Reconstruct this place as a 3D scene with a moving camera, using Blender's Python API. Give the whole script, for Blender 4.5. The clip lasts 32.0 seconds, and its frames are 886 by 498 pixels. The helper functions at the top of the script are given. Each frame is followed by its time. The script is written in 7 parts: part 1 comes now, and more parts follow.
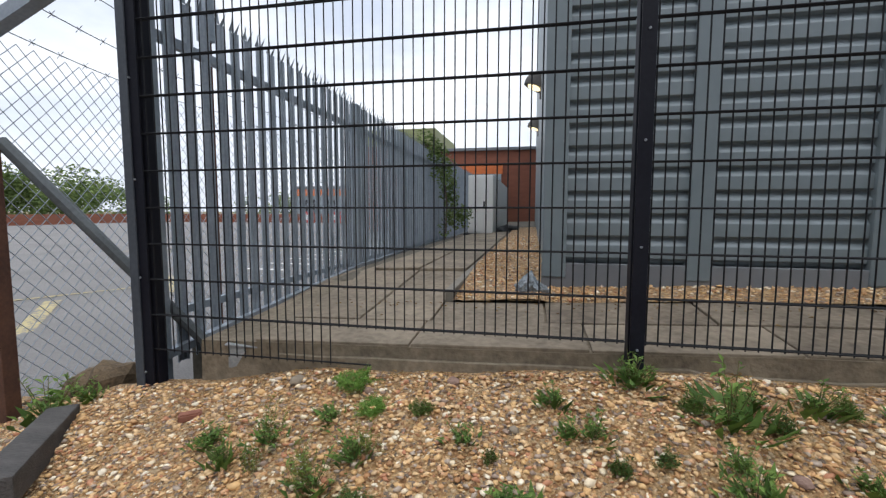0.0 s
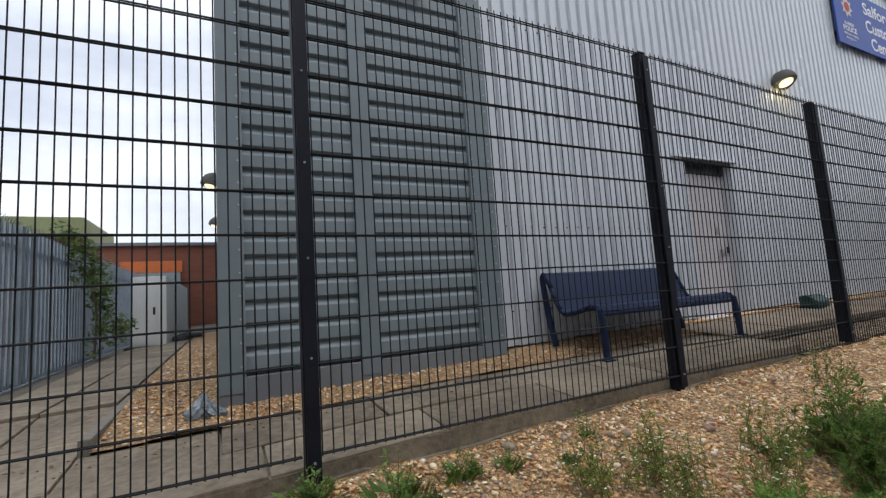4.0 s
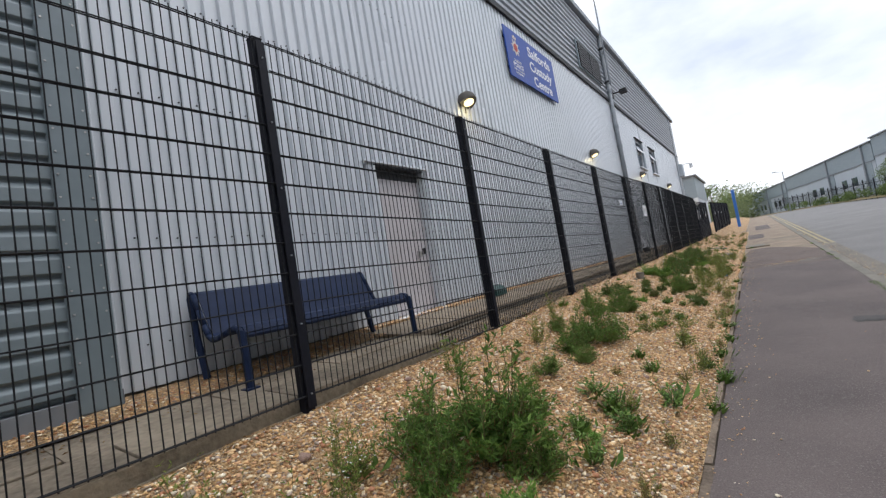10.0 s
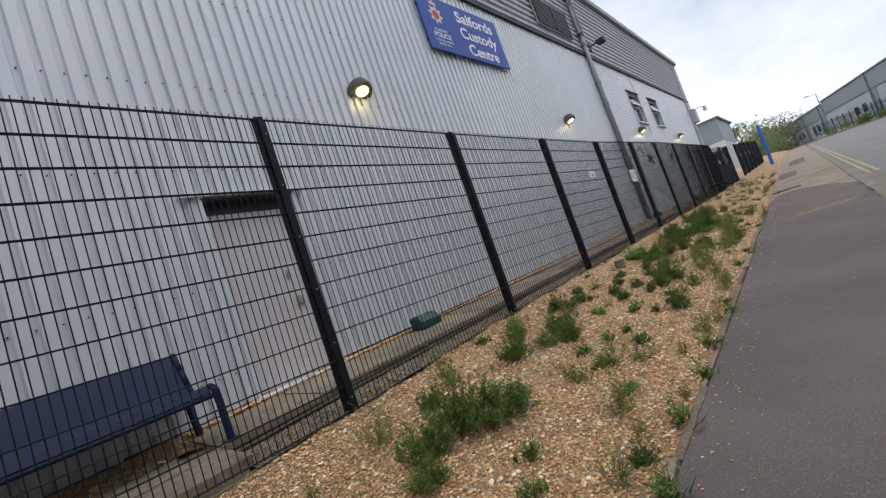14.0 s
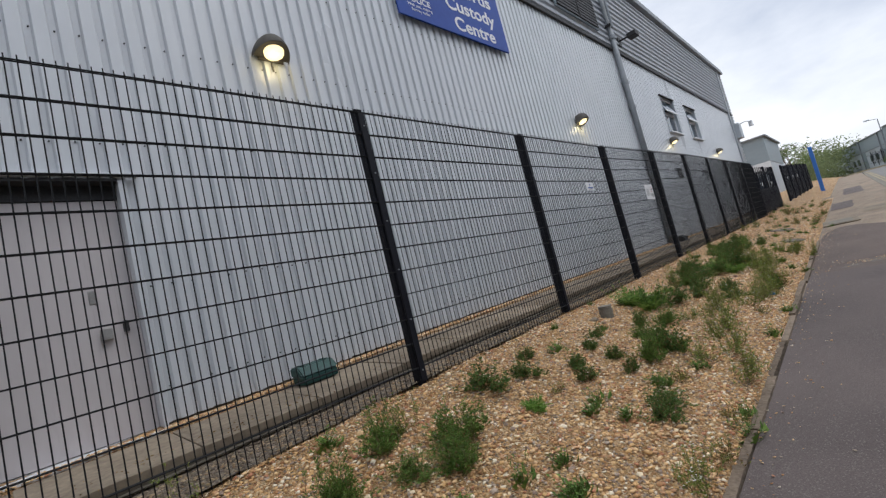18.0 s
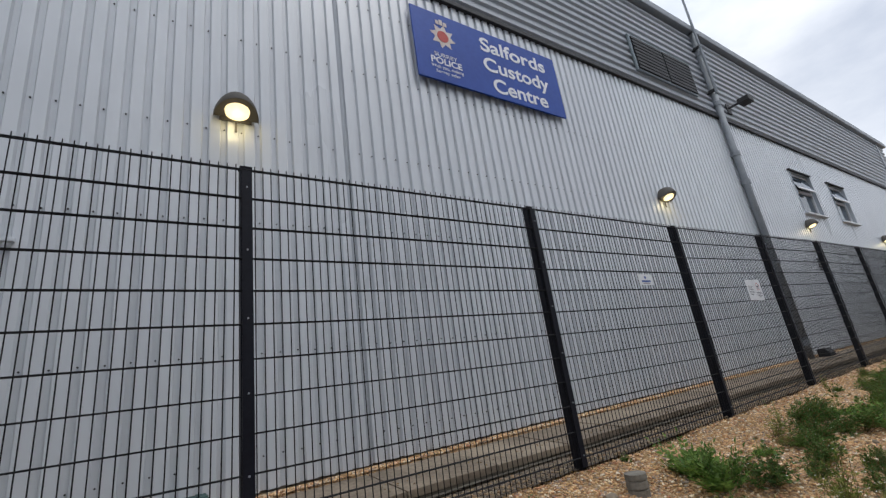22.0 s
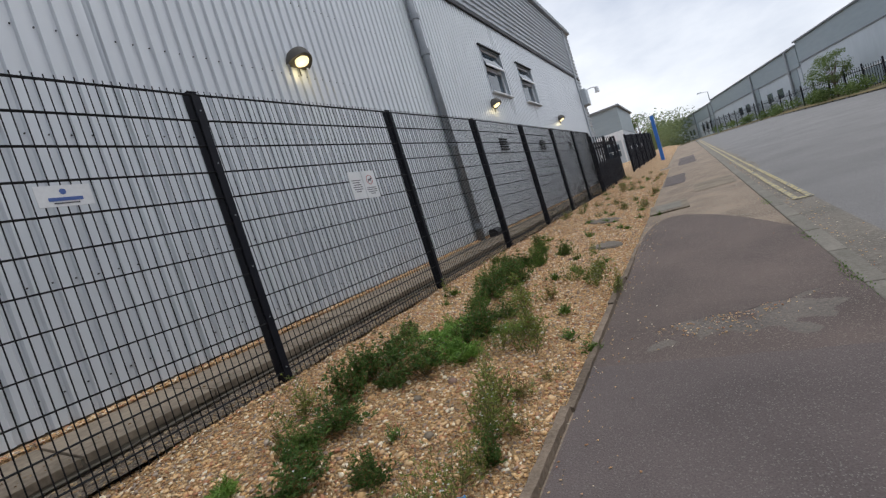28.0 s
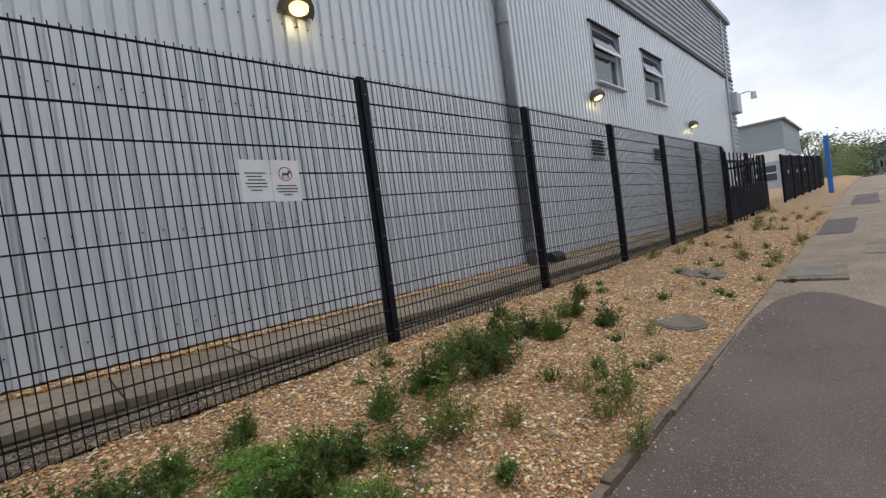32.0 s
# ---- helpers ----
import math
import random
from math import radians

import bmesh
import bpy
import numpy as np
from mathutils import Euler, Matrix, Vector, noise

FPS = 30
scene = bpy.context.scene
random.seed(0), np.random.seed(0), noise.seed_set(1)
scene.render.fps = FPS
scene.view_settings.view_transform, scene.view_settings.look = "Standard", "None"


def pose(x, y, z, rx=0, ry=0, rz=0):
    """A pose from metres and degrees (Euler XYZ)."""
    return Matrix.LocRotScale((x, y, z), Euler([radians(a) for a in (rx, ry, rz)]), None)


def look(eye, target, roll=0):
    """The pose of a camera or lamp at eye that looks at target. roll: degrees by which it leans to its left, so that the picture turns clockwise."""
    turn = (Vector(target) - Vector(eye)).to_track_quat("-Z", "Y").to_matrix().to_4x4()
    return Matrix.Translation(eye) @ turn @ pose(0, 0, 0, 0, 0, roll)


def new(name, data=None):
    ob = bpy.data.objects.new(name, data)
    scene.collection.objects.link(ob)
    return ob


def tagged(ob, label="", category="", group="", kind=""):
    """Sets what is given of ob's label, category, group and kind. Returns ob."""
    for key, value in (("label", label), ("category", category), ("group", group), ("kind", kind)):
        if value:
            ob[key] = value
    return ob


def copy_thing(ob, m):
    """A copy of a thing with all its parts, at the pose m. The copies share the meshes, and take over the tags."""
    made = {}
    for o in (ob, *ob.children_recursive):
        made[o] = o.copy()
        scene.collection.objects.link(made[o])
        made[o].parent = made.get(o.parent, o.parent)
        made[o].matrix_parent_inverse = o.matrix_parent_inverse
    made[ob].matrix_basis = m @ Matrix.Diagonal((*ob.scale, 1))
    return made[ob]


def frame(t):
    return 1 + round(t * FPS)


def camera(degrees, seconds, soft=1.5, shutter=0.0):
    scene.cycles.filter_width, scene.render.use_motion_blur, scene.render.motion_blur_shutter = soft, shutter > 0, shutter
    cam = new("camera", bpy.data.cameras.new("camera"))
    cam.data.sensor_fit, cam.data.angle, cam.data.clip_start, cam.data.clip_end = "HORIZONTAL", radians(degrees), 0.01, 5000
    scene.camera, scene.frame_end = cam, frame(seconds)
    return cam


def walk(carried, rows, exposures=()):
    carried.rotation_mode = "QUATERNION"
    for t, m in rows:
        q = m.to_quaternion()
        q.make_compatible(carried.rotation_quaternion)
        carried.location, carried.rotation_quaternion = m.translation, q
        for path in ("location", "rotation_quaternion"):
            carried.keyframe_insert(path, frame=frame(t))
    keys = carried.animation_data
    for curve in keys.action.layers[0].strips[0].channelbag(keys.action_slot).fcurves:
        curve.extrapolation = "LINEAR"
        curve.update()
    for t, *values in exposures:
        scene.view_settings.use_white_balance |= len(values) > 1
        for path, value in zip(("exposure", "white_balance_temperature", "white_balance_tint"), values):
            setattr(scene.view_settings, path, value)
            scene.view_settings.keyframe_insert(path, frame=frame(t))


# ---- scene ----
cam = camera(90.6, 32.0, 1.3)
PATH = [
    (0, (-0.143, 0.084, 1.367), (-0.543, 2.036, 1.195), 0.1),
    (0.5, (-0.144, 0.072, 1.368), (-0.561, 2.02, 1.197), 1.0),
    (1, (-0.142, 0.075, 1.371), (-0.571, 2.021, 1.204), 0.9),
    (1.5, (-0.141, 0.091, 1.376), (-0.469, 2.057, 1.211), 0.8),
    (2, (-0.147, 0.095, 1.368), (-0.316, 2.081, 1.205), 0.5),
    (2.5, (-0.133, 0.13, 1.381), (-0.199, 2.125, 1.272), -0.7),
    (3, (-0.08, 0.091, 1.467), (0.117, 2.076, 1.614), -0.2),
    (3.5, (-0.046, 0.069, 1.475), (0.579, 1.959, 1.664), -2.0),
    (4, (-0.031, 0.02, 1.458), (0.865, 1.796, 1.666), -3.9),
    (4.5, (0.007, -0.058, 1.445), (1.165, 1.562, 1.632), -5.5),
    (6.5, (-0.092, -0.427, 1.486), (0.838, 1.291, 1.916), -6.7),
    (7, (-0.077, -0.307, 1.448), (0.699, 1.482, 1.892), -5.8),
    (7.5, (0.032, -0.226, 1.442), (0.937, 1.522, 1.797), -6.4),
    (8, (0.228, -0.248, 1.405), (1.45, 1.319, 1.638), -6.7),
    (8.5, (0.439, -0.398, 1.421), (1.801, 1.055, 1.603), -6.7),
    (9, (0.6, -0.403, 1.403), (2.027, 0.989, 1.569), -6.0),
    (9.5, (0.868, -0.302, 1.401), (2.441, 0.926, 1.537), -6.2),
    (10, (1.11, -0.352, 1.39), (2.734, 0.809, 1.513), -9.6),
    (10.5, (1.35, -0.483, 1.424), (2.979, 0.668, 1.561), -11.9),
    (11, (1.631, -0.47, 1.394), (3.305, 0.618, 1.509), -9.9),
    (11.5, (1.95, -0.465, 1.384), (3.708, 0.488, 1.432), -9.1),
    (12, (2.267, -0.651, 1.411), (3.986, 0.368, 1.491), -11.9),
    (12.5, (2.532, -0.694, 1.39), (4.227, 0.363, 1.481), -10.7),
    (13, (2.888, -0.699, 1.395), (4.671, 0.207, 1.399), -8.7),
    (13.5, (3.179, -0.861, 1.431), (4.821, 0.277, 1.519), -16.7),
    (15.5, (4.284, -0.722, 1.494), (5.61, 0.768, 1.64), -16.5),
    (16, (4.55, -0.653, 1.472), (5.962, 0.759, 1.585), -11.9),
    (16.5, (4.835, -0.579, 1.483), (6.339, 0.737, 1.561), -12.2),
    (17, (5.133, -0.706, 1.508), (6.623, 0.625, 1.599), -18.7),
    (17.5, (5.264, -0.737, 1.529), (6.708, 0.637, 1.685), -18.0),
    (18, (5.552, -0.645, 1.518), (7.006, 0.72, 1.672), -14.1),
    (18.5, (5.778, -0.622, 1.525), (7.239, 0.737, 1.657), -14.9),
    (19, (6.061, -0.73, 1.547), (7.515, 0.637, 1.673), -17.4),
    (19.5, (6.267, -0.734, 1.569), (7.779, 0.573, 1.665), -14.4),
    (20, (6.577, -0.674, 1.575), (8.248, 0.424, 1.608), -11.1),
    (20.5, (6.824, -0.758, 1.573), (8.455, 0.392, 1.703), -12.6),
    (21, (7.0, -0.835, 1.618), (8.249, 0.658, 2.079), -13.2),
    (21.5, (7.23, -0.715, 1.64), (8.352, 0.85, 2.183), -9.7),
    (22, (7.463, -0.607, 1.641), (8.554, 0.968, 2.213), -8.1),
    (22.5, (7.786, -0.695, 1.627), (8.849, 0.901, 2.195), -9.6),
    (23, (8.001, -0.685, 1.613), (9.067, 0.918, 2.153), -8.1),
    (23.5, (8.315, -0.651, 1.552), (9.574, 0.862, 1.909), -7.6),
    (24, (8.598, -0.6, 1.597), (9.897, 0.89, 1.901), -9.3),
    (24.5, (8.833, -0.666, 1.641), (10.126, 0.828, 1.951), -11.5),
    (26.5, (9.986, -0.629, 1.61), (11.532, 0.638, 1.662), -13.2),
    (27, (10.328, -0.623, 1.573), (12.011, 0.451, 1.455), -13.7),
    (27.5, (10.637, -0.759, 1.59), (12.344, 0.275, 1.468), -19.3),
    (28, (10.838, -0.834, 1.616), (12.547, 0.199, 1.51), -17.3),
    (28.5, (11.163, -0.822, 1.622), (12.901, 0.159, 1.487), -13.4),
    (29, (11.46, -0.938, 1.621), (13.194, 0.047, 1.486), -14.3),
    (29.5, (11.711, -1.052, 1.686), (13.356, 0.084, 1.614), -16.8),
    (30, (12.047, -1.018, 1.661), (13.757, 0.011, 1.536), -14.9),
    (30.5, (12.345, -1.011, 1.653), (14.058, 0.011, 1.507), -15.0),
    (31, (12.64, -1.093, 1.731), (14.296, 0.023, 1.623), -17.4),
    (31.5, (12.891, -1.004, 1.713), (14.429, 0.273, 1.676), -9.4),
    (32, (13.156, -0.914, 1.71), (14.57, 0.499, 1.658), -7.5),
]
walk(cam, [(t, look(eye, target, roll)) for t, eye, target, roll in PATH], exposures=[(0, 0.58, 6280, 10), (2.5, 0.62, 6280, 10), (4, 0.42, 6280, 10), (6.5, 0.28, 6280, 10), (7, 0.26, 6280, 10), (7.5, 0.4, 6280, 10), (8, 0.64, 6280, 10), (9, 0.68, 6280, 10), (10, 0.58, 6280, 10), (13, 0.36, 6280, 10), (16, 0.38, 6280, 10), (19, 0.27, 6280, 10), (24, 0.24, 6280, 10), (32, 0.24, 6280, 10)])
SKY_LOW, SKY_HIGH, SUN = 1.08, 2.1, 0.5


# ---- sky, sun ----
def link(nt, a, b):
    nt.links.new(a, b)


world = bpy.data.worlds.new("overcast")
scene.world = world
world.use_nodes = True
wn = world.node_tree
wn.nodes.clear()
w_out = wn.nodes.new("ShaderNodeOutputWorld")
w_bg = wn.nodes.new("ShaderNodeBackground")
w_sky = wn.nodes.new("ShaderNodeTexSky")
w_sky.sky_type = "NISHITA"
w_sky.sun_disc = False
w_sky.sun_elevation = radians(48)
w_sky.sun_rotation = radians(150)
w_sky.dust_density = 3.0
w_tc = wn.nodes.new("ShaderNodeTexCoord")
w_map = wn.nodes.new("ShaderNodeMapping")
w_map.inputs["Scale"].default_value = (1.0, 1.0, 2.3)
w_n = wn.nodes.new("ShaderNodeTexNoise")
w_n.inputs["Scale"].default_value = 2.1
w_n.inputs["Detail"].default_value = 7.0
w_n.inputs["Roughness"].default_value = 0.55
w_ramp = wn.nodes.new("ShaderNodeValToRGB")
w_ramp.color_ramp.elements[0].position = 0.36
w_ramp.color_ramp.elements[0].color = (0.5, 0.54, 0.62, 1)
w_ramp.color_ramp.elements[1].position = 0.66
w_ramp.color_ramp.elements[1].color = (0.86, 0.87, 0.89, 1)
w_sep = wn.nodes.new("ShaderNodeSeparateXYZ")
w_grad = wn.nodes.new("ShaderNodeMapRange")
w_grad.inputs["From Min"].default_value = 0.45
w_grad.inputs["From Max"].default_value = 1.0
w_grad.inputs["To Min"].default_value = SKY_LOW
w_grad.inputs["To Max"].default_value = SKY_HIGH
w_mul = wn.nodes.new("ShaderNodeMix")
w_mul.data_type = "RGBA"
w_mul.blend_type = "MULTIPLY"
w_mul.inputs["Factor"].default_value = 1.0
w_skym = wn.nodes.new("ShaderNodeMix")
w_skym.data_type = "RGBA"
w_skym.blend_type = "MULTIPLY"
w_skym.inputs["Factor"].default_value = 1.0
w_skym.inputs["B"].default_value = (0.1, 0.1, 0.1, 1)
w_mix = wn.nodes.new("ShaderNodeMix")
w_mix.data_type = "RGBA"
w_mix.inputs["Factor"].default_value = 0.9
link(wn, w_tc.outputs["Generated"], w_map.inputs["Vector"])
link(wn, w_map.outputs["Vector"], w_n.inputs["Vector"])
link(wn, w_n.outputs["Fac"], w_ramp.inputs["Fac"])
link(wn, w_tc.outputs["Generated"], w_sep.inputs["Vector"])
link(wn, w_sep.outputs["Z"], w_grad.inputs["Value"])
link(wn, w_ramp.outputs["Color"], w_mul.inputs["A"])
link(wn, w_grad.outputs["Result"], w_mul.inputs["B"])
link(wn, w_sky.outputs["Color"], w_skym.inputs["A"])
link(wn, w_skym.outputs["Result"], w_mix.inputs["A"])
link(wn, w_mul.outputs["Result"], w_mix.inputs["B"])
link(wn, w_mix.outputs["Result"], w_bg.inputs["Color"])
link(wn, w_bg.outputs["Background"], w_out.inputs["Surface"])

sun_data = bpy.data.lights.new("sun", "SUN")
sun_data.energy = SUN
sun_data.angle = radians(24)
sun_data.color = (1.0, 0.96, 0.9)
sun = new("sun", sun_data)
sun.matrix_world = look((0, 0, 40), (-12, 20, 0))


# ---- materials ----
def mat(name, c1, c2, scale=3.0, rough=0.7, metal=0.0, bump=0.15, fine=9.0, stretch=(1, 1, 1), vary=0.0, speck=None, island=False, rough2=None, glow=0.0, shine=0.5):
    m = bpy.data.materials.new(name)
    m.use_nodes = True
    nt = m.node_tree
    b = nt.nodes["Principled BSDF"]
    geo = nt.nodes.new("ShaderNodeNewGeometry")
    mp = nt.nodes.new("ShaderNodeMapping")
    mp.inputs["Scale"].default_value = stretch
    link(nt, geo.outputs["Position"], mp.inputs["Vector"])
    n1 = nt.nodes.new("ShaderNodeTexNoise")
    n1.inputs["Scale"].default_value = scale
    n1.inputs["Detail"].default_value = 4.0
    n2 = nt.nodes.new("ShaderNodeTexNoise")
    n2.inputs["Scale"].default_value = scale * fine
    n2.inputs["Detail"].default_value = 3.0
    link(nt, mp.outputs["Vector"], n1.inputs["Vector"])
    link(nt, mp.outputs["Vector"], n2.inputs["Vector"])
    add = nt.nodes.new("ShaderNodeMath")
    add.operation = "MULTIPLY_ADD"
    add.inputs[1].default_value = 0.45
    link(nt, n2.outputs["Fac"], add.inputs[0])
    half = nt.nodes.new("ShaderNodeMath")
    half.operation = "MULTIPLY"
    half.inputs[1].default_value = 0.55
    link(nt, n1.outputs["Fac"], half.inputs[0])
    link(nt, half.outputs[0], add.inputs[2])
    fac = add.outputs[0]
    if vary:
        info = nt.nodes.new("ShaderNodeNewGeometry" if island else "ShaderNodeObjectInfo")
        va = nt.nodes.new("ShaderNodeMath")
        va.operation = "MULTIPLY_ADD"
        va.inputs[1].default_value = vary
        link(nt, info.outputs["Random Per Island" if island else "Random"], va.inputs[0])
        sb = nt.nodes.new("ShaderNodeMath")
        sb.operation = "SUBTRACT"
        sb.inputs[1].default_value = vary / 2
        link(nt, fac, sb.inputs[0])
        link(nt, sb.outputs[0], va.inputs[2])
        fac = va.outputs[0]
    ramp = nt.nodes.new("ShaderNodeValToRGB")
    ramp.color_ramp.elements[0].position, ramp.color_ramp.elements[1].position = 0.32, 0.68
    ramp.color_ramp.elements[0].color, ramp.color_ramp.elements[1].color = (*c1, 1), (*c2, 1)
    link(nt, fac, ramp.inputs["Fac"])
    col = ramp.outputs["Color"]
    if speck:
        sc, amount, colour = speck
        v = nt.nodes.new("ShaderNodeTexVoronoi")
        v.inputs["Scale"].default_value = sc
        link(nt, geo.outputs["Position"], v.inputs["Vector"])
        sp = nt.nodes.new("ShaderNodeSeparateColor")
        link(nt, v.outputs["Color"], sp.inputs["Color"])
        gt = nt.nodes.new("ShaderNodeMath")
        gt.operation = "GREATER_THAN"
        gt.inputs[1].default_value = 1 - amount
        link(nt, sp.outputs["Red"], gt.inputs[0])
        mx = nt.nodes.new("ShaderNodeMix")
        mx.data_type = "RGBA"
        mx.inputs["B"].default_value = (*colour, 1)
        link(nt, gt.outputs[0], mx.inputs["Factor"])
        link(nt, col, mx.inputs["A"])
        col = mx.outputs["Result"]
    link(nt, col, b.inputs["Base Color"])
    b.inputs["Metallic"].default_value = metal
    b.inputs["Specular IOR Level"].default_value = shine
    rr = nt.nodes.new("ShaderNodeMapRange")
    rr.inputs["To Min"].default_value = rough
    rr.inputs["To Max"].default_value = min(1.0, rough2 if rough2 is not None else rough + 0.15)
    link(nt, n1.outputs["Fac"], rr.inputs["Value"])
    link(nt, rr.outputs["Result"], b.inputs["Roughness"])
    if bump:
        bp = nt.nodes.new("ShaderNodeBump")
        bp.inputs["Strength"].default_value = bump
        bp.inputs["Distance"].default_value = 0.02
        link(nt, n2.outputs["Fac"], bp.inputs["Height"])
        link(nt, bp.outputs["Normal"], b.inputs["Normal"])
    if glow:
        b.inputs["Emission Color"].default_value = (*c2, 1)
        b.inputs["Emission Strength"].default_value = glow
    return m


def stone_mix(name, colours, scale=None, bump=0.0):
    """Many-coloured pebbles: by island where they are meshes, by cell where scale is given."""
    m = bpy.data.materials.new(name)
    m.use_nodes = True
    nt = m.node_tree
    b = nt.nodes["Principled BSDF"]
    geo = nt.nodes.new("ShaderNodeNewGeometry")
    ramp = nt.nodes.new("ShaderNodeValToRGB")
    ramp.color_ramp.interpolation = "CONSTANT"
    while len(ramp.color_ramp.elements) < len(colours):
        ramp.color_ramp.elements.new(0.5)
    for i, c in enumerate(colours):
        ramp.color_ramp.elements[i].position = i / len(colours)
        ramp.color_ramp.elements[i].color = (*c, 1)
    n = nt.nodes.new("ShaderNodeTexNoise")
    n.inputs["Scale"].default_value = 45.0
    link(nt, geo.outputs["Position"], n.inputs["Vector"])
    if scale:
        v = nt.nodes.new("ShaderNodeTexVoronoi")
        v.inputs["Scale"].default_value = scale
        link(nt, geo.outputs["Position"], v.inputs["Vector"])
        sp = nt.nodes.new("ShaderNodeSeparateColor")
        link(nt, v.outputs["Color"], sp.inputs["Color"])
        link(nt, sp.outputs["Red"], ramp.inputs["Fac"])
        bp = nt.nodes.new("ShaderNodeBump")
        bp.invert = True
        bp.inputs["Strength"].default_value = bump
        bp.inputs["Distance"].default_value = 0.03
        link(nt, v.outputs["Distance"], bp.inputs["Height"])
        link(nt, bp.outputs["Normal"], b.inputs["Normal"])
    else:
        link(nt, geo.outputs["Random Per Island"], ramp.inputs["Fac"])
    mr = nt.nodes.new("ShaderNodeMapRange")
    mr.inputs["To Min"].default_value, mr.inputs["To Max"].default_value = 0.66, 1.26
    link(nt, n.outputs["Fac"], mr.inputs["Value"])
    mx = nt.nodes.new("ShaderNodeMix")
    mx.data_type, mx.blend_type = "RGBA", "MULTIPLY"
    mx.inputs["Factor"].default_value = 1.0
    link(nt, ramp.outputs["Color"], mx.inputs["A"])
    link(nt, mr.outputs["Result"], mx.inputs["B"])
    link(nt, mx.outputs["Result"], b.inputs["Base Color"])
    b.inputs["Roughness"].default_value = 0.75
    return m


PEBBLES = [(0.64, 0.39, 0.17), (0.74, 0.50, 0.26), (0.41, 0.21, 0.09), (0.84, 0.69, 0.47), (0.57, 0.32, 0.14), (0.69, 0.44, 0.20), (0.32, 0.23, 0.17), (0.77, 0.52, 0.27),
           (0.62, 0.36, 0.19), (0.86, 0.75, 0.57), (0.50, 0.23, 0.12), (0.65, 0.44, 0.24), (0.43, 0.34, 0.26), (0.71, 0.44, 0.19)]
# darker than PEBBLES: dirt and the shade of gaps between stones painted in
SHADED_BED = [(0.492, 0.287, 0.120), (0.568, 0.366, 0.175), (0.332, 0.168, 0.069), (0.621, 0.446, 0.258), (0.428, 0.238, 0.097), (0.514, 0.317, 0.138), (0.268, 0.198, 0.138), (0.557, 0.366, 0.184)]
GREYS = [(0.17, 0.13, 0.095), (0.26, 0.2, 0.14), (0.33, 0.26, 0.18), (0.12, 0.09, 0.065), (0.21, 0.175, 0.14), (0.4, 0.33, 0.24), (0.15, 0.11, 0.075), (0.29, 0.21, 0.13)]
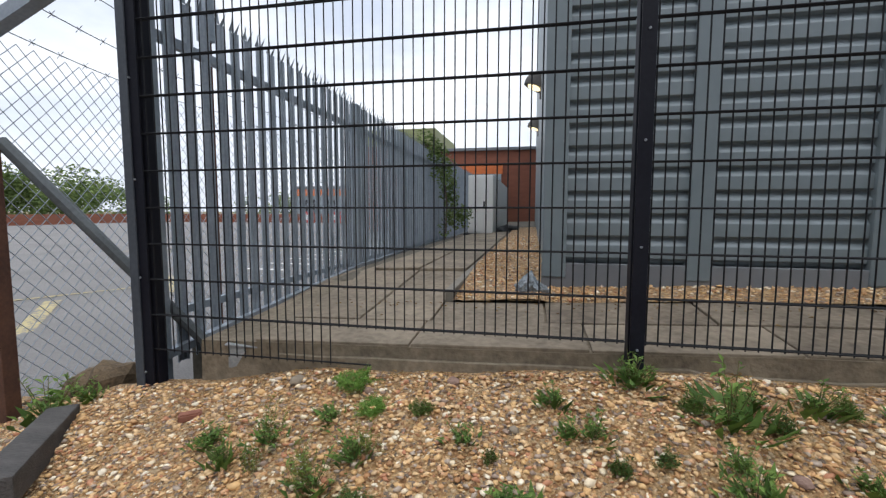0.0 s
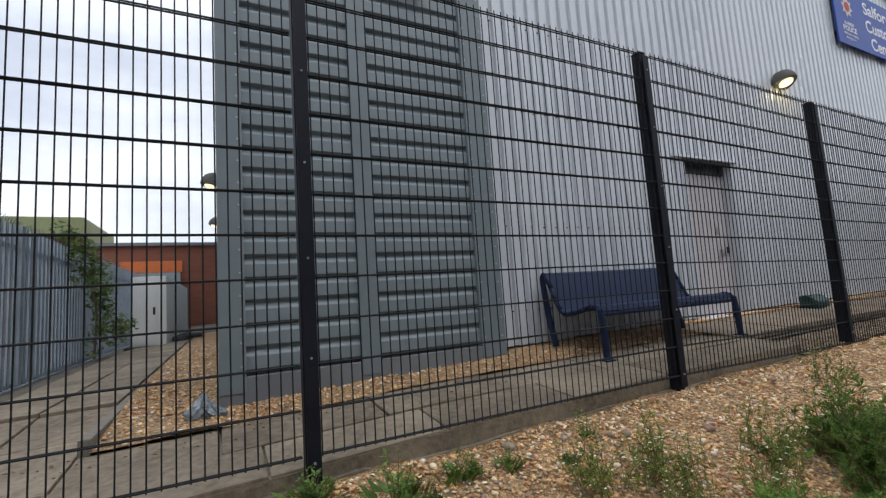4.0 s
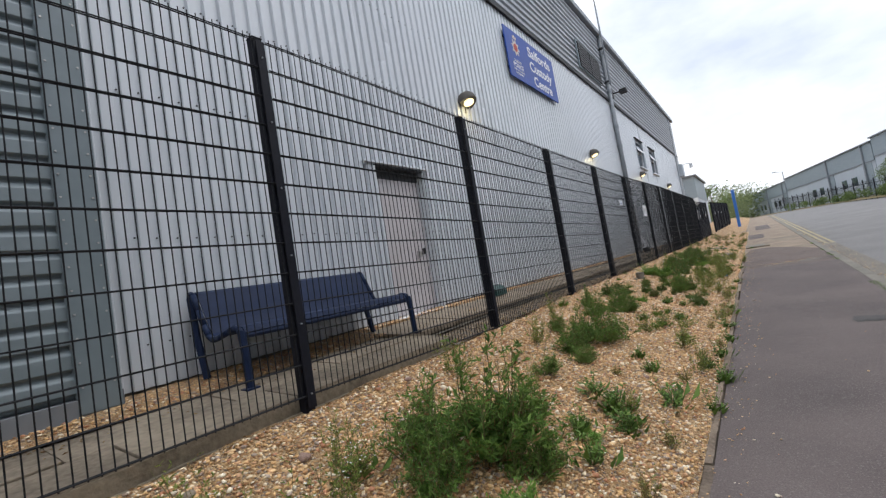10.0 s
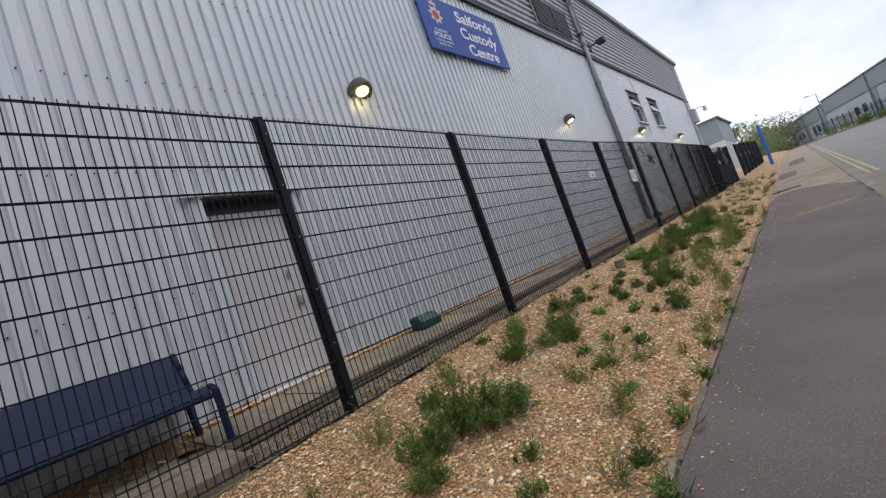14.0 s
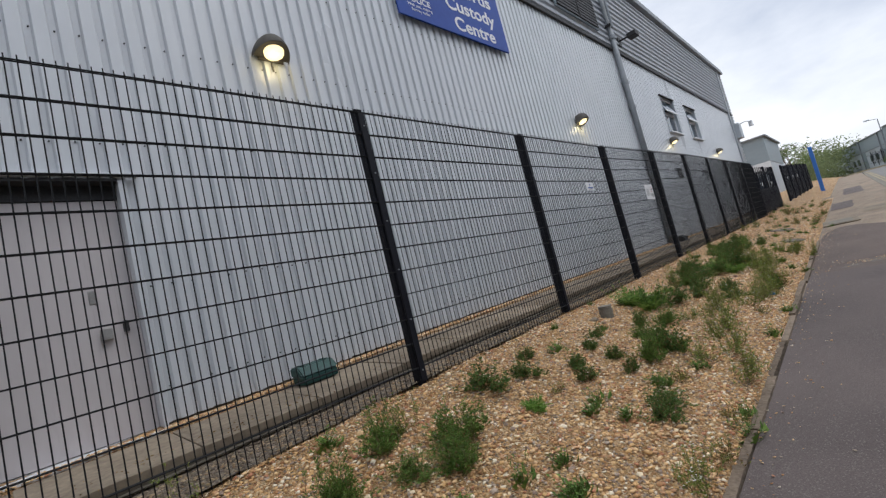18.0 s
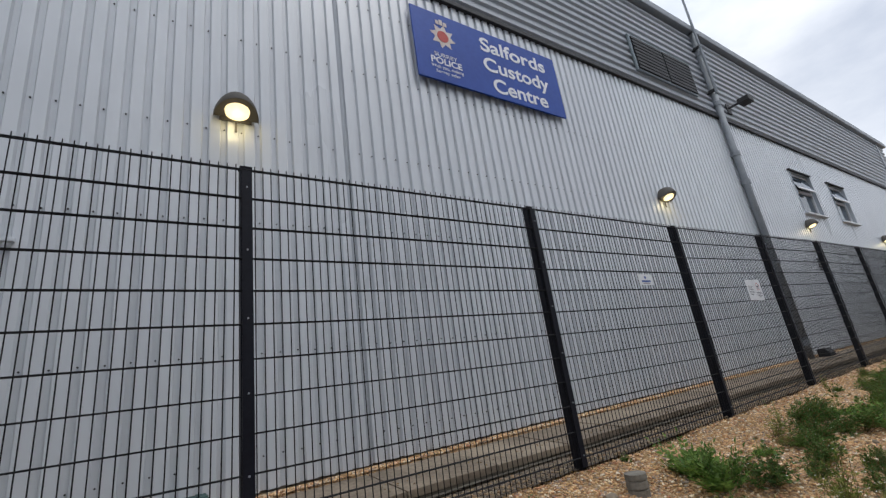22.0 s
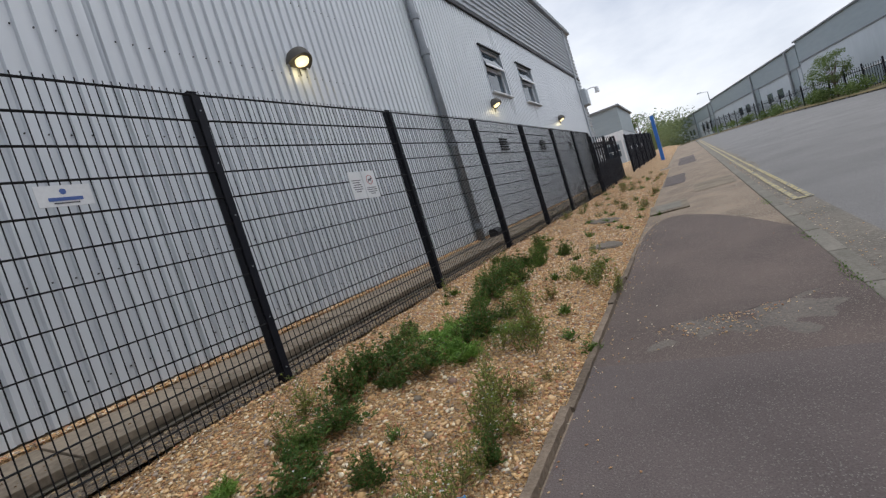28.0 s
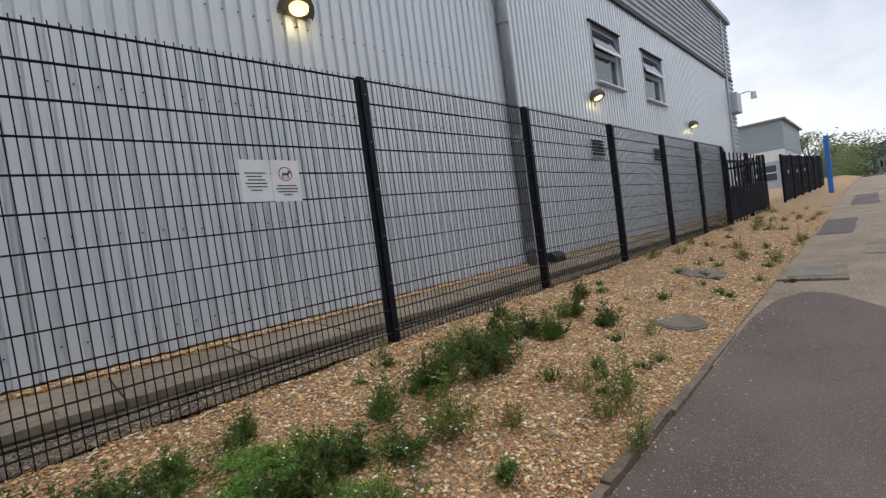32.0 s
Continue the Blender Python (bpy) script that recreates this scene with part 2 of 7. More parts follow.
M = {
    "white_clad": mat("white_coated_steel", (0.55, 0.576, 0.606), (0.635, 0.66, 0.69), 0.5, 0.24, 0.0, 0.03, 14, (1, 1, 0.25), rough2=0.34, shine=0.95),
    "grey_clad": mat("grey_coated_steel", (0.309, 0.333, 0.362), (0.380, 0.403, 0.433), 0.6, 0.4, 0.0, 0.03, 12, (0.3, 1, 1)),
    "green_clad": mat("grey_green_coated_steel", (0.157, 0.192, 0.206), (0.205, 0.240, 0.256), 1.2, 0.4, 0.0, 0.05, 9),
    "green_trim": mat("grey_green_trim", (0.15, 0.185, 0.2), (0.19, 0.225, 0.24), 1.0, 0.42, 0.0, 0.04, 9),
    "black_steel": mat("black_powder_coat", (0.006, 0.006, 0.011), (0.011, 0.012, 0.018), 5, 0.5, 0.0, 0.04),
    "wire": mat("black_coated_wire", (0.007, 0.008, 0.010), (0.014, 0.014, 0.016), 6, 0.5, 0.0, 0.03),
    "galv": mat("galvanised_steel", (0.23, 0.27, 0.31), (0.36, 0.4, 0.45), 5, 0.5, 0.3, 0.08),
    "brace": mat("dark_grey_steel", (0.07, 0.08, 0.085), (0.13, 0.145, 0.15), 5, 0.55, 0.2, 0.08),
    "rust": mat("brown_rusted_steel", (0.06, 0.028, 0.02), (0.13, 0.06, 0.035), 6, 0.75, 0.1, 0.2),
    "channel": mat("dusty_channel", (0.117, 0.104, 0.086), (0.243, 0.211, 0.171), 1.6, 0.9, 0, 0.5, 16, speck=(90, 0.04, (0.3, 0.26, 0.21))),
    "tan_slab": mat("tan_concrete", (0.15, 0.118, 0.085), (0.34, 0.275, 0.2), 1.8, 0.88, 0, 0.3, 12, vary=0.12),
    "concrete": mat("weathered_concrete", (0.115, 0.09, 0.064), (0.32, 0.262, 0.19), 2.2, 0.88, 0, 0.3, 10, vary=0.14),
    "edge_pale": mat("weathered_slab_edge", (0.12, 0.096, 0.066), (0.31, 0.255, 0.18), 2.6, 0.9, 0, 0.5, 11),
    "slate": mat("slate_grey_steel", (0.045, 0.053, 0.066), (0.075, 0.085, 0.1), 5, 0.5, 0.1, 0.06),
    "cabinet": mat("white_enamel", (0.82, 0.81, 0.78), (0.9, 0.89, 0.86), 3, 0.45, 0, 0.02),
    # stained concrete, dark enough to serve as painted shade at the slab edge
    "concrete_edge": mat("stained_shaded_concrete", (0.07, 0.058, 0.043), (0.16, 0.14, 0.105), 3.5, 0.9, 0, 0.3, 9),
    "kerb": mat("grey_kerb_concrete", (0.143, 0.130, 0.105), (0.238, 0.215, 0.178), 4, 0.9, 0, 0.3, 9, vary=0.15),
    "gravel": stone_mix("gravel_bed", SHADED_BED, 70.0, 1.0),
    "dirty_gravel": stone_mix("dirty_grey_gravel", GREYS, 60.0, 0.9),
    "cover": mat("dusty_brown_iron", (0.12, 0.1, 0.08), (0.21, 0.175, 0.135), 6, 0.85, 0.1, 0.3),
    "edging": mat("worn_brown_edging", (0.110, 0.082, 0.058), (0.253, 0.194, 0.140), 5, 0.9, 0, 0.6, 8, vary=0.2),
    "dirty_pebble": stone_mix("dirty_pebbles", GREYS[:4] + [(0.45, 0.33, 0.2), (0.5, 0.36, 0.2), (0.4, 0.26, 0.14), (0.55, 0.42, 0.27)]),
    "pebble": stone_mix("loose_pebbles", PEBBLES),
    "asphalt": mat("old_asphalt", (0.141, 0.134, 0.128), (0.224, 0.213, 0.204), 0.7, 0.85, 0, 0.45, 60, speck=(90, 0.1, (0.18, 0.17, 0.165))),
    "path": mat("tarmac_path", (0.070, 0.055, 0.051), (0.158, 0.126, 0.116), 0.9, 0.85, 0, 0.35, 130, speck=(170, 0.07, (0.17, 0.15, 0.135))),
    "brown_path": mat("brown_tarmac", (0.075, 0.056, 0.048), (0.17, 0.128, 0.11), 1.1, 0.85, 0, 0.35, 110, speck=(150, 0.08, (0.2, 0.17, 0.14))),
    "crack": mat("dark_crack", (0.02, 0.018, 0.015), (0.045, 0.04, 0.034), 8, 0.95, 0, 0.3),
    "old_tarmac": mat("worn_tarmac", (0.111, 0.095, 0.084), (0.221, 0.189, 0.157), 1.8, 0.9, 0, 0.6, 30, speck=(110, 0.06, (0.2, 0.165, 0.13))),
    "old_path": mat("worn_brown_path", (0.137, 0.104, 0.076), (0.346, 0.261, 0.189), 1.4, 0.9, 0, 0.5, 30, speck=(70, 0.15, (0.3, 0.26, 0.2))),
    "earth": mat("dry_verge", (0.105, 0.090, 0.041), (0.255, 0.195, 0.095), 0.6, 0.95, 0, 0.4, 20),
    "yellow": mat("yellow_road_paint", (0.3, 0.25, 0.14), (0.5, 0.41, 0.2), 5, 0.75, 0, 0.2, speck=(26, 0.28, (0.2, 0.19, 0.17))),
    "white_paint": mat("white_road_paint", (0.5, 0.49, 0.45), (0.7, 0.69, 0.66), 5, 0.7, 0, 0.2),
    "blue_bench": mat("dark_blue_steel", (0.008, 0.016, 0.044), (0.014, 0.026, 0.067), 6, 0.5, 0.0, 0.06),
    "door": mat("grey_pink_door", (0.5, 0.465, 0.47), (0.57, 0.535, 0.54), 1.4, 0.5, 0, 0.04, 9, (1, 1, 0.3)),
    "dark": mat("dark_metal", (0.03, 0.03, 0.032), (0.06, 0.06, 0.062), 6, 0.5, 0.2, 0.05),
    "chrome": mat("worn_steel", (0.35, 0.34, 0.33), (0.5, 0.49, 0.47), 12, 0.35, 0.8, 0.05),
    "sign_blue": mat("blue_sign_face", (0.024, 0.063, 0.299), (0.034, 0.086, 0.368), 1.5, 0.35, 0, 0.01),
    "sign_white": mat("white_lettering", (0.72, 0.73, 0.75), (0.8, 0.8, 0.82), 4, 0.5, 0, 0.0),
    "paper": mat("white_notice", (0.66, 0.67, 0.68), (0.78, 0.78, 0.79), 5, 0.5, 0, 0.0),
    "ink": mat("dark_ink", (0.05, 0.05, 0.06), (0.12, 0.12, 0.13), 8, 0.6, 0, 0.0),
    "blue_ink": mat("blue_ink", (0.05, 0.1, 0.3), (0.08, 0.14, 0.38), 8, 0.6, 0, 0.0),
    "red_ink": mat("red_ink", (0.4, 0.05, 0.04), (0.5, 0.1, 0.08), 8, 0.6, 0, 0.0),
    "orange": mat("orange_fascia", (0.55, 0.13, 0.03), (0.66, 0.19, 0.05), 1, 0.5, 0, 0.0),
    "silver_badge": mat("silver_badge", (0.5, 0.42, 0.38), (0.68, 0.62, 0.56), 9, 0.5, 0, 0.0),
    "lamp_shell": mat("grey_lamp_shell", (0.05, 0.045, 0.038), (0.085, 0.077, 0.066), 8, 0.55, 0.2, 0.05),
    "lamp_lens": mat("lit_lamp_lens", (0.9, 0.7, 0.32), (1.0, 0.83, 0.48), 30, 0.3, 0, 0.0, glow=1.12),
    "pipe": mat("grey_pipe", (0.2, 0.22, 0.24), (0.28, 0.3, 0.32), 4, 0.45, 0.2, 0.04),
    "white_frame": mat("white_frame", (0.6, 0.61, 0.63), (0.72, 0.73, 0.74), 4, 0.45, 0, 0.02),
    "green_box": mat("dark_green_plastic", (0.006, 0.04, 0.035), (0.012, 0.07, 0.06), 8, 0.4, 0, 0.05),
    "blue_pole": mat("bright_blue_paint", (0.02, 0.11, 0.42), (0.04, 0.17, 0.52), 3, 0.4, 0, 0.03),
    "brick": mat("red_brick", (0.17, 0.07, 0.045), (0.27, 0.11, 0.07), 2, 0.85, 0, 0.3, 12, vary=0.3),
    "far_brick": mat("far_red_brick", (0.18, 0.065, 0.04), (0.26, 0.1, 0.06), 1.2, 0.85, 0, 0.3, 14, (1, 1, 4)),
    "green_fascia": mat("olive_fascia", (0.2, 0.22, 0.1), (0.28, 0.3, 0.15), 1, 0.6, 0, 0.05),
    "unit_wall": mat("pale_grey_sheet", (0.4, 0.44, 0.48), (0.47, 0.51, 0.55), 0.3, 0.5, 0, 0.05, 12, (1, 1, 0.2)),
    "unit_dark": mat("mid_grey_sheet", (0.22, 0.265, 0.29), (0.27, 0.315, 0.34), 0.3, 0.5, 0, 0.05, 12, (0.2, 0.2, 1)),
    "roof": mat("grey_roof_sheet", (0.14, 0.15, 0.165), (0.2, 0.21, 0.22), 0.6, 0.55, 0, 0.05),
    "leaf_dark": mat("dark_green_leaf", (0.052, 0.112, 0.022), (0.14, 0.24, 0.052), 9, 0.6, 0, 0.0, 5, vary=0.5, island=True),
    "leaf_mid": mat("green_leaf", (0.075, 0.15, 0.026), (0.2, 0.315, 0.064), 9, 0.6, 0, 0.0, 5, vary=0.5, island=True),
    "leaf_light": mat("bright_green_leaf", (0.126, 0.243, 0.040), (0.252, 0.414, 0.081), 9, 0.6, 0, 0.0, 5, vary=0.5, island=True),
    "leaf_yellow": mat("yellow_green_leaf", (0.150, 0.210, 0.038), (0.330, 0.375, 0.090), 9, 0.65, 0, 0.0, 5, vary=0.5, island=True),
    "leaf_dry": mat("dry_brown_leaf", (0.154, 0.084, 0.035), (0.336, 0.224, 0.084), 9, 0.8, 0, 0.0, 5, vary=0.5, island=True),
    "stem": mat("green_brown_stem", (0.091, 0.091, 0.033), (0.195, 0.169, 0.065), 9, 0.8, 0, 0.0),
    "petal": mat("white_petal", (0.6, 0.6, 0.55), (0.8, 0.8, 0.76), 20, 0.7, 0, 0.0),
    "bark": mat("grey_brown_bark", (0.08, 0.06, 0.045), (0.17, 0.13, 0.1), 8, 0.9, 0, 0.5),
    "tree_leaf": mat("tree_leaf", (0.078, 0.124, 0.033), (0.195, 0.260, 0.078), 1.2, 0.7, 0, 0.0, 6, vary=0.5, island=True),
    # paler than tree_leaf, with distance haze put into the colour
    "far_leaf": mat("hazy_far_foliage", (0.135, 0.176, 0.081), (0.257, 0.297, 0.135), 0.3, 0.8, 0, 0.0, 8, vary=0.5, island=True),
    "bag": mat("clear_bluish_plastic", (0.13, 0.16, 0.18), (0.34, 0.38, 0.41), 8, 0.25, 0, 0.3),
    "tub": mat("cloudy_plastic", (0.22, 0.24, 0.25), (0.4, 0.42, 0.43), 8, 0.3, 0, 0.2),
    "blue_litter": mat("blue_litter", (0.03, 0.16, 0.4), (0.08, 0.27, 0.55), 20, 0.5, 0, 0.2),
    "timber": mat("weathered_timber", (0.045, 0.042, 0.04), (0.1, 0.092, 0.085), 3, 0.85, 0, 0.4, 8, (1, 6, 6)),
    "stump": mat("rotten_wood", (0.07, 0.05, 0.03), (0.2, 0.14, 0.08), 6, 0.9, 0, 0.6),
}
glass_m = bpy.data.materials.new("window_glass")
glass_m.use_nodes = True
gb = glass_m.node_tree.nodes["Principled BSDF"]
gb.inputs["Base Color"].default_value = (0.05, 0.07, 0.09, 1)
gb.inputs["Roughness"].default_value = 0.06
gb.inputs["Metallic"].default_value = 0.0
gb.inputs["IOR"].default_value = 1.6
M["glass"] = glass_m


def let_light_through(m, share):
    """Thin leaves pass part of the light on to their far side."""
    nt = m.node_tree
    b = nt.nodes["Principled BSDF"]
    tr = nt.nodes.new("ShaderNodeBsdfTranslucent")
    mx = nt.nodes.new("ShaderNodeMixShader")
    mx.inputs["Fac"].default_value = share
    link(nt, b.inputs["Base Color"].links[0].from_socket, tr.inputs["Color"])
    link(nt, b.outputs["BSDF"], mx.inputs[1])
    link(nt, tr.outputs["BSDF"], mx.inputs[2])
    link(nt, mx.outputs["Shader"], nt.nodes["Material Output"].inputs["Surface"])


for key in ("black_steel", "wire", "blue_bench", "dark", "sign_blue"):
    M[key].node_tree.nodes["Principled BSDF"].inputs["Specular IOR Level"].default_value = 0.2
for key in ("leaf_dark", "leaf_mid", "leaf_light", "leaf_dry", "leaf_yellow", "tree_leaf", "far_leaf"):
    let_light_through(M[key], 0.35)


# ---- mesh helpers ----
def bx(bm, x0, x1, y0, y1, z0, z1):
    v = [bm.verts.new((x, y, z)) for x in (x0, x1) for y in (y0, y1) for z in (z0, z1)]
    for f in ((0, 1, 3, 2), (4, 6, 7, 5), (0, 4, 5, 1), (2, 3, 7, 6), (0, 2, 6, 4), (1, 5, 7, 3)):
        bm.faces.new([v[i] for i in f])
    return bm


def box(x0, x1, y0, y1, z0, z1, bevel=0.0):
    bm = bmesh.new()
    bx(bm, x0, x1, y0, y1, z0, z1)
    if bevel:
        bmesh.ops.bevel(bm, geom=bm.edges[:], offset=bevel, segments=2, affect="EDGES", profile=0.6)
    return bm


def tube(bm, p, q, r, n=8, r2=None, cap=True):
    p, q = Vector(p), Vector(q)
    d = (q - p).normalized()
    a = d.orthogonal().normalized()
    b = d.cross(a)
    r2 = r if r2 is None else r2
    lo = [bm.verts.new(p + (a * math.cos(t) + b * math.sin(t)) * r) for t in (2 * math.pi * i / n for i in range(n))]
    hi = [bm.verts.new(q + (a * math.cos(t) + b * math.sin(t)) * r2) for t in (2 * math.pi * i / n for i in range(n))]
    for i in range(n):
        bm.faces.new((lo[i], lo[(i + 1) % n], hi[(i + 1) % n], hi[i]))
    if cap:
        bm.faces.new(lo[::-1])
        bm.faces.new(hi)
    return bm


def path_tube(bm, pts, r, n=8):
    for p, q in zip(pts, pts[1:]):
        tube(bm, p, q, r, n)
    return bm


def mesh_of(name, bm, material, smooth=False):
    me = bpy.data.meshes.new(name)
    bmesh.ops.recalc_face_normals(bm, faces=bm.faces[:])
    bm.to_mesh(me)
    bm.free()
    me.materials.append(material)
    if smooth:
        for p in me.polygons:
            p.use_smooth = True
    return me


def part(name, bm, material, parent=None, label="", smooth=False, at=None):
    me = bm if isinstance(bm, bpy.types.Mesh) else mesh_of(name, bm, material, smooth)
    ob = new(name, me)
    if parent:
        ob.parent = parent
    if at is not None:
        ob.matrix_local = at
    if label:
        ob["label"] = label
    return ob


def raw(name, verts, faces, material, smooth=False):
    me = bpy.data.meshes.new(name)
    me.from_pydata([tuple(v) for v in verts], [], [tuple(f) for f in faces])
    me.materials.append(material)
    if smooth:
        for p in me.polygons:
            p.use_smooth = True
    return me


def thing(name, label, category, group="", kind="", at=None):
    ob = new(name)
    ob.empty_display_size = 0.1
    if at is not None:
        ob.matrix_world = at
    return tagged(ob, label, category, group, kind)


def lerp(x, table):
    return float(np.interp(x, [a for a, b in table], [b for a, b in table]))


# ---- ground heights ----
FENCE_Y, WALL_Y = 2.15, 3.62
BED = [(-8, 0.02), (-2.9, 0.2), (-2.3, 0.36), (-1.4, 0.5), (0.3, 0.625), (2.9, 0.665), (5.4, 0.72), (7.9, 0.78), (10.4, 0.8), (13, 0.81), (15.5, 0.85), (18, 0.88), (20.5, 0.9), (28, 0.97), (40, 1.25), (100, 3.1)]
SLAB = [(-2, 0.64), (-1.4, 0.66), (0, 0.7), (1.2, 0.75), (3, 0.78), (6, 0.82), (10, 0.85), (20, 0.92), (30, 1.0), (45, 1.4)]


def pave_z(x):
    return -0.099 + 0.031 * x if x < 75 else 2.226 + 0.012 * (x - 75)


def bed_z(x, y):
    u = min(max((y - 0.12) / 1.98, 0), 1)
    bumpy = 0.035 * noise.noise(Vector((x * 1.3, y * 1.3, 0))) + 0.02 * noise.noise(Vector((x * 4, y * 4, 3)))
    return pave_z(x) + (lerp(x, BED) - pave_z(x)) * u ** 0.8 + bumpy * min(1, 6 * u + 0.1)


def slab_z(x, y):
    return lerp(x, SLAB) + 0.07 * (min(y, 4.5) - 2.22)


def grid_mesh(name, xs, ys, height, material, smooth=True):
    verts = [(x, y, height(x, y)) for y in ys for x in xs]
    n = len(xs)
    faces = [(j * n + i, j * n + i + 1, (j + 1) * n + i + 1, (j + 1) * n + i) for j in range(len(ys) - 1) for i in range(n - 1)]
    return raw(name, verts, faces, material, smooth)


def steps(a, b, d):
    n = max(1, round((b - a) / d))
    return [a + (b - a) * i / n for i in range(n + 1)]


# ---- ground, road, pavement ----
def base_z(x, y):
    return pave_z(min(max(x, -8), 110)) - 0.35


ground = tagged(new("ground", grid_mesh("ground", [-900, -400, -150, -60, -30, -8, 0, 10, 20, 40, 60, 75, 90, 110, 160, 300, 900],
                                        [-900, -300, -100, -40, -20, -8, 0, 8, 20, 40, 80, 160, 300, 900], base_z, M["earth"])),
                "dry grass and earth reaching the horizon", "ground", kind="structure")


def far_line(x):
    return -15.4 + 0.2 * (x - 45.7)


ROWS_Y = [0, 0.02, 0.2, 0.5, 0.8, 1.0]
xs = steps(-40, 75, 5) + [85, 95, 110, 130]
verts, faces = [], []
for u in ROWS_Y:
    for x in xs:
        y = -1.76 + ((-9.3 if x < 26 else min(far_line(x), -5.5)) + 1.76) * u
        verts.append((x, y, pave_z(x) - 0.1 + 0.12 * math.sin(math.pi * min(u, 1)) * 0.6))
n = len(xs)
faces = [(j * n + i, (j + 1) * n + i, (j + 1) * n + i + 1, j * n + i + 1) for j in range(len(ROWS_Y) - 1) for i in range(n - 1)]
road = tagged(new("road", raw("road", verts, faces, M["asphalt"], True)), "worn grey asphalt road climbing gently", "road", kind="structure")

channel = tagged(new("road_channel", raw("road_channel", [(x, y + (0.16 * noise.noise(Vector((x * 0.8, 3, 0))) + 0.06 * noise.noise(Vector((x * 4, 3, 0))) if y < -2 else 0), pave_z(x) - 0.088) for y in (-2.3, -1.765) for x in steps(-20, 75, 0.25)],
                              [(i, i + 1, 381 + i + 1, 381 + i) for i in range(380)], M["channel"])),
                 "dusty pale concrete channel along the kerb", "road edge", kind="structure")

pavement = thing("pavement", "dark tarmac footpath with worn pale stretches", "pavement", kind="structure")
PATCH_END = [(-1.62, 16.95), (-1.4, 17.7), (-1.2, 18.3), (-0.9, 19.0), (-0.5, 19.65), (-0.25, 19.75), (0.0, 19.3), (0.09, 18.4)]


def patch_end(y):
    return lerp(y, PATCH_END)


py = steps(-1.62, 0.09, 0.1)
JOIN = 13.83


def path_piece(name, x0, x1, nx, material, label):
    """A stretch of footpath between two end lines, each a function of y."""
    pu = [i / nx for i in range(nx + 1)]
    verts = [(x0(y) + (x1(y) - x0(y)) * u, y, 0) for y in py for u in pu]
    verts = [(x, y, pave_z(x) + 0.008 + 0.002 * noise.noise(Vector((x, y * 2, 0)))) for x, y, z in verts]
    n = len(pu)
    part(name, raw(name, verts, [(j * n + i, j * n + i + 1, (j + 1) * n + i + 1, (j + 1) * n + i) for j in range(len(py) - 1) for i in range(n - 1)], material, True), None, pavement, label)


def join_line(y):
    return JOIN + 0.02 * noise.noise(Vector((0, y * 5, 1)))


path_piece("tarmac", lambda y: -14, join_line, 50, M["path"], "dark grey tarmac")
path_piece("brown_tarmac", join_line, patch_end, 24, M["brown_path"], "older brownish tarmac with a rounded end")
part("worn_surface", grid_mesh("worn_surface", steps(12, 75, 1.5), steps(-1.62, 0.6, 0.37), lambda x, y: pave_z(x) - 0.004 + 0.004 * noise.noise(Vector((x, y * 2, 7))), M["old_path"]), None, pavement, "worn brown footway beyond the tarmac")
bm = bmesh.new()
def crack_x(y):
    return 14.52 + 0.16 * noise.noise(Vector((4, y * 1.5, 2))) + 0.04 * noise.noise(Vector((4, y * 9, 2))) - 0.3 * max(0, y + 0.45) + 0.55 * max(0, -0.85 - y)


cy = steps(-1.6, -0.2, 0.05)
near = [bm.verts.new((14.0 + 0.14 * noise.noise(Vector((0, y * 3, 1))) + 0.03 * noise.noise(Vector((0, y * 14, 1))) + 0.2 * max(0, -1.0 - y), y, 0)) for y in cy]
farv = [bm.verts.new((crack_x(y), y, 0)) for y in cy]
rows = [near] + [[bm.verts.new((a.co.x + (b.co.x - a.co.x) * k / 8, a.co.y, 0)) for a, b in zip(near, farv)] for k in range(1, 8)] + [farv]
for k, row in enumerate(rows):
    for v in row:
        side = min(1.0, 3 * (v.co.y + 1.6), 3 * (-0.2 - v.co.y))
        v.co.z = pave_z(v.co.x) + 0.004 + 0.0055 * min(1.0, k / 4) * max(0.2, side) + 0.007 * noise.noise(Vector((v.co.x * 5, v.co.y * 5, 4)))
for r0, r1 in zip(rows, rows[1:]):
    for i in range(len(near) - 1):
        bm.faces.new((r0[i], r1[i], r1[i + 1], r0[i + 1]))
part("broken_patch", bm, M["old_tarmac"], pavement, "crumbling strip where the surface has worn away")
bm = bmesh.new()
lo, hi = [], []
for y in steps(-1.6, -0.1, 0.04):
    x, w = crack_x(y), 0.0015 + 0.007 * abs(noise.noise(Vector((9, y * 8, 2))))
    lo.append(bm.verts.new((x - w, y, pave_z(x) + 0.0118)))
    hi.append(bm.verts.new((x + w * 0.6, y, pave_z(x) + 0.0118)))
for i in range(len(lo) - 1):
    bm.faces.new((lo[i], hi[i], hi[i + 1], lo[i + 1]))
part("surface_crack", bm, M["crack"], pavement, "dark crack across the path")

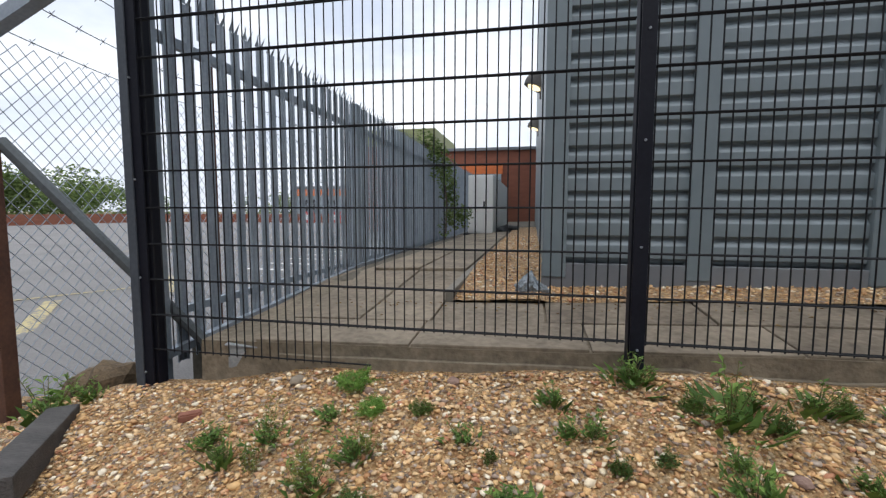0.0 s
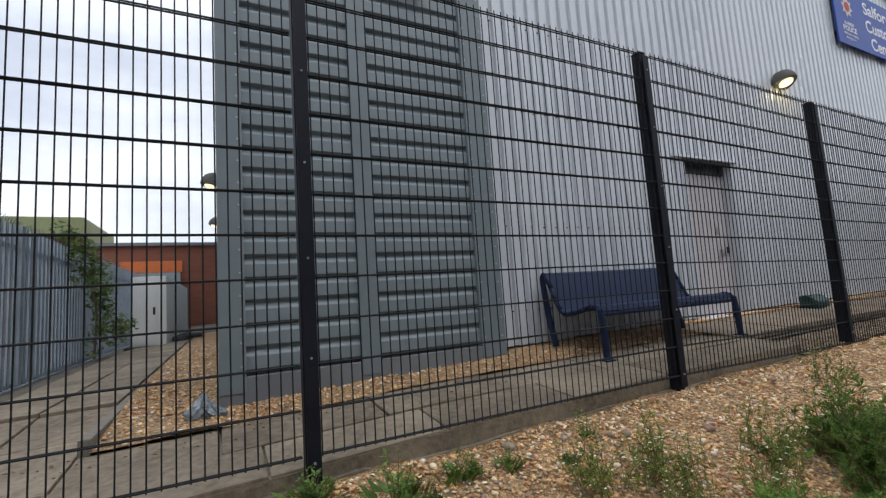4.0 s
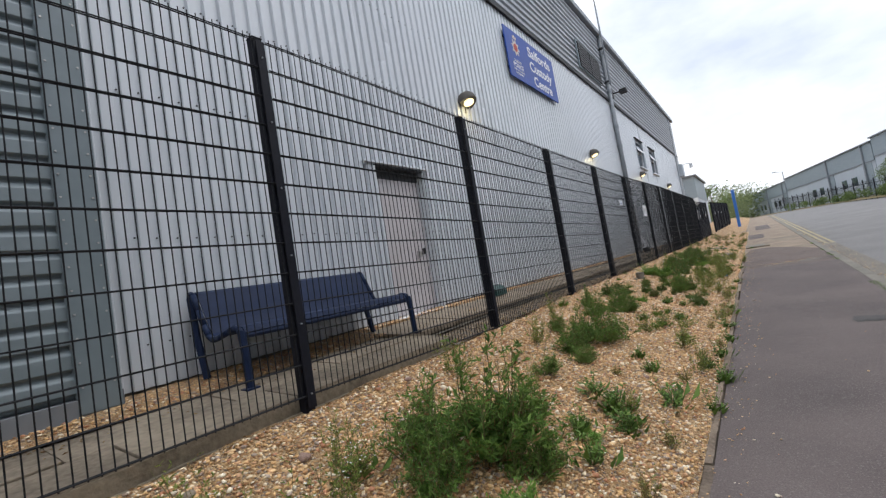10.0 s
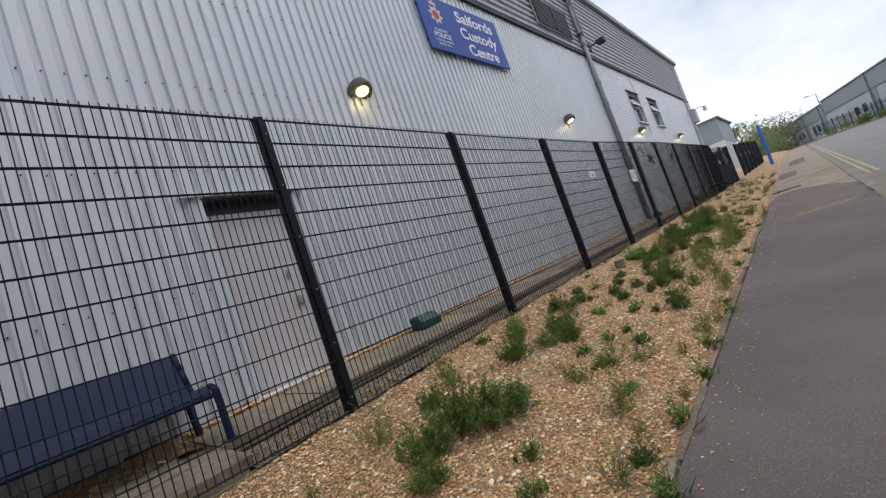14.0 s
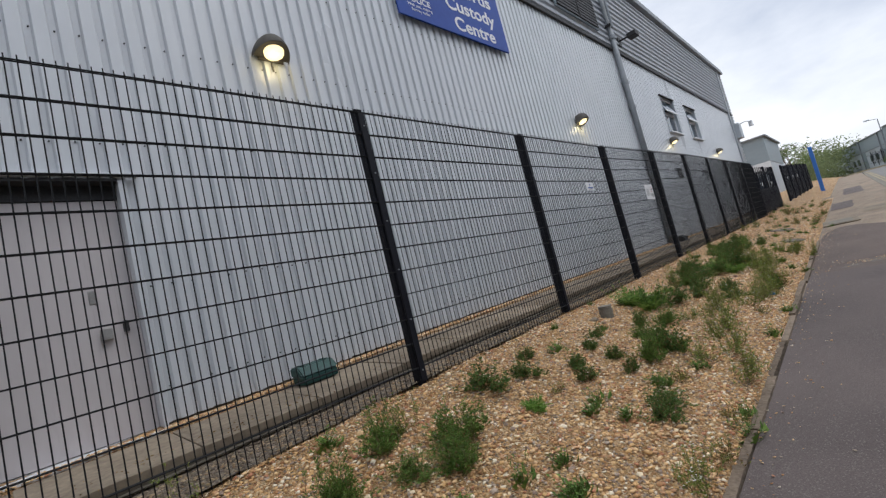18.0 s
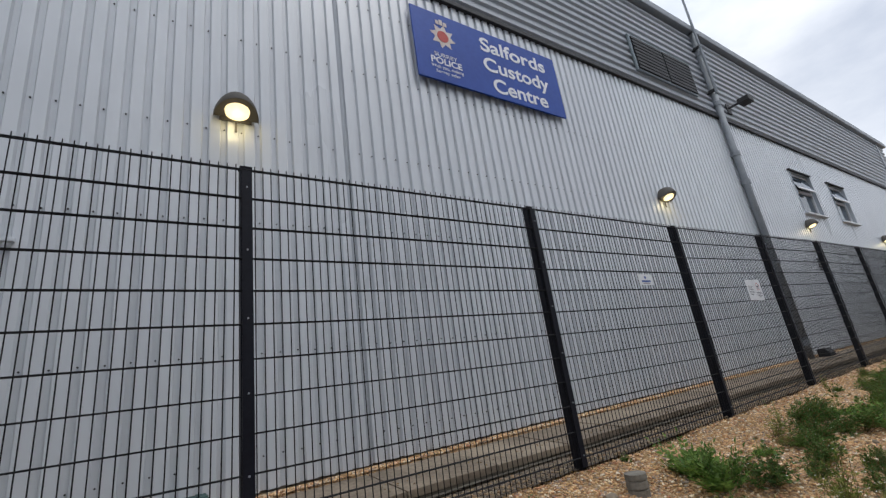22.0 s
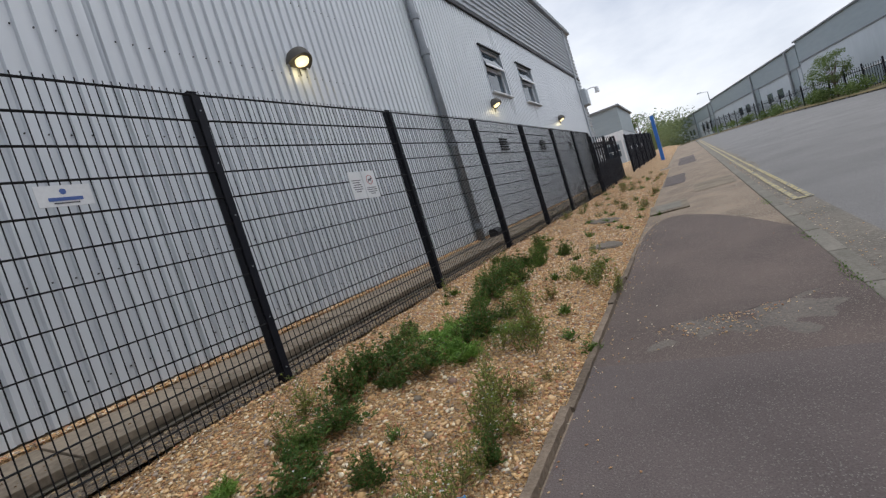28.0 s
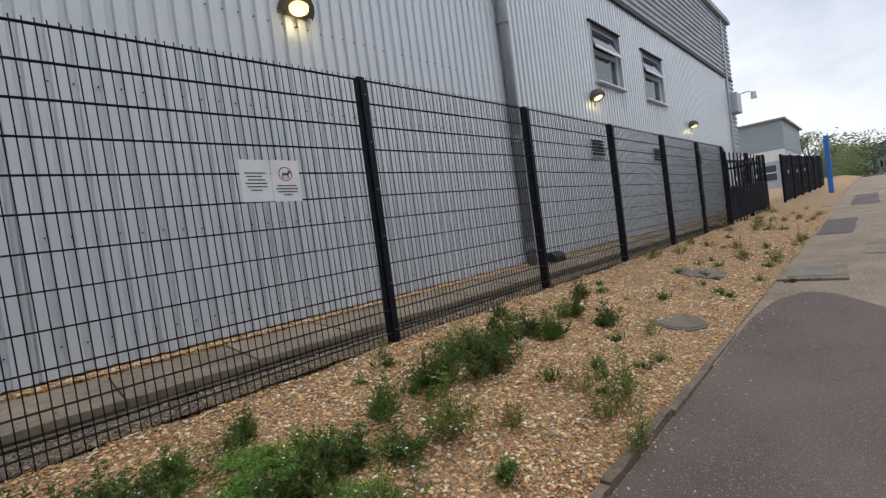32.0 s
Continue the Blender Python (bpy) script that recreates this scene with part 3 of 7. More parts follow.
kerb = thing("kerb", "row of flush grey concrete kerb stones", "kerb", kind="structure")
km = mesh_of("kerb_stone", box(-0.452, 0.452, -0.07, 0.07, -0.25, 0.0, 0.012), M["kerb"])
for i in range(84):
    x = -14 + 0.914 * i
    part("kerb_stone", km, None, kerb, at=pose(x, -1.69, pave_z(x) + 0.012, 0, -math.degrees(math.atan(0.031))))
edging = thing("path_edging", "thin concrete edging between path and gravel", "edging", kind="structure")
rough_edges = []
for i in range(4):
    bm = box(-0.455, 0.455, -0.027, 0.027, -0.2, 0.0)
    long_edges = [e for e in bm.edges if abs(e.verts[0].co.x - e.verts[1].co.x) > 0.5]
    bmesh.ops.subdivide_edges(bm, edges=long_edges, cuts=16)
    for v in bm.verts:
        if v.co.z > -0.01:
            v.co.z -= 0.022 * max(0, noise.noise(Vector((v.co.x * 9, v.co.y * 30, i * 5))))
            v.co.y += 0.007 * noise.noise(Vector((v.co.x * 14, v.co.y * 30, i * 5 + 2)))
    rough_edges.append(mesh_of("edging_stone", bm, M["edging"]))
for i in range(26):
    x = -5.6 + 0.92 * i
    part("edging_stone", rough_edges[i % 4], None, edging, at=pose(x, 0.125 + 0.012 * math.sin(i * 2.3), pave_z(x) + lerp(x, [(5, 0.018), (9, 0.022), (12, 0.045), (16, 0.045), (18, 0.02)]) + 0.01 * math.sin(i * 1.7), 0, -math.degrees(math.atan(0.031))))

for k, yy in enumerate((-1.98, -2.15)):
    tagged(new("road_marking", grid_mesh("yellow_line", steps(19.15, 75, 3), [yy - 0.036, yy + 0.036], lambda x, y: pave_z(x) - 0.078 + 0.0 * y, M["yellow"])),
           "faded yellow no-parking line on asphalt", "road marking", "double yellow lines", "structure")
tagged(new("road_marking", grid_mesh("yellow_tie", [19.1, 19.2], [-2.19, -1.94], lambda x, y: pave_z(x) - 0.073, M["yellow"])), "short yellow end bar of the lines", "road marking", kind="structure")

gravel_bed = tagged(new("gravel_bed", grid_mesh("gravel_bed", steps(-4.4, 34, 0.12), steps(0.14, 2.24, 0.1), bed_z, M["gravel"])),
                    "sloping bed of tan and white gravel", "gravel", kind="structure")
verge = tagged(new("verge", grid_mesh("verge", steps(28, 110, 4), [0.3, 1.2, 2.3, 4, 10, 30], lambda x, y: pave_z(x) + 0.02 + (lerp(x, BED) - pave_z(x)) * min(1, max(0, (y - 0.3) / 2)) - (0.35 if x < 34.1 and y < 2.3 else 0.0), M["gravel"])),
               "dry gravelly verge beside the far fence", "verge", kind="structure")

# ---- concrete apron inside the fence ----
apron = thing("paving", "weathered concrete paving slabs inside the fence", "paving", kind="structure")
shapes = {}


def slab(x0, x1, y0, y1, material="concrete"):
    key = (round(x1 - x0, 3), round(y1 - y0, 3))
    if key not in shapes:
        shapes[key] = mesh_of("paving_slab", box(-key[0] / 2, key[0] / 2, -key[1] / 2, key[1] / 2, -0.06, 0, 0.007), M[material])
    xm, ym = (x0 + x1) / 2, (y0 + y1) / 2
    slope = math.degrees(math.atan2(slab_z(x1, ym) - slab_z(x0, ym), x1 - x0))
    part("paving_slab", shapes[key], None, apron, at=pose(xm, ym, slab_z(xm, ym) + 0.004 * math.sin(xm * 5 + ym * 9), 4.0 if ym < 4.5 else 0, -slope, 0.25 * math.sin(xm * 7)))


for i in range(44):
    x = -1.66 + 0.9 * i
    if i < 7:
        slab(x + 0.006, x + 0.894, 2.226, 2.62)
    else:
        slab(x + 0.008, x + 0.892, 2.74, 3.53, "tan_slab")
        continue
    if i == 1:
        slab(-0.734, -0.066, 2.63, 3.06)
    if x > 0:
        slab(x - 0.2 + 0.006, x - 0.2 + 0.894, 2.63, 3.06)
for j in range(12):
    for k in range(2):
        slab(-1.66 + 0.46 * k + 0.006, -1.66 + 0.46 * k + 0.454, 2.63 + 0.75 * j, 2.63 + 0.75 * j + 0.74)
bm = bmesh.new()
ex = [-2.0, -1, 0, 1, 2, 3, 4, 4.59, 4.65] + steps(5, 38, 1.0)
front = [2.222 if x < 4.6 else 2.755 for x in ex]
top = [bm.verts.new((x, f + 0.008 * math.sin(x * 3), slab_z(x, f) - 0.014)) for x, f in zip(ex, front)]
low = [bm.verts.new((x, f - 0.007, slab_z(x, f) - 0.35)) for x, f in zip(ex, front)]
tpb = [bm.verts.new((x, 3.9, slab_z(x, 3.9) - 0.05)) for x in ex]
for i in range(len(ex) - 1):
    bm.faces.new((low[i], low[i + 1], top[i + 1], top[i]))
    bm.faces.new((top[i], top[i + 1], tpb[i + 1], tpb[i]))
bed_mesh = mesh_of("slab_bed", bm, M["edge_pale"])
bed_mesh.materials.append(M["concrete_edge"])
# beyond x 4.62 the edge takes the darker concrete, its shade painted in
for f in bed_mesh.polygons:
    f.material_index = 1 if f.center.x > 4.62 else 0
part("slab_bed", bed_mesh, None, apron, "stained concrete edge under the slabs, far stretch coloured as in shade")
foot = bmesh.new()
fx = steps(-1.5, 4.55, 0.12)
rims = []
for yy, dz in ((2.216, -0.075), (2.196, -0.078), (2.19, -0.4)):
    rims.append([foot.verts.new((x, yy + 0.007 * noise.noise(Vector((x * 5, yy, 3))), slab_z(x, 2.22) + dz - 0.03 * (x > 0.6) + 0.012 * noise.noise(Vector((x * 3, 1, yy))))) for x in fx])
for r0, r1 in zip(rims, rims[1:]):
    for i in range(len(fx) - 1):
        foot.faces.new((r0[i], r1[i], r1[i + 1], r0[i + 1]))
part("footing", foot, M["edge_pale"], apron, "rough concrete footing below the slab edge")
part("dirt_strip", grid_mesh("dirt_strip", steps(4.62, 38, 0.15), [2.165, 2.24, 2.32, 2.4, 2.48, 2.56, 2.64, 2.7, 2.76],
                             lambda x, y: lerp(x, BED) + 0.014 + (slab_z(x, 2.74) - 0.1 - lerp(x, BED) - 0.014) * (y - 2.165) / 0.595 + 0.012 * noise.noise(Vector((x * 4, y * 4, 5))), M["dirty_gravel"]), None, apron, "dirty grey gravel strip beside the slabs")
# dark strip of soil that also paints the shade below the slab edge
part("soil_joint", grid_mesh("soil_joint", steps(4.62, 38, 0.3), [2.68, 2.738], lambda x, y: slab_z(x, 2.74) - 0.075 + 0.006 * noise.noise(Vector((x * 6, y, 2))), M["concrete_edge"]), None, apron, "dark soil joint painted as the shade along the slabs")
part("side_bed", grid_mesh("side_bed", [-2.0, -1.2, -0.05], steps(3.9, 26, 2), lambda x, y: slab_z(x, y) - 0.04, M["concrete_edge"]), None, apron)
part("edge_stone", box(-0.74, -0.68, 3.07, 11.0, 0.66, 0.82, 0.01), M["kerb"], apron, "dark edging stone beside the gravel")
wall_gravel = tagged(new("gravel_strip", grid_mesh("gravel_strip", steps(-0.3, 39, 0.2), steps(3.04, 3.7, 0.08), lambda x, y: slab_z(x, 3.05) + (0.01 if x < 4.6 or y > 3.49 else -0.04) + 0.09 * (y - 3.04) + 0.02 * noise.noise(Vector((x * 3, y * 3, 1))), M["gravel"])),
                     "strip of tan gravel along the wall", "gravel", kind="structure")
side_gravel = tagged(new("gravel_strip", grid_mesh("gravel_strip", steps(-0.68, -0.05, 0.1), steps(3.04, 14, 0.2), lambda x, y: slab_z(x, y) + 0.02 + 0.02 * noise.noise(Vector((x * 3, y * 3, 1))), M["gravel"])),
                     "strip of tan gravel beside the paving", "gravel", kind="structure")

# ---- main building ----
EAVE, BAND, END_X = 10.1, 7.28, 38.6
DOOR = (5.38, 6.45, 0.93, 3.01)
WINDOWS = [(23.6, 25.2, 4.95, 6.35), (26.85, 28.45, 4.95, 6.35)]


def ribbed(x0, x1, z0, z1, pitch=0.16, y=WALL_Y):
    pts = []
    k = math.floor(x0 / pitch)
    while k * pitch < x1 + pitch:
        for dx, dy in ((0.0, 0.0), (0.09, 0.0), (0.103, 0.034), (0.146, 0.034)):
            x = k * pitch + dx
            if x0 < x < x1:
                pts.append((x, dy))
        k += 1
    pts = [(x0, 0.0)] + pts + [(x1, 0.0)]
    vs = [(x, y + d, z) for z in (z0, z1) for x, d in pts]
    n = len(pts)
    return raw("cladding_sheet", vs, [(i, i + 1, n + i + 1, n + i) for i in range(n - 1)], M["white_clad"])


wall_front = thing("wall_front", "pale grey vertical ribbed steel cladding", "wall", kind="structure")
part("wall_core", box(2.2, 5.36, 3.668, 3.95, 0.5, BAND), M["unit_wall"], wall_front)
part("wall_core", box(5.36, 6.47, 3.668, 3.95, 3.03, BAND), M["unit_wall"], wall_front)
part("wall_core", box(6.47, END_X, 3.668, 3.95, 0.5, 4.93), M["unit_wall"], wall_front)
part("wall_core", box(6.47, END_X, 3.668, 3.95, 6.37, BAND), M["unit_wall"], wall_front)
for a, b in ((6.47, 23.58), (25.22, 26.83), (28.47, END_X)):
    part("wall_core", box(a, b, 3.668, 3.95, 4.935, 6.365), M["unit_wall"], wall_front)
cuts = [2.25, 3.25, 4.25, 5.38, 6.45] + [7.25 + i for i in range(17)] + [23.6, 25.2, 26.85, 28.45] + [29.25 + i for i in range(9)]
for a, b in zip(cuts, cuts[1:]):
    low = slab_z(a, 3.5) + 0.06
    if a == 5.38:
        part("cladding_sheet", ribbed(a, b, 3.03, BAND), None, wall_front)
    elif a in (23.6, 26.85):
        part("cladding_sheet", ribbed(a, b, low, 4.93), None, wall_front)
        part("cladding_sheet", ribbed(a, b, 6.38, BAND), None, wall_front)
    else:
        part("cladding_sheet", ribbed(a, b, low, BAND), None, wall_front)
for a, b in ((2.26, 5.36), (6.47, END_X)):
    part("plinth", box(a, b, 3.6635, 3.667, 0.6, 1.02), M["concrete_edge"], wall_front)

wall_upper = thing("wall_upper", "mid grey horizontally ribbed upper cladding", "wall", kind="structure")
prof = []
z = BAND + 0.06
while z < EAVE - 0.1:
    prof += [(z, 0.0), (z + 0.07, 0.0), (z + 0.1, -0.045), (z + 0.17, -0.045)]
    z += 0.2
for a in steps(-0.06, END_X, 6.44)[:-1]:
    b = a + 6.443
    vs = [(x, WALL_Y + d, zz) for x in (a, b) for zz, d in prof]
    n = len(prof)
    part("upper_sheet", raw("upper_sheet", vs, [(i, n + i, n + i + 1, i + 1) for i in range(n - 1)], M["grey_clad"]), None, wall_upper)
part("drip_flashing", box(2.25, END_X, 3.56, 3.66, BAND - 0.015, BAND + 0.06, 0.006), M["dark"], wall_upper)
part("upper_core", box(-0.06, END_X, 3.67, 3.95, BAND, EAVE), M["grey_clad"], wall_upper)
part("gutter", box(-0.1, END_X + 0.12, 3.44, 3.64, EAVE - 0.12, EAVE + 0.06, 0.03), M["pipe"], wall_upper)
part("corner_trim", box(END_X - 1.35, END_X - 1.12, 3.545, 3.62, 1.0, EAVE - 0.12), M["grey_clad"], wall_upper)
# ribbed grey bay at the far end of the front
for a, b in ((END_X - 1.1, END_X - 0.02),):
    prof2 = [(zz, d) for k in range(31) for zz, d in ((1.0 + 0.2 * k, -0.02), (1.07 + 0.2 * k, -0.02), (1.1 + 0.2 * k, -0.06), (1.17 + 0.2 * k, -0.06))]
    n = len(prof2)
    part("end_sheet", raw("end_sheet", [(x, WALL_Y + d, zz) for x in (a, b) for zz, d in prof2], [(i, n + i, n + i + 1, i + 1) for i in range(n - 1)], M["grey_clad"]), None, wall_upper)
roof = tagged(new("roof", mesh_of("roof", box(-0.1, END_X + 0.1, 3.5, 30, EAVE + 0.06, EAVE + 0.2), M["roof"])), "flat grey sheet roof of the long building", "roof", kind="structure")
wall_west = tagged(new("wall_west", mesh_of("wall_west", box(-0.05, 0.2, 3.96, 30, 0.4, EAVE), M["green_clad"])), "grey-green side wall of the building", "wall", kind="structure")
wall_east = tagged(new("wall_east", mesh_of("wall_east", box(END_X - 0.2, END_X, 3.96, 30, 0.4, EAVE), M["unit_wall"])), "pale grey end wall of the building", "wall", kind="structure")
wall_back = tagged(new("wall_back", mesh_of("wall_back", box(-0.05, END_X, 30, 30.3, 0.4, EAVE), M["unit_wall"])), "pale grey rear wall of the building", "wall", kind="structure")

# screws in the cladding grooves
rng = random.Random(4)
vs, fs = [], []
for zrow in (1.25, 2.1, 3.35, 4.32, 5.5, 6.6):
    for k in range(15, 124):
        x = k * 0.16 + 0.131
        if x < 2.4 or (5.3 < x < 6.5 and zrow < 3.1) or (10.4 < x < 13.6 and zrow > 5.7):
            continue
        o = len(vs)
        zz = zrow + rng.uniform(-0.006, 0.006)
        r = 0.0072
        for dy in (-0.012, 0.0):
            for q in range(6):
                vs.append((x + r * math.cos(q * math.pi / 3), 3.652 + dy, zz + r * math.sin(q * math.pi / 3)))
        fs.append(tuple(o + q for q in range(6)))
        fs += [(o + q, o + (q + 1) % 6, o + 6 + (q + 1) % 6, o + 6 + q) for q in range(6)]
sc = part("cladding_screws", raw("cladding_screws", vs, fs, M["dark"]), None, wall_front)
sc["kind"] = "stuff"

# louvred bay at the corner
bay = thing("wall_louvre", "grey-green horizontal ribbed cladding bay with trims", "wall", kind="structure")
part("bay_core", box(-0.055, 2.24, 3.5, 3.955, 0.7, EAVE), M["green_clad"], bay)
prof3 = [(0.0, -0.022), (0.016, -0.022), (0.026, -0.05), (0.032, -0.056), (0.118, -0.056), (0.126, -0.053), (0.158, -0.024), (0.1625, -0.022)]


def slat_mesh(w):
    n = len(prof3)
    v = [(x, d, zz) for x in (0, w) for zz, d in prof3]
    return raw("slat", v, [(i, n + i, n + i + 1, i + 1) for i in range(n - 1)], M["green_clad"])


for x0, w in ((0.1, 0.82), (1.07, 0.94)):
    sm = slat_mesh(w)
    for k in range(56):
        part("slat", sm, None, bay, at=pose(x0, 3.497, 1.0 + 0.1625 * k))
for a, b in ((-0.07, 0.1), (0.92, 1.07), (2.01, 2.26)):
    part("trim", box(a, b, 3.412, 3.505, 0.86 + 0.02 * (b > 0), EAVE - 0.1, 0.008), M["green_trim"], bay)
part("base_flashing", box(-0.075, 2.27, 3.42, 3.5, 0.8, 0.985, 0.006), M["roof"], bay, "dark grey plinth strip")
rm = mesh_of("rivet", tube(bmesh.new(), (0, 0, 0), (0, -0.006, 0), 0.0075, 8), M["chrome"])
for xx in (0.07, 2.04, 2.22):
    for k in range(34):
        part("rivet", rm, None, bay, at=pose(xx, 3.411, 1.06 + 0.1625 * k))

sensor = thing("wall_sensor", "small white tubular sensor on the louvred bay", "sensor", at=pose(1.5, 3.415, 4.23))
part("tube_body", tube(bmesh.new(), (-0.15, -0.05, 0.01), (0.15, -0.05, -0.01), 0.024, 10), M["white_frame"], sensor)
for dx in (-0.1, 0.1):
    part("clip", box(dx - 0.015, dx + 0.015, -0.06, 0.0, -0.01, 0.04), M["dark"], sensor)

# ---- door ----
door = thing("door_1", "closed grey steel door in a deep reveal", "door", kind="structure")
x0, x1, z0, z1 = DOOR
door_leaf = part("leaf", box(x0 + 0.03, x1 - 0.02, 3.74, 3.79, z0 + 0.02, z1 - 0.13, 0.004), M["door"], door)
part("head_panel", box(x0 + 0.03, x1 - 0.02, 3.725, 3.79, z1 - 0.125, z1 - 0.005), M["dark"], door, "dark strip above the leaf")
part("reveal", box(x0 - 0.012, x0 + 0.028, 3.6, 3.8, z0, z1), M["white_clad"], door)
part("reveal", box(x1 - 0.018, x1 + 0.012, 3.6, 3.8, z0, z1), M["white_clad"], door)
part("soffit", box(x0 + 0.029, x1 - 0.019, 3.6, 3.8, z1 - 0.003, z1 + 0.02), M["dark"], door)
part("drip_flashing", box(x0 - 0.19, x1 + 0.13, 3.57, 3.625, z1 + 0.03, z1 + 0.06, 0.004), M["white_clad"], door)
part("threshold", box(x0 + 0.0, x1 + 0.0, 3.52, 3.8, z0 - 0.06, z0 + 0.012, 0.006), M["white_frame"], door, "white threshold strip")
part("pull_plate", box(6.125, 6.175, 3.732, 3.741, 2.03, 2.14, 0.003), M["chrome"], door_leaf, "worn steel plate")
part("lock_box", box(6.16, 6.235, 3.70, 3.741, 1.73, 1.825, 0.006), M["chrome"], door_leaf, "steel lock box")
part("escutcheon", box(6.31, 6.35, 3.715, 3.741, 1.77, 1.86, 0.006), M["dark"], door_leaf)
for k in range(6):
    part("leaf_rib", box(x0 + 0.12 + 0.16 * k, x0 + 0.135 + 0.16 * k, 3.736, 3.741, z0 + 0.05, z1 - 0.16), M["door"], door_leaf)

# ---- windows ----
for i, (a, b, c, d) in enumerate(WINDOWS):
    w = thing("window_%d" % (i + 1), "white-framed window of two stacked panes, upper one tilted open", "window", kind="structure")
    part("window_frame", box(a, a + 0.07, 3.70, 3.78, c, d), M["white_frame"], w)
    part("window_frame", box(b - 0.07, b, 3.70, 3.78, c, d), M["white_frame"], w)
    part("window_frame", box(a + 0.07, b - 0.07, 3.70, 3.78, d - 0.07, d), M["white_frame"], w)
    part("window_frame", box(a + 0.07, b - 0.07, 3.70, 3.78, c, c + 0.07), M["white_frame"], w)
    part("transom", box(a + 0.07, b - 0.07, 3.69, 3.78, c + 0.75, c + 0.85), M["white_frame"], w)
    part("reveal", box(b, b + 0.02, 3.6, 3.7, c, d), M["unit_wall"], w)
    part("reveal", box(a - 0.02, a, 3.6, 3.7, c, d), M["unit_wall"], w)
    part("pane", box(a + 0.07, b - 0.07, 3.74, 3.75, c + 0.07, c + 0.75), M["glass"], w)
    tilt = part("pane", box(0, b - a - 0.14, -0.01, 0.0, -0.46, 0), M["glass"], w, at=pose(a + 0.07, 3.72, d - 0.08, -16))
    part("sash", box(0, b - a - 0.14, -0.03, 0.0, -0.54, -0.46), M["white_frame"], tilt)
    part("window_sill", box(a - 0.06, b + 0.06, 3.52, 3.72, c - 0.05, c - 0.003, 0.006), M["white_frame"], w)
    part("head_flashing", box(a - 0.15, b + 0.04, 3.56, 3.63, d + 0.005, d + 0.04, 0.004), M["dark"], w)
    part("back", box(a, b, 3.9, 3.94, c, d), M["dark"], w)

# ---- wall vents, upper grille ----
for xx in (23.15, 27.1, 31.4):
    v = thing("wall_vent", "dark louvred vent on the pale wall", "vent", "small wall vents", at=pose(xx, 3.62, 3.3))
    part("vent_frame", box(-0.36, 0.36, -0.03, 0.0, -0.22, 0.22, 0.004), M["white_clad"], v)
    for k in range(5):
        part("vent_slat", box(-0.3, 0.3, -0.06, -0.031, -0.16 + 0.075 * k, -0.115 + 0.075 * k), M["dark"], v)
g = thing("wall_grille", "large dark louvre grille in the grey cladding", "grille", at=pose(17.55, 3.57, 8.15))
part("grille_frame", box(-1.3, 1.3, -0.05, 0.0, -0.5, 0.5, 0.01), M["unit_dark"], g)
for k in range(9):
    for a in (-1.25, 0.03):
        part("grille_slat", box(a, a + 1.22, -0.085, -0.051, -0.45 + 0.1 * k, -0.38 + 0.1 * k), M["dark"], g)

# ---- downpipe with mast ----
pipe = thing("downpipe", "grey metal downpipe on the pale wall", "pipe", at=pose(19.8, 3.52, 0))
part("pipe_run", tube(bmesh.new(), (0, 0, 0.9), (0, 0, EAVE - 0.1), 0.085, 14), M["pipe"], pipe, smooth=True)
for zz in (1.3, 3.2, 5.3, 6.1, 7.6, 9.2):
    part("pipe_collar", tube(bmesh.new(), (0, 0, zz), (0, 0, zz + 0.12), 0.105, 14), M["pipe"], pipe)
mast = thing("aerial_mast", "thin aerial mast rising over the gutter", "aerial", at=pose(19.7, 3.4, 0))
part("mast_pole", tube(bmesh.new(), (0, 0, 7.9), (0, 0, 11.2), 0.04, 8, 0.03), M["pipe"], mast)
part("aerial_rod", tube(bmesh.new(), (0, 0, 11.2), (0, 0, 12.3), 0.02, 6, 0.006), M["dark"], mast)
for zz in (8.0, 9.4):
    part("mast_bracket", box(-0.03, 0.03, -0.02, 0.24, zz, zz + 0.07), M["dark"], mast)
fl = thing("floodlight", "small dark floodlight on a wall bracket", "floodlight", at=pose(20.6, 3.5, 7.75))
part("bracket", box(-0.03, 0.03, -0.25, 0.1, 0.0, 0.04), M["dark"], fl)
part("head", box(-0.18, 0.18, -0.5, -0.22, -0.08, 0.06, 0.02), M["dark"], fl)
part("mount_plate", box(-0.12, 0.12, 0.06, 0.1, -0.15, 0.15), M["dark"], fl)

# ---- wall lamps ----


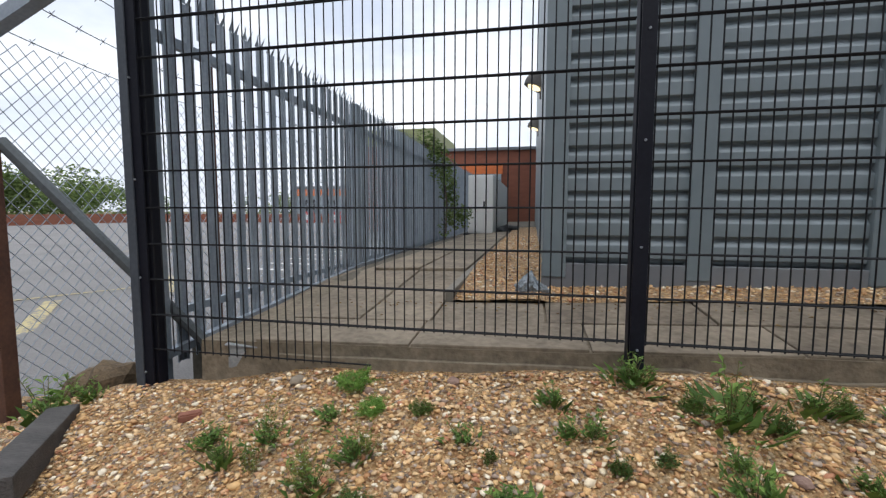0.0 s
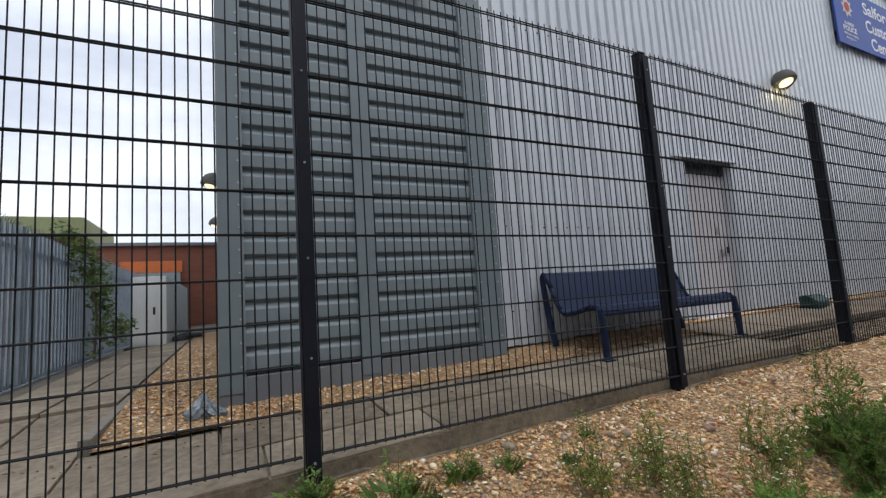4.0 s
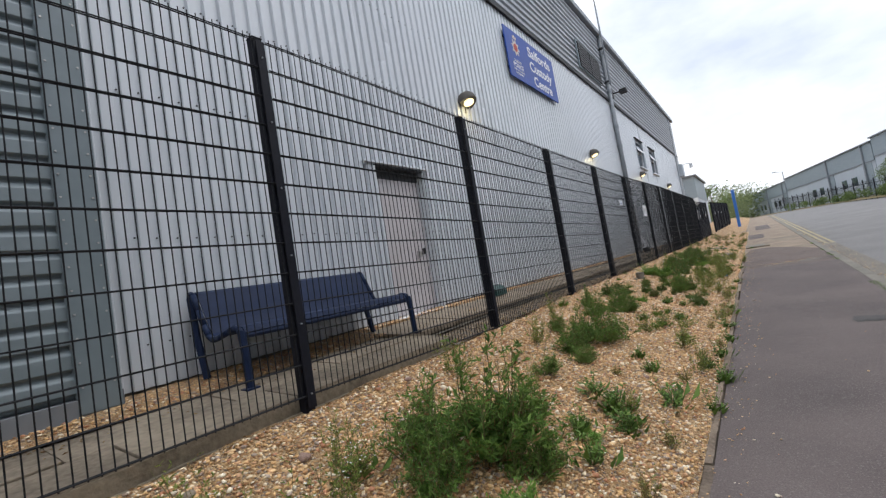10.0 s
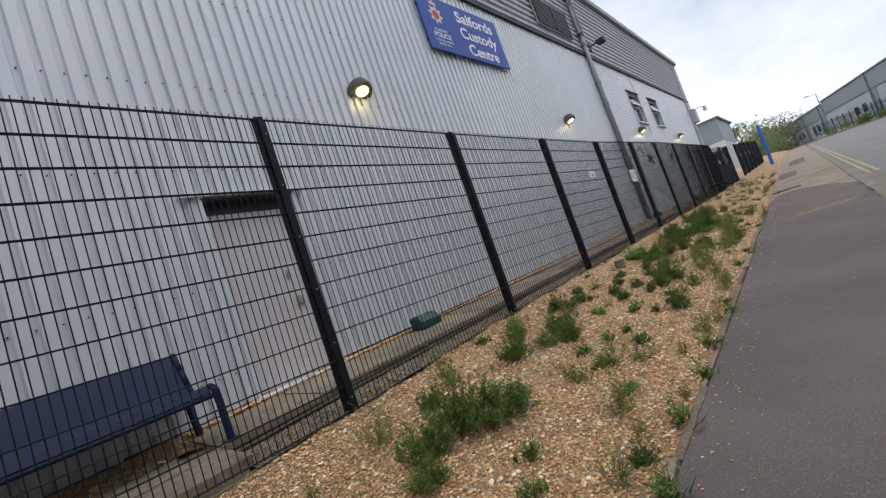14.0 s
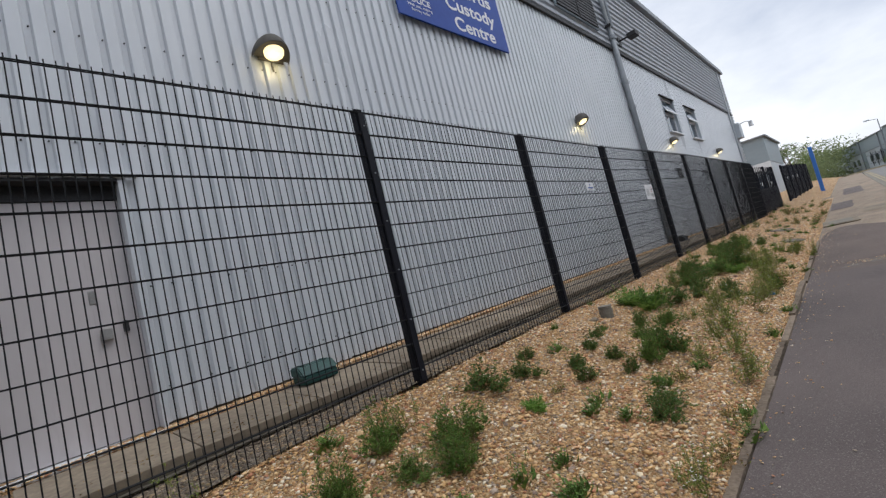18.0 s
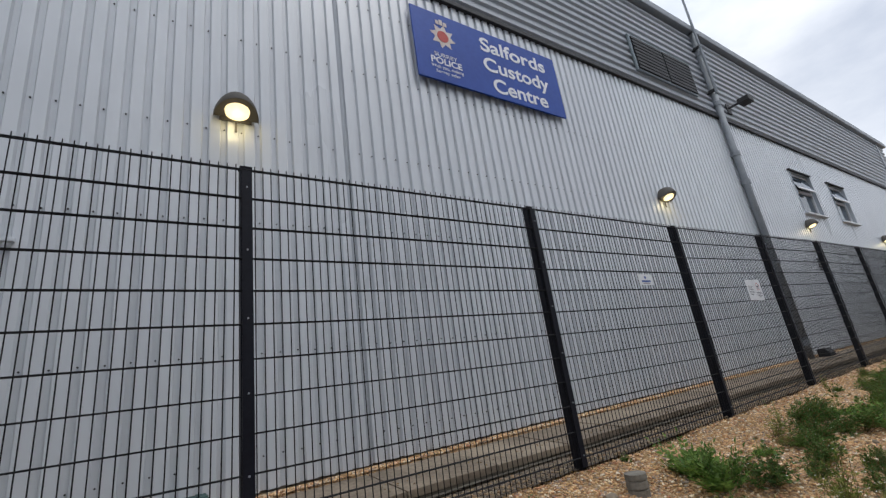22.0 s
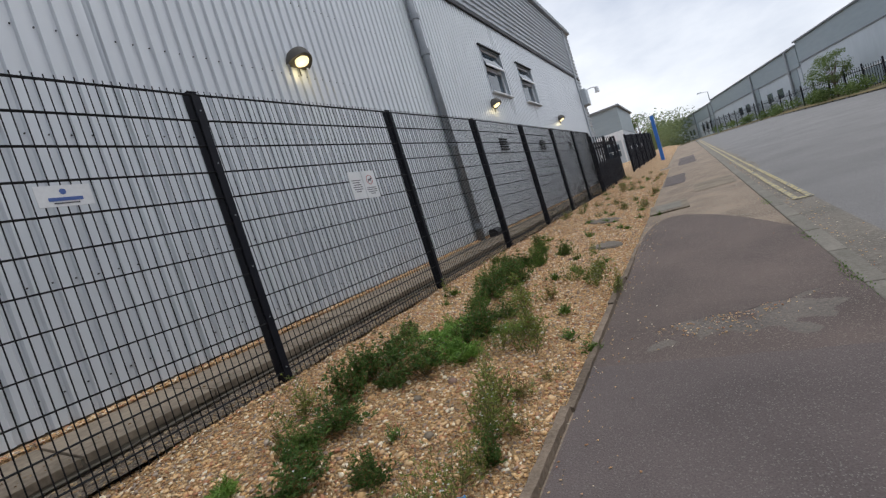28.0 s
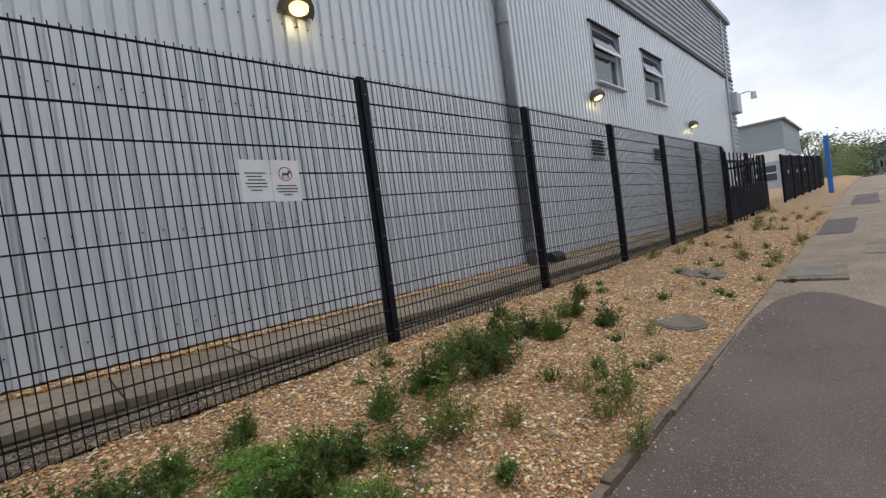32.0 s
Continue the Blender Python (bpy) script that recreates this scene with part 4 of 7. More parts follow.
def wall_lamp(m):
    ob = thing("wall_lamp", "grey half-dome wall lamp, lit warm yellow", "wall lamp", "lamps along the wall", at=m)
    bm = bmesh.new()
    rows = []
    for j in range(9):
        a = math.radians(90 * j / 8)
        rows.append([bm.verts.new((0.215 * math.cos(a) * math.cos(t), -0.25 * math.cos(a) ** 0.9 * math.sin(t), 0.25 * math.sin(a) ** 1.25 + 0.1 * math.sin(t) * math.cos(a) ** 1.3))
                     for t in (math.pi * i / 16 for i in range(17))])
    for r0, r1 in zip(rows, rows[1:]):
        for i in range(16):
            bm.faces.new((r0[i], r0[i + 1], r1[i + 1], r1[i]))
    bmesh.ops.remove_doubles(bm, verts=bm.verts[:], dist=0.001)
    shade = part("shade", bm, M["lamp_shell"], ob, "grey cast half-dome shade", True)
    part("back_plate", box(-0.15, 0.15, -0.012, 0.0, -0.015, 0.12, 0.004), M["lamp_shell"], ob)
    bm = bmesh.new()
    ring = [bm.verts.new((0.207 * math.cos(t), -0.24 * math.sin(t) - 0.013, 0.02 + 0.085 * math.sin(t))) for t in (math.pi * i / 16 for i in range(17))]
    bm.faces.new(ring)
    bezel = part("bezel", bm, M["lamp_shell"], ob)
    bm = bmesh.new()
    face = [(0.112 * math.cos(t), -0.105 - 0.088 * math.sin(t)) for t in (2 * math.pi * i / 24 for i in range(24))]
    lo = [bm.verts.new((x, y, -0.008 - 0.36 * y)) for x, y in face]
    hi = [bm.verts.new((x * 1.06, y * 1.03, 0.03 - 0.36 * y)) for x, y in face]
    bm.faces.new(lo)
    for i in range(24):
        bm.faces.new((lo[i], lo[(i + 1) % 24], hi[(i + 1) % 24], hi[i]))
    part("lens", bm, M["lamp_lens"], bezel, "glowing frosted lens", True)
    part("cable", tube(bmesh.new(), (0, -0.012, -0.015), (0, -0.012, -0.13), 0.011, 6), M["lamp_shell"], ob)
    return ob


lamp_a = wall_lamp(pose(8.07, 3.6, 4.42))
for xx in (15.8, 23.3, 30.9):
    copy_thing(lamp_a, pose(xx, 3.6, 4.42))
copy_thing(lamp_a, pose(-0.06, 6.9, 3.15, 0, 0, -90))
copy_thing(lamp_a, pose(-0.06, 10.5, 3.2, 0, 0, -90))
for k, xx in enumerate((8.07, 15.8, 23.3, 30.9)):
    d = bpy.data.lights.new("lamp_glow", "POINT")
    d.energy, d.color, d.shadow_soft_size = 1.2, (1.0, 0.8, 0.4), 0.08
    new("lamp_glow", d).location = (xx, 3.5, 4.34)

# camera on the building's far corner
cc = thing("security_camera", "white dome camera on a swan-neck bracket", "camera unit", at=pose(END_X, 3.6, 6.6))
part("arm", path_tube(bmesh.new(), [(0, 0, 0), (0.2, -0.5, 0.1), (0.25, -0.75, 0.02)], 0.03, 8), M["white_frame"], cc)
part("dome", tube(bmesh.new(), (0.25, -0.75, 0.04), (0.25, -0.75, -0.28), 0.1, 12, 0.13), M["white_frame"], cc)
part("cabinet", box(-1.0, -0.1, -0.3, 0.0, -0.9, 0.0, 0.02), M["unit_wall"], cc)

# ---- name board ----
board = thing("sign_board", "large blue sign board with white lettering", "sign", at=pose(10.355, 3.565, 5.675))
part("panel", box(0, 2.95, -0.03, 0.0, 0, 1.23, 0.006), M["sign_blue"], board)
part("back_rail", box(0.05, 2.86, 0.0, 0.05, 0.2, 0.26), M["dark"], board)
part("back_rail", box(0.05, 2.86, 0.0, 0.05, 0.95, 1.01), M["dark"], board)


def text_mesh(s, size, material, parent, m, width, bold=0.0, label=""):
    cu = bpy.data.curves.new("lettering", "FONT")
    cu.body, cu.size, cu.extrude, cu.offset = s, size, 0.002, bold
    tmp = bpy.data.objects.new("tmp", cu)
    scene.collection.objects.link(tmp)
    dg = bpy.context.evaluated_depsgraph_get()
    me = bpy.data.meshes.new_from_object(tmp.evaluated_get(dg))
    bpy.data.objects.remove(tmp)
    me.materials.clear()
    me.materials.append(material)
    xs_ = [v.co.x for v in me.vertices]
    k = width / (max(xs_) - min(xs_))
    mid = (max(xs_) + min(xs_)) / 2
    for v in me.vertices:
        v.co.x = (v.co.x - mid) * k
    bm = bmesh.new()
    bm.from_mesh(me)
    bpy.data.meshes.remove(me)
    bmesh.ops.remove_doubles(bm, verts=bm.verts[:], dist=0.0002)
    left = set(bm.verts)
    islands = []
    while left:
        todo, seen = [left.pop()], []
        while todo:
            v = todo.pop()
            seen.append(v)
            for e in v.link_edges:
                o = e.other_vert(v)
                if o in left:
                    left.discard(o)
                    todo.append(o)
        islands.append(seen)
    for seen in islands:
        ids = {v: i for i, v in enumerate(seen)}
        faces = {f for v in seen for f in v.link_faces}
        part("letter", raw("letter", [v.co for v in seen], [[ids[v] for v in f.verts] for f in faces], material), None, parent, label, at=m)
    bm.free()


for s, zz, w in (("Salfords", 0.845, 1.43), ("Custody", 0.47, 1.43), ("Centre", 0.1, 1.18)):
    text_mesh(s, 0.36, M["sign_white"], board, pose(1.95, -0.033, zz, 90), w, 0.007)
text_mesh("SURREY", 0.1, M["sign_white"], board, pose(0.51, -0.033, 0.42, 90), 0.4)
text_mesh("POLICE", 0.15, M["sign_white"], board, pose(0.51, -0.033, 0.295, 90), 0.54, 0.003)
text_mesh("With you, making", 0.075, M["sign_white"], board, pose(0.51, -0.033, 0.21, 90), 0.56)
text_mesh("Surrey safer", 0.075, M["sign_white"], board, pose(0.51, -0.033, 0.13, 90), 0.42)
bm = bmesh.new()
ring = []
for i in range(16):
    a = 2 * math.pi * i / 16 + math.pi / 16
    r = 0.23 if i % 2 else 0.14
    ring.append(bm.verts.new((0.51 + r * math.cos(a), -0.034, 0.81 + r * math.sin(a))))
bm.faces.new(ring)
part("badge", bm, M["silver_badge"], board, "pale star-shaped badge")
part("badge_centre", tube(bmesh.new(), (0.51, -0.033, 0.81), (0.51, -0.038, 0.81), 0.1, 20), M["red_ink"], board, "red round centre of the badge")
bm = bmesh.new()
for dx, h in ((-0.07, 0.07), (0.0, 0.1), (0.07, 0.07)):
    bx(bm, 0.51 + dx - 0.03, 0.51 + dx + 0.03, -0.037, -0.033, 1.02, 1.02 + h)
part("badge_crown", bm, M["silver_badge"], board)

# ---- mesh fence ----
PITCH = 2.5263
TOPS = [(-3, 3.187), (2.9, 3.182), (5.4, 3.138), (8, 3.11), (10.4, 3.098), (13, 3.1), (15.5, 3.148), (18, 3.193), (23, 3.21), (30, 3.25)]


def top_z(x):
    return lerp(x, TOPS)


POST_X = [-2.25, 0.322] + [2.871 + PITCH * k for k in range(11)]
wire_v = mesh_of("vertical_wire", tube(bmesh.new(), (0, 0, 0), (0, 0, 2.445), 0.0034, 6), M["wire"])
wire_h = mesh_of("horizontal_wire", tube(bmesh.new(), (0, 0, 0), (2.51, 0, 0), 0.0046, 6), M["wire"])


def fence_panel(m):
    ob = thing("mesh_fence", "section of black welded wire mesh fence", "fence", "mesh fence sections", at=m)
    for k in range(50):
        part("vertical_wire", wire_v, None, ob, at=pose(0.03 + 0.05 * k, 0, 0))
    for k in range(13):
        for dy in (-0.009, 0.009):
            part("horizontal_wire", wire_h, None, ob, at=pose(0, dy, 0.012 + 0.2 * k))
    return ob


def fence_post(x, base, top, w=0.07, group="fence posts"):
    ob = thing("fence_post", "black steel box post with a clamp bar", "fence post", group, at=pose(x, FENCE_Y, base))
    h = top - base
    shaft = part("post", box(-w / 2, w / 2, 0.005, 0.075, -0.3, h + 0.02, 0.004), M["black_steel"], ob)
    clamp = part("clamp_bar", box(-w / 2 + 0.004, w / 2 - 0.004, -0.022, -0.012, 0.03, h - 0.01, 0.002), M["black_steel"], ob)
    part("cap", box(-w / 2 - 0.003, w / 2 + 0.003, 0.002, 0.078, h + 0.02, h + 0.032, 0.004), M["black_steel"], shaft, "moulded plastic cap")
    for k in range(6):
        part("bolt", tube(bmesh.new(), (0, -0.022, 0.12 + k * (h - 0.25) / 5), (0, -0.03, 0.12 + k * (h - 0.25) / 5), 0.006, 6), M["pipe"], clamp)
    return ob


first = fence_panel(pose(POST_X[0] + 0.01, FENCE_Y - 0.006, top_z(-2) - 2.415))
for x in POST_X[1:-1]:
    copy_thing(first, pose(x + 0.008, FENCE_Y - 0.006, top_z(x) - 2.415, 0, -math.degrees(math.atan((top_z(x + PITCH) - top_z(x)) / PITCH))))
for i, x in enumerate(POST_X):
    if i:
        fence_post(x, bed_z(x, 2.15), top_z(x))
corner = fence_post(-2.29, 0.33, 3.3, 0.11)
part("cover_plate", box(-0.058, -0.004, -0.034, -0.024, -0.1, 2.96, 0.003), M["slate"], corner, "slate grey cover plate")
part("horizontal_wire", tube(bmesh.new(), (0, 0, -0.188), (1.3, 0, -0.188), 0.0046, 6), M["wire"], first)
for k in range(22):
    part("vertical_wire", tube(bmesh.new(), (0.03 + 0.05 * k, 0, -0.2), (0.03 + 0.05 * k, 0, 0.0), 0.0034, 6), M["wire"], first)

# gates and the fence beyond


def bar_panel(name, label, cat, x0, x1, y, z0, h, m=None, gap=0.11, group=""):
    ob = thing(name, label, cat, group, at=m or pose(0, 0, 0))
    part("rail", box(x0, x1, y - 0.03, y + 0.03, z0 + 0.12, z0 + 0.2), M["black_steel"], ob)
    part("rail", box(x0, x1, y - 0.03, y + 0.03, z0 + h - 0.3, z0 + h - 0.22), M["black_steel"], ob)
    bar = mesh_of("bar", box(-0.025, 0.025, -0.014, 0.014, 0, h, 0.003), M["black_steel"])
    n = int((x1 - x0) / gap)
    for k in range(n + 1):
        part("bar", bar, None, ob, at=pose(x0 + k * (x1 - x0) / n, y - 0.045, z0))
    return ob


for k in range(2):
    x = 28.2 + 3.2 * k
    gt = bar_panel("gate_leaf", "black steel barred gate leaf, closed", "gate", 0, 3.1, 0, 0.06, 2.1, pose(x, 2.15, bed_z(x, 2.15) - 0.02, 0, -1.5), 0.5, "gate leaves")
    short = mesh_of("short_bar", box(-0.02, 0.02, -0.012, 0.012, 0, 0.95, 0.003), M["black_steel"])
    for q in range(30):
        part("short_bar", short, None, gt, at=pose(0.05 + 0.1 * q, -0.045, 0.15))
    part("mid_rail", box(0, 3.1, -0.03, 0.03, 1.1, 1.16), M["black_steel"], gt)
    part("stile", box(-0.04, 0.04, -0.04, 0.04, 0.02, 2.2), M["black_steel"], gt)
    part("stile", box(3.06, 3.14, -0.04, 0.04, 0.02, 2.2), M["black_steel"], gt)
    part("warning_plate", box(0.95, 1.1, -0.07, -0.062, 1.3, 1.42), M["paper"], gt, "small white notice plate")
gt = bar_panel("gate_leaf", "black steel barred gate leaf, swung inward", "gate", 0, 3.0, 0, 0.06, 2.1, pose(34.7, 2.3, 1.12, 0, 0, 68), 0.13, "gate leaves")
part("stile", box(-0.04, 0.04, -0.04, 0.04, 0.02, 2.2), M["black_steel"], gt)
for k in range(6):
    x = 39.2 + 3.0 * k
    fp = bar_panel("barred_fence", "section of black steel barred fence", "fence", 0, 2.95, 0, 0.05, 2.15, pose(x, 2.15 - 0.05 * k, pave_z(x) + 0.15, 0, -1.8), 0.12, "barred fence sections")
    part("post", box(-0.05, 0.05, -0.05, 0.05, -0.2, 2.25), M["black_steel"], fp)
    if k < 3:
        part("warning_plate", box(1.4, 1.55, -0.075, -0.062, 1.3, 1.48), M["paper"], fp, "small white notice plate")
bp = thing("blue_post", "tall bright blue square post", "post", at=pose(45.5, 0.85, pave_z(45.5)))
part("shaft", box(-0.17, 0.17, -0.11, 0.11, -0.2, 3.2, 0.02), M["blue_pole"], bp)
part("base_plate", box(-0.2, 0.2, -0.16, 0.16, 0.0, 0.05, 0.01), M["blue_pole"], bp)

# notices on the fence
n1 = thing("fence_sign", "small white maker's plate wired to the fence", "sign", at=pose(11.85, 2.12, 2.34))
part("plate", box(0, 0.26, -0.004, 0.0, 0, 0.122, 0.001), M["paper"], n1)
part("lettering_bar", box(0.05, 0.21, -0.006, -0.0045, 0.032, 0.052), M["blue_ink"], n1)
part("lettering_bar", box(0.07, 0.19, -0.006, -0.0045, 0.016, 0.023), M["ink"], n1)
part("emblem", tube(bmesh.new(), (0.125, -0.0045, 0.085), (0.125, -0.006, 0.085), 0.017, 8), M["blue_ink"], n1)
n2 = thing("fence_notice", "two white laminated notices side by side on the fence", "notice", at=pose(14.35, 2.12, 2.12))
part("sheet", box(0, 0.212, -0.003, 0.0, 0.003, 0.297, 0.001), M["paper"], n2)
part("sheet", box(0.218, 0.432, -0.003, 0.0, 0, 0.3, 0.001), M["paper"], n2)
for k, (a, b) in enumerate(((0.03, 0.18), (0.04, 0.15), (0.05, 0.17), (0.03, 0.18), (0.04, 0.18), (0.06, 0.14))):
    part("lettering_bar", box(a, b, -0.0045, -0.0032, 0.2 - 0.024 * k, 0.208 - 0.024 * k), M["ink"], n2)
for k, (a, b) in enumerate(((0.25, 0.4), (0.24, 0.41), (0.25, 0.4), (0.29, 0.36))):
    part("lettering_bar", box(a, b, -0.0045, -0.0032, 0.11 - 0.022 * k, 0.118 - 0.022 * k), M["ink"], n2)
bm = bmesh.new()
for i in range(24):
    a0, a1 = 2 * math.pi * i / 24, 2 * math.pi * (i + 1) / 24
    bm.faces.new([bm.verts.new((0.325 + r * math.cos(a), -0.0045, 0.2 + r * math.sin(a))) for r, a in ((0.045, a0), (0.045, a1), (0.052, a1), (0.052, a0))])
part("ring", bm, M["red_ink"], n2, "red prohibition ring")
bm = bmesh.new()
for a in ((0.3, 0.35, 0.19, 0.208), (0.3, 0.307, 0.17, 0.19), (0.34, 0.347, 0.17, 0.19), (0.345, 0.365, 0.204, 0.222)):
    bx(bm, a[0], a[1], -0.0048, -0.0034, a[2], a[3])
part("pictogram", bm, M["ink"], n2, "dark dog pictogram")

# ---- bench ----
bench = thing("bench", "dark blue perforated steel bench with curved back", "bench", at=pose(2.84, 0, 0))
PROFILE = [(3.53, 1.52), (3.545, 1.575), (3.52, 1.605), (3.485, 1.59), (3.42, 1.46), (3.36, 1.33), (3.31, 1.245), (3.25, 1.21), (3.18, 1.215), (3.08, 1.235), (2.97, 1.265), (2.9, 1.28), (2.84, 1.265), (2.815, 1.225)]
BW = 1.9
prof_f = []
for (ya, za), (yb, zb) in zip(PROFILE, PROFILE[1:]):
    prof_f += [(ya + (yb - ya) * k / 3, za + (zb - za) * k / 3) for k in range(3)]
prof_f.append(PROFILE[-1])
vs, fs = [], []
NW = 12
for i in range(NW + 1):
    vs += [(0.03 + (BW - 0.06) * i / NW, y, z) for y, z in prof_f]
n = len(prof_f)
for i in range(NW):
    for j in range(n - 1):
        fs.append((i * n + j, i * n + j + 1, (i + 1) * n + j + 1, (i + 1) * n + j))
sheet = part("seat_sheet", raw("seat_sheet", vs, fs, M["blue_bench"]), None, bench, "perforated dark blue seat and back")
mod = sheet.modifiers.new("thick", "SOLIDIFY")
mod.thickness = 0.006
for xx in (0.0, BW):
    part("side_frame", path_tube(bmesh.new(), [(xx, y, z - 0.012) for y, z in PROFILE], 0.024, 8), M["blue_bench"], bench, smooth=True)
    gz0 = slab_z(2.84 + xx, 2.79)
    leg = part("leg", path_tube(bmesh.new(), [(xx, 2.815, 1.24), (xx, 2.80, 1.12), (xx, 2.79, gz0)], 0.03, 8), M["blue_bench"], bench)
    part("leg", path_tube(bmesh.new(), [(xx, 3.54, 1.56), (xx, 3.5, 1.2), (xx, 3.42, slab_z(2.84 + xx, 3.42) + (0.03 if xx < 1 else 0.0))], 0.03, 8), M["blue_bench"], bench)
    part("foot_plate", box(xx - 0.05, xx + 0.05, 2.74, 2.84, gz0 - 0.005, gz0 + 0.01, 0.003), M["blue_bench"], leg)
part("front_rail", tube(bmesh.new(), (0, 2.83, 1.2), (BW, 2.83, 1.2), 0.02, 8), M["blue_bench"], bench)

# bait boxes
for x, y, m, lab in ((7.49, 3.28, "green_box", "dark green plastic bait box on the gravel"), (20.15, 3.25, "dark", "black plastic bait box on the gravel")):
    z = slab_z(x, y) + 0.012
    b = thing("bait_box", lab, "box", at=pose(x, y, z))
    part("tray", box(0, 0.36, 0, 0.22, 0, 0.075, 0.012), M[m], b)
    bm = box(-0.012, 0.372, -0.012, 0.225, 0.078, 0.17)
    for v in bm.verts:
        if v.co.z > 0.1 and v.co.y < 0.1:
            v.co.y, v.co.z = 0.075, 0.165
    bmesh.ops.bevel(bm, geom=bm.edges[:], offset=0.012, segments=2, affect="EDGES")
    lid = part("lid", bm, M[m], b, "sloping lid")
    for dx in (0.06, 0.3):
        part("lid_rib", box(dx - 0.012, dx + 0.012, 0.08, 0.2, 0.168, 0.176, 0.002), M[m], lid)

# ---- palisade fence beside the car park ----
PX = -2.37


def pale_mesh(h):
    pr = [(-0.043, 0.01), (-0.037, -0.008), (-0.014, -0.008), (0.0, -0.024), (0.014, -0.008), (0.037, -0.008), (0.043, 0.01)]
    v, f = [], []
    for z in (0, h - 0.12):
        v += [(y, x, z) for x, y in pr]
    n = len(pr)
    f += [(i, i + 1, n + i + 1, n + i) for i in range(n - 1)]
    for k, t in enumerate((-0.03, 0.0, 0.03)):
        i0 = 2 * n + 3 * k
        v += [(-0.008, t - 0.016, h - 0.12), (-0.008, t + 0.016, h - 0.12), (0.03 if k != 1 else -0.015, t * 1.35, h - (0.03 if k != 1 else 0.0))]
        f.append((i0, i0 + 1, i0 + 2))
    return raw("pale", v, f, M["galv"])


pm = pale_mesh(2.4)
posts = [2.3, 5.39, 7.4] + [10.18 + 2.75 * k for k in range(8)]
for i, (y0, y1) in enumerate(zip(posts, posts[1:])):
    ob = thing("palisade_bay", "galvanised steel palisade fence bay", "palisade fence", "palisade bays", at=pose(PX, y0, 0.4))
    part("post", box(-0.05, 0.05, -0.05, 0.05, -0.5, 2.3, 0.004), M["galv"], ob)
    part("rail", box(-0.02, 0.02, 0.05, y1 - y0 - 0.05, 0.3, 0.35), M["galv"], ob)
    part("rail", box(-0.02, 0.02, 0.05, y1 - y0 - 0.05, 1.98, 2.04), M["galv"], ob)
    za, zb = (slab_z(-1.66, q) - 0.02 - 0.335 * (1.33 - slab_z(-1.66, q)) + 0.05 - 0.4 for q in (max(y0, 2.62), y1))
    part("foot_rail", tube(bmesh.new(), (0.05, 0.0, za), (0.05, y1 - y0, zb), 0.036, 4), M["galv"], ob)
    n = round((y1 - y0) / 0.157) - 1
    for k in range(n):
        part("pale", pm, None, ob, at=pose(0.03, (y1 - y0) * (k + 1) / (n + 1), 0))
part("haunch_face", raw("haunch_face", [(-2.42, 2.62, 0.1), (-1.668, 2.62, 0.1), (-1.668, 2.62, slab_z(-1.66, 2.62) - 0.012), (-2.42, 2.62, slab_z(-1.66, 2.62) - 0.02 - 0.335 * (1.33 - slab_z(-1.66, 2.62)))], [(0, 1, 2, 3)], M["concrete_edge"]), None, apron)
part("haunch", grid_mesh("haunch", [-2.42, -1.668], steps(2.62, 28, 0.6), lambda x, y: slab_z(-1.66, y) - 0.012 if x > -2 else slab_z(-1.66, y) - 0.02 - 0.335 * (1.33 - slab_z(-1.66, y)), M["concrete"]), None, apron, "sloping concrete strip under the palisade")

# brown posts, chain-link and barbed wire on the car-park side
CL = [(-3.05, 1.95), (-3.3, 3.95), (-3.35, 7.4), (-3.5, 10.2), (-3.65, 13.0)]
for i, (x, y) in enumerate(CL):
    ob = thing("chainlink_post", "rusty brown steel fence post with a cranked arm", "fence post", "brown chain-link posts", at=pose(x, y, 0.0))
    top = 2.3 if i == 0 else 3.02 if i == 1 else 2.5
    part("post", box(-0.04, 0.04, -0.04, 0.04, -0.2, top, 0.004), M["rust"], ob)
    if i == 1:
        part("extension", box(-0.065, 0.065, -0.05, 0.05, 0, 1.25, 0.004), M["galv"], ob, "grey box section extending the post", at=pose(0.01, 0, top - 0.02))
    else:
        part("arm", box(-0.035, 0.035, -0.035, 0.035, 0, 0.55), M["galv"], ob, at=pose(0, 0, top - 0.02, 0, 68 if i == 0 else 6, 0))
    if i == 0:
        part("brace", tube(bmesh.new(), (0.02, 0.05, 1.75), (0.95, 0.62, 0.35), 0.035, 8), M["brace"], ob, "diagonal grey brace")
vs, fs = [], []


def wire_strip(p, q, r=0.0028):
    p, q = Vector(p), Vector(q)
    d = (q - p).normalized()
    a = d.cross(Vector((1, 0.3, 0.1))).normalized() * r
    b = d.cross(a).normalized() * r
    o = len(vs)
    for c in (p, q):
        for s in (a, -a * 0.5 + b * 0.87, -a * 0.5 - b * 0.87):
            vs.append(tuple(c + s))
    fs.extend([(o, o + 1, o + 4, o + 3), (o + 1, o + 2, o + 5, o + 4), (o + 2, o, o + 3, o + 5)])


def chain(p0, p1, zb0, zb1, h, cell=0.05):
    L = math.hypot(p1[0] - p0[0], p1[1] - p0[1])
    nu, nv = int(L / cell), int(h / cell)
    def at(i, j):
        u = i / nu
        return (p0[0] + (p1[0] - p0[0]) * u, p0[1] + (p1[1] - p0[1]) * u, zb0 + (zb1 - zb0) * u + h * j / nv)
    for j in range(nv):
        for i in range(nu):
            if (i + j) % 2 == 0:
                wire_strip(at(i, j), at(i + 1, j + 1))
            else:
                wire_strip(at(i + 1, j), at(i, j + 1))


